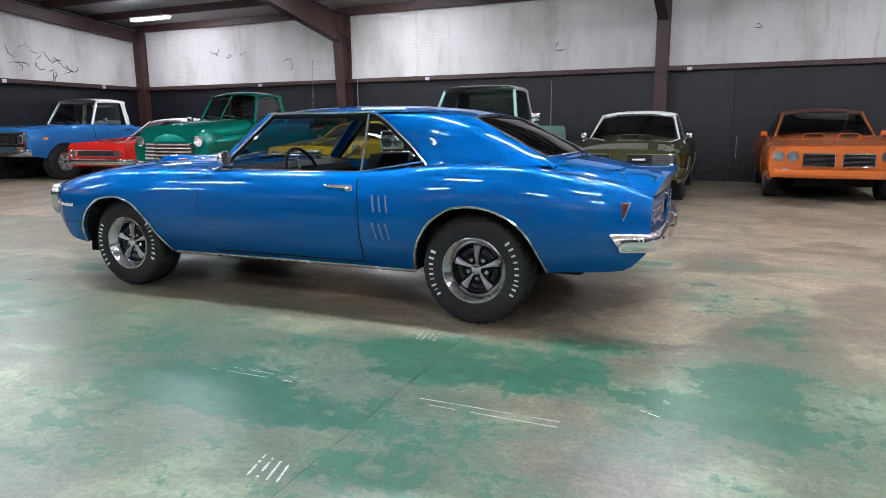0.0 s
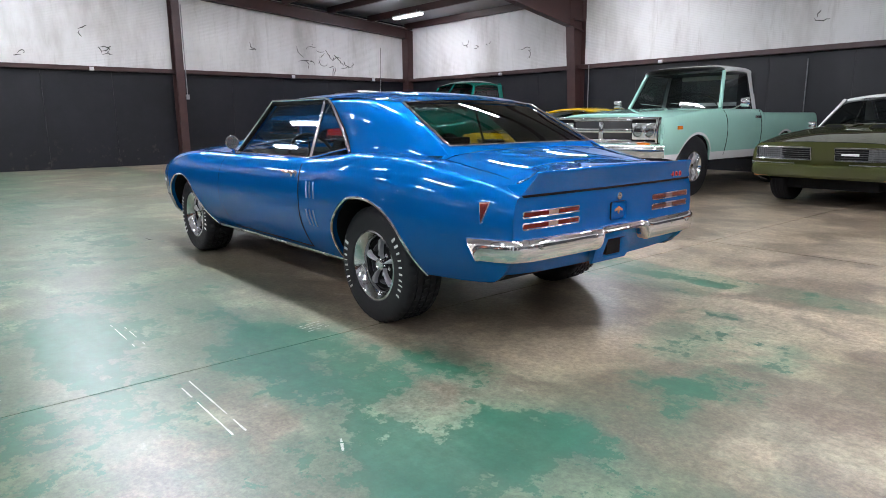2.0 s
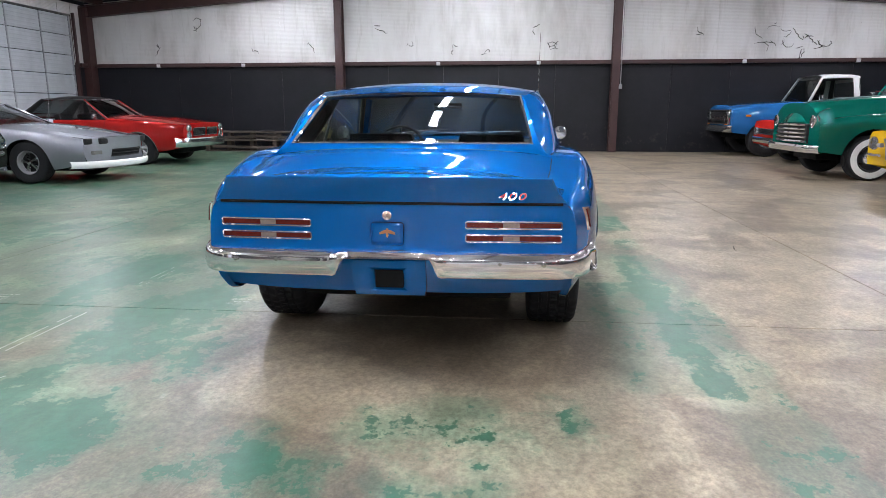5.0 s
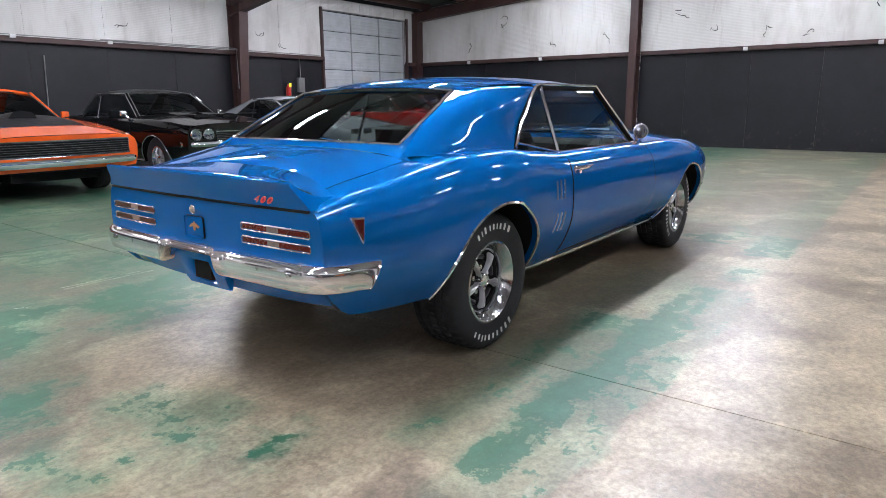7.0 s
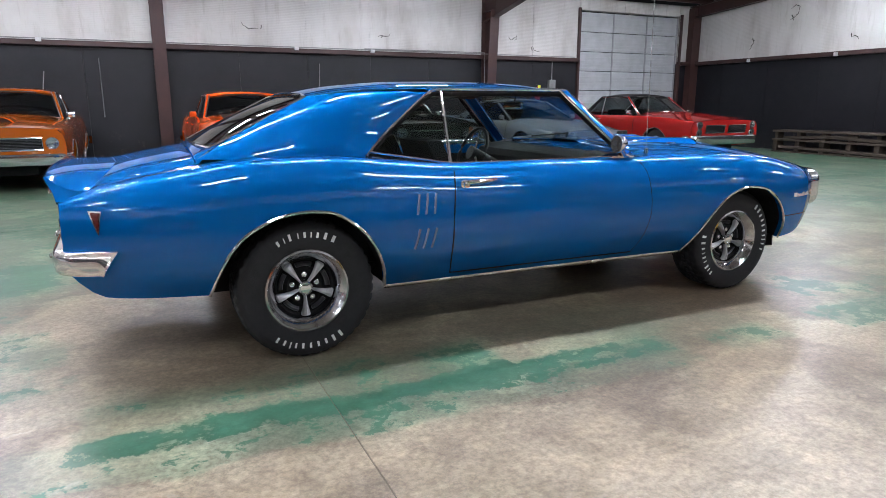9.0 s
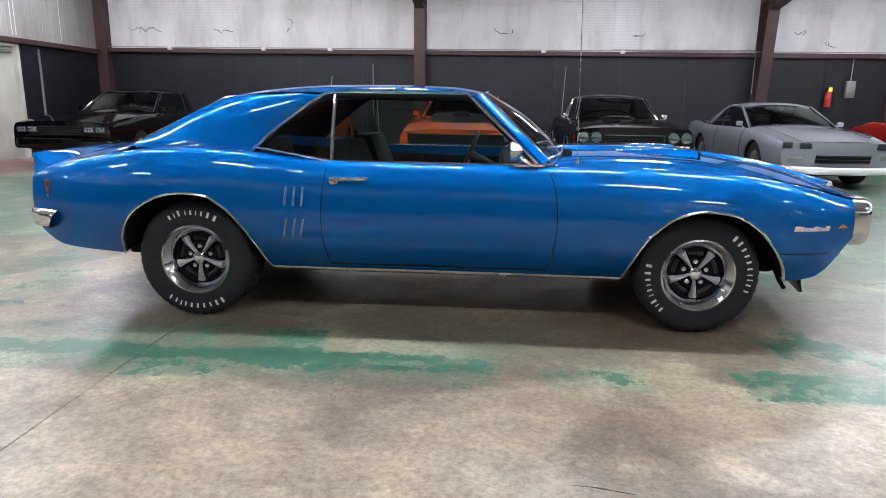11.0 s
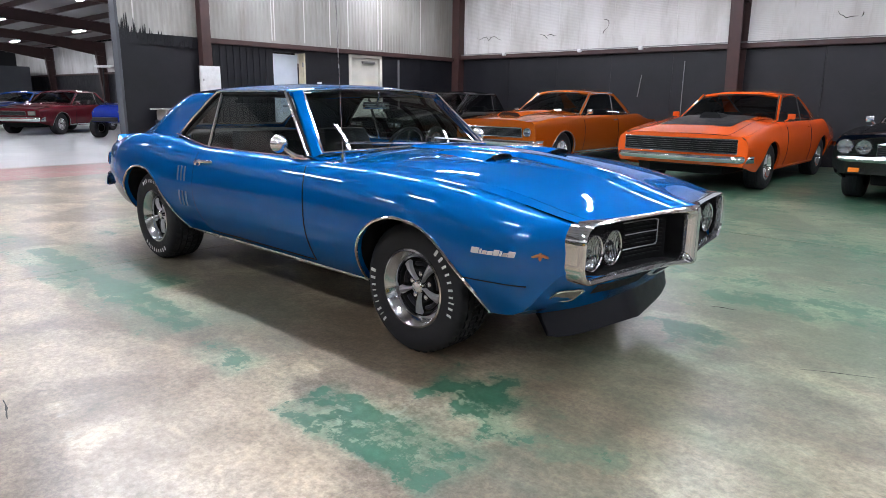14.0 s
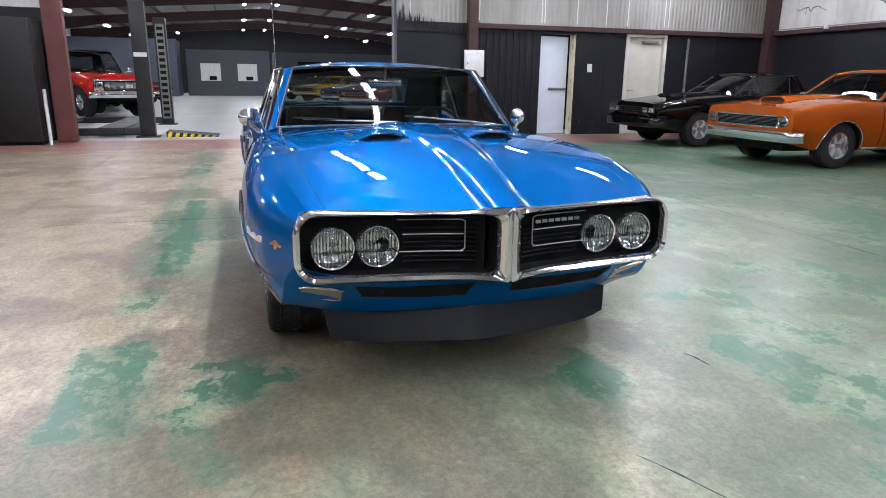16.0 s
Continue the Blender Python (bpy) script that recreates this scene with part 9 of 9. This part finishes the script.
coupe("maroon_coupe", pose(-20.9, 4.9, 0, 0, 0, -52), MAROON_CAR, "maroon square-cut coupe with rectangular headlights", group=HALL, rect=True, lamps=((0.6, 0.66, 0.12),), grille=(0.42, 0.60, 0.72), bow=0.03, roof=1.38)


def golf_cart(m):
    root = empty("golf_cart", m, "blue lifted golf cart with tan seats and white canopy", "golf cart", HALL)
    blue = car_paint("cart_blue_paint", (0.01, 0.03, 0.28), 0.2)
    bm = bmesh.new()
    rows = []
    for x, z0, z1, w in ((1.25, 0.55, 0.72, 0.38), (1.15, 0.45, 0.85, 0.52), (0.85, 0.42, 0.95, 0.58), (0.55, 0.42, 1.0, 0.58), (0.45, 0.42, 0.98, 0.58)):
        rows.append([(x, -w, z0), (x, -w, lerp(z0, z1, 0.7)), (x, -w * 0.8, z1), (x, w * 0.8, z1), (x, w, lerp(z0, z1, 0.7)), (x, w, z0)])
    sheet(bm, rows, wrap=True)
    cap(bm, rows[0])
    part("front_cowl", tidy(bm), blue, root)
    part("rear_body", boxed(-1.2, -0.1, -0.58, 0.58, 0.42, 0.75, 0.05), blue, root)
    part("floor_pan", boxed(-0.2, 0.6, -0.56, 0.56, 0.40, 0.45, 0.01), BLACK, root)
    for x in (0.0, -0.85):
        part("seat", boxed(x - 0.35, x + 0.15, -0.55, 0.55, 0.76, 0.90, 0.05), SEAT_TAN, root, "tan seat cushion")
        part("seat_back", boxed(x - 0.40, x - 0.28, -0.55, 0.55, 0.95, 1.30, 0.04), SEAT_TAN, root, "tan backrest")
    for x, y in ((0.5, 0.52), (0.5, -0.52), (-1.05, 0.52), (-1.05, -0.52)):
        part("canopy_post", tubed([(x + 0.08, y, 0.8), (x, y, 2.0)], 0.018, 8), BLACK, root)
    part("canopy", boxed(-1.35, 0.75, -0.62, 0.62, 2.0, 2.06, 0.03), LAMP_WHITE, root, "white canopy")
    part("steering_wheel", tubed([(0.32 + 0.10 * math.cos(a), 0.28 + 0.16 * math.sin(a), 1.08 + 0.12 * math.cos(a)) for a in (math.tau * k / 16 for k in range(16))], 0.014, 6, close=True), BLACK, root)
    part("bumper", boxed(1.2, 1.32, -0.4, 0.4, 0.48, 0.60, 0.03), BLACK, root)
    for s in (1, -1):
        part("headlight", boxed(1.10, 1.20, 0.36 * s - 0.08, 0.36 * s + 0.08, 0.70, 0.78, 0.02), WHITE_LENS, root)
        for x in (0.85, -0.85):
            wheel(root, x, 0.68 * s, "dark", 0.29, 0.16, 0.22)
    return root


golf_cart(pose(-17.0, 5.6, 0, 0, 0, -60))

# office block at the end of the hall
office = empty("office_block", pose(-42.0, -1.2, 0), "dark grey office block with two lit windows", "office block")
part("wall", boxed(-3.0, 0.0, -3.0, 2.2, 0, 2.9, 0.01), HALL_GREY, office, smooth=False)
for y in (-1.55, 0.75):
    w = part("window", boxed(-0.02, 0.03, y - 0.62, y + 0.62, 0.95, 2.05, 0.006), LAMP_WHITE, office, smooth=False)
    part("pane", boxed(0.03, 0.036, y - 0.56, y + 0.56, 1.0, 2.0), WINDOW_GLOW, w, "pane of a brightly lit office", smooth=False)
    part("desk_things", boxed(0.036, 0.06, y - 0.1, y + 0.35, 1.0, 1.25, 0.01), UNDER, w, smooth=False)
block = empty("side_block", pose(-40.0, -7.6, 0), "blue grey partition block in the hall", "partition block")
part("wall", boxed(-3.0, 0.0, -3.0, 3.0, 0, 3.4, 0.01), plain("blue_grey_board", (0.055, 0.068, 0.095), 0.6, 0, 0.1, 2), block, smooth=False)
annex = empty("dark_annex", pose(-44.0, 5.2, 0), "dark hall annex with a pale doorway", "annex")
part("wall", boxed(-3.0, 0.0, -3.8, 5.5, 0, 2.9, 0.01), HALL_GREY, annex, smooth=False)
part("doorway", boxed(0.0, 0.03, 0.6, 1.9, 0, 1.9), LAMP_WHITE, annex, smooth=False)
part("screen", boxed(0.0, 0.03, -2.2, -0.6, 1.1, 2.3), UNDER, annex, smooth=False)
awning = part("canopy_board", boxed(-1.6, 1.6, -0.4, 0.4, 0, 0.08, 0.02), LAMP_WHITE, matrix=pose(-24.0, YL - 0.45, 2.35, 0, 0, 0))
tagged(awning, "white board on a bracket on the hall wall", "board")

# worn marks on the floor
marks = empty("floor_marks", pose(0, 0, 0), "worn white tape marks on the floor", kind="structure")


def mark(x0, y0, x1, y1, w):
    d = Vector((x1 - x0, y1 - y0, 0))
    sd = Vector((-d.y, d.x, 0)).normalized() * w / 2
    bm = bmesh.new()
    n = 10
    rg = random.Random(int(abs(x0 * 100 + y0 * 37)))
    for k in range(n):
        if rg.random() < 0.2:
            continue
        a, b = Vector((x0, y0, 0.002)) + d * (k / n), Vector((x0, y0, 0.002)) + d * ((k + 0.97) / n)
        j = rg.uniform(0.6, 1.1)
        cap(bm, [tuple(a - sd * j), tuple(b - sd * j), tuple(b + sd * j), tuple(a + sd * j)])
    part("mark", bm, TAPE_WHITE, marks, smooth=False)


for y in (1.925, 1.975):
    mark(-1.53, y, -2.14, y + 0.005, 0.008)
    mark(-0.43, y, -0.90, y, 0.006)
for k in range(4):
    mark(-1.22 - 0.04 * k, 2.58 + 0.01 * k, -1.25 - 0.04 * k, 2.72, 0.010)
    mark(-1.15 - 0.035 * k, 1.06, -1.17 - 0.035 * k, 1.20, 0.008)
mark(-2.42, 1.70, -2.50, 1.74, 0.012)

# torn facing on the white insulation
TORN = plain("torn_facing", (0.055, 0.05, 0.045), 0.8, 0, 0.4, 30)


def tear(wall_ob, origin, along_axis, strokes, w=0.012):
    """Dark torn streaks on a wall's face: each stroke is a short chain of (along, up) steps."""
    root = part("tear", bmesh.new(), TORN, wall_ob, "dark torn streaks", smooth=False)
    bm = bmesh.new()
    for pts in strokes:
        chain = [Vector(origin) + Vector(along_axis) * a + Vector((0, 0, b)) for a, b in pts]
        tube(bm, [tuple(wall_ob.matrix_basis.inverted() @ v) for v in chain], lambda t: w * (0.35 + 0.65 * math.sin(math.pi * min(1, max(0, t)))), 5)
    bm.to_mesh(root.data)
    bm.free()


def scribble(seed, n, width, height):
    rg = random.Random(seed)
    out = []
    for k in range(n):
        a, b = rg.uniform(0, width), rg.uniform(0, height)
        chain = [(a, b)]
        ang = rg.uniform(0, math.tau)
        for _ in range(rg.randint(2, 6)):
            ang += rg.uniform(-1.1, 1.1)
            st = rg.uniform(0.03, 0.10)
            a, b = a + math.cos(ang) * st, b + math.sin(ang) * st * 0.8
            chain.append((a, b))
        out.append(chain)
    return out


FW, LW, RW_ = (XF - 0.001), (YL - 0.001), (YR + 0.001)
tear(wall_front, (FW, -6.75, 2.78), (0, -1, 0), [[(0, 0.02), (0.12, 0.05), (0.3, 0.06), (0.5, 0.03), (0.55, -0.06)]] + scribble(3, 6, 0.8, 0.25), 0.010)
tear(wall_front, (FW, -7.9, 2.60), (0, -1, 0), scribble(5, 13, 0.75, 0.36), 0.013)
tear(wall_front, (FW, -7.1, 3.15), (0, -1, 0), scribble(8, 3, 0.4, 0.15), 0.008)
tear(wall_front, (FW, -1.42, 2.68), (0, -1, 0), [[(0, 0.18), (0.14, 0.22), (0.26, 0.16), (0.2, 0.06), (0.08, 0.02)], [(0.05, 0.10), (0.18, 0.12), (0.25, 0.2)]] + scribble(2, 3, 0.2, 0.2), 0.012)
tear(wall_front, (FW, 8.45, 3.32), (0, -1, 0), [[(0, 0.25), (0.12, 0.33), (0.24, 0.28), (0.22, 0.12), (0.1, 0.02)], [(0.05, 0.1), (0.1, -0.05)]] + scribble(4, 2, 0.2, 0.2), 0.012)
for k, (yy_, zz_) in enumerate(((-1.0, 3.18), (1.13, 2.80), (2.39, 2.84), (5.2, 2.9), (6.8, 2.66), (3.3, 3.3), (-5.4, 3.0), (9.6, 2.9), (0.2, 2.6))):
    tear(wall_front, (FW, yy_, zz_), (0, -1, 0), scribble(20 + k, 2, 0.06, 0.08), 0.012)
tear(wall_left, (-8.58, LW, 2.85), (1, 0, 0), [[(0, 0.04), (0.1, -0.02), (0.22, 0.03), (0.34, 0.05), (0.42, -0.05), (0.5, 0.03), (0.62, 0.05), (0.74, -0.02), (0.86, -0.06)], [(0.3, 0.05), (0.28, -0.1)]], 0.010)
for k, (xx_, zz_) in enumerate(((-6.3, 2.75), (-4.6, 2.9), (0.6, 2.8), (3.4, 2.7), (7.2, 2.9), (7.7, 2.65))):
    tear(wall_left, (xx_, LW, zz_), (1, 0, 0), scribble(40 + k, 2, 0.08, 0.08), 0.010)
for k, (xx_, zz_) in enumerate(((10.6, 3.15), (10.2, 3.18), (9.8, 3.2), (8.2, 2.9), (-3.2, 3.1), (1.0, 2.9))):
    tear(wall_right, (xx_, RW_, zz_), (-1, 0, 0), scribble(60 + k, 2, 0.18, 0.06), 0.010)

# pale strip between the doors and the corner
strip_ob = part("wall_strip", boxed(XB + 0.003, XB + 0.03, 9.28, 9.33, 0.1, 2.2, 0.004), ROD_GREY, smooth=False)
tagged(strip_ob, "thin pale upright strip on the black partition", "strip")

# dark rubber streaks on the floor
STREAK = plain("rubber_streak", (0.03, 0.03, 0.028), 0.7, 0, 0.3, 40)
for x0, y0, x1, y1, w in ((2.83, 0.28, 3.13, 0.43, 0.012), (2.16, 0.96, 2.31, 1.0, 0.02), (0.55, -2.35, 0.75, -2.38, 0.012)):
    bm = bmesh.new()
    d = Vector((x1 - x0, y1 - y0, 0))
    sd = Vector((-d.y, d.x, 0)).normalized() * w / 2
    left, right_side = [], []
    for k in range(9):
        t = k / 8
        c = Vector((x0, y0, 0.0015)) + d * t + sd * 0.7 * math.sin(5 * t)
        j = 0.15 + 0.85 * math.sin(math.pi * t) * (0.6 + 0.4 * math.sin(17 * t))
        left.append(tuple(c - sd * j))
        right_side.append(tuple(c + sd * j))
    sheet(bm, [left, right_side])
    part("rubber_streak", bm, STREAK, marks, smooth=False)
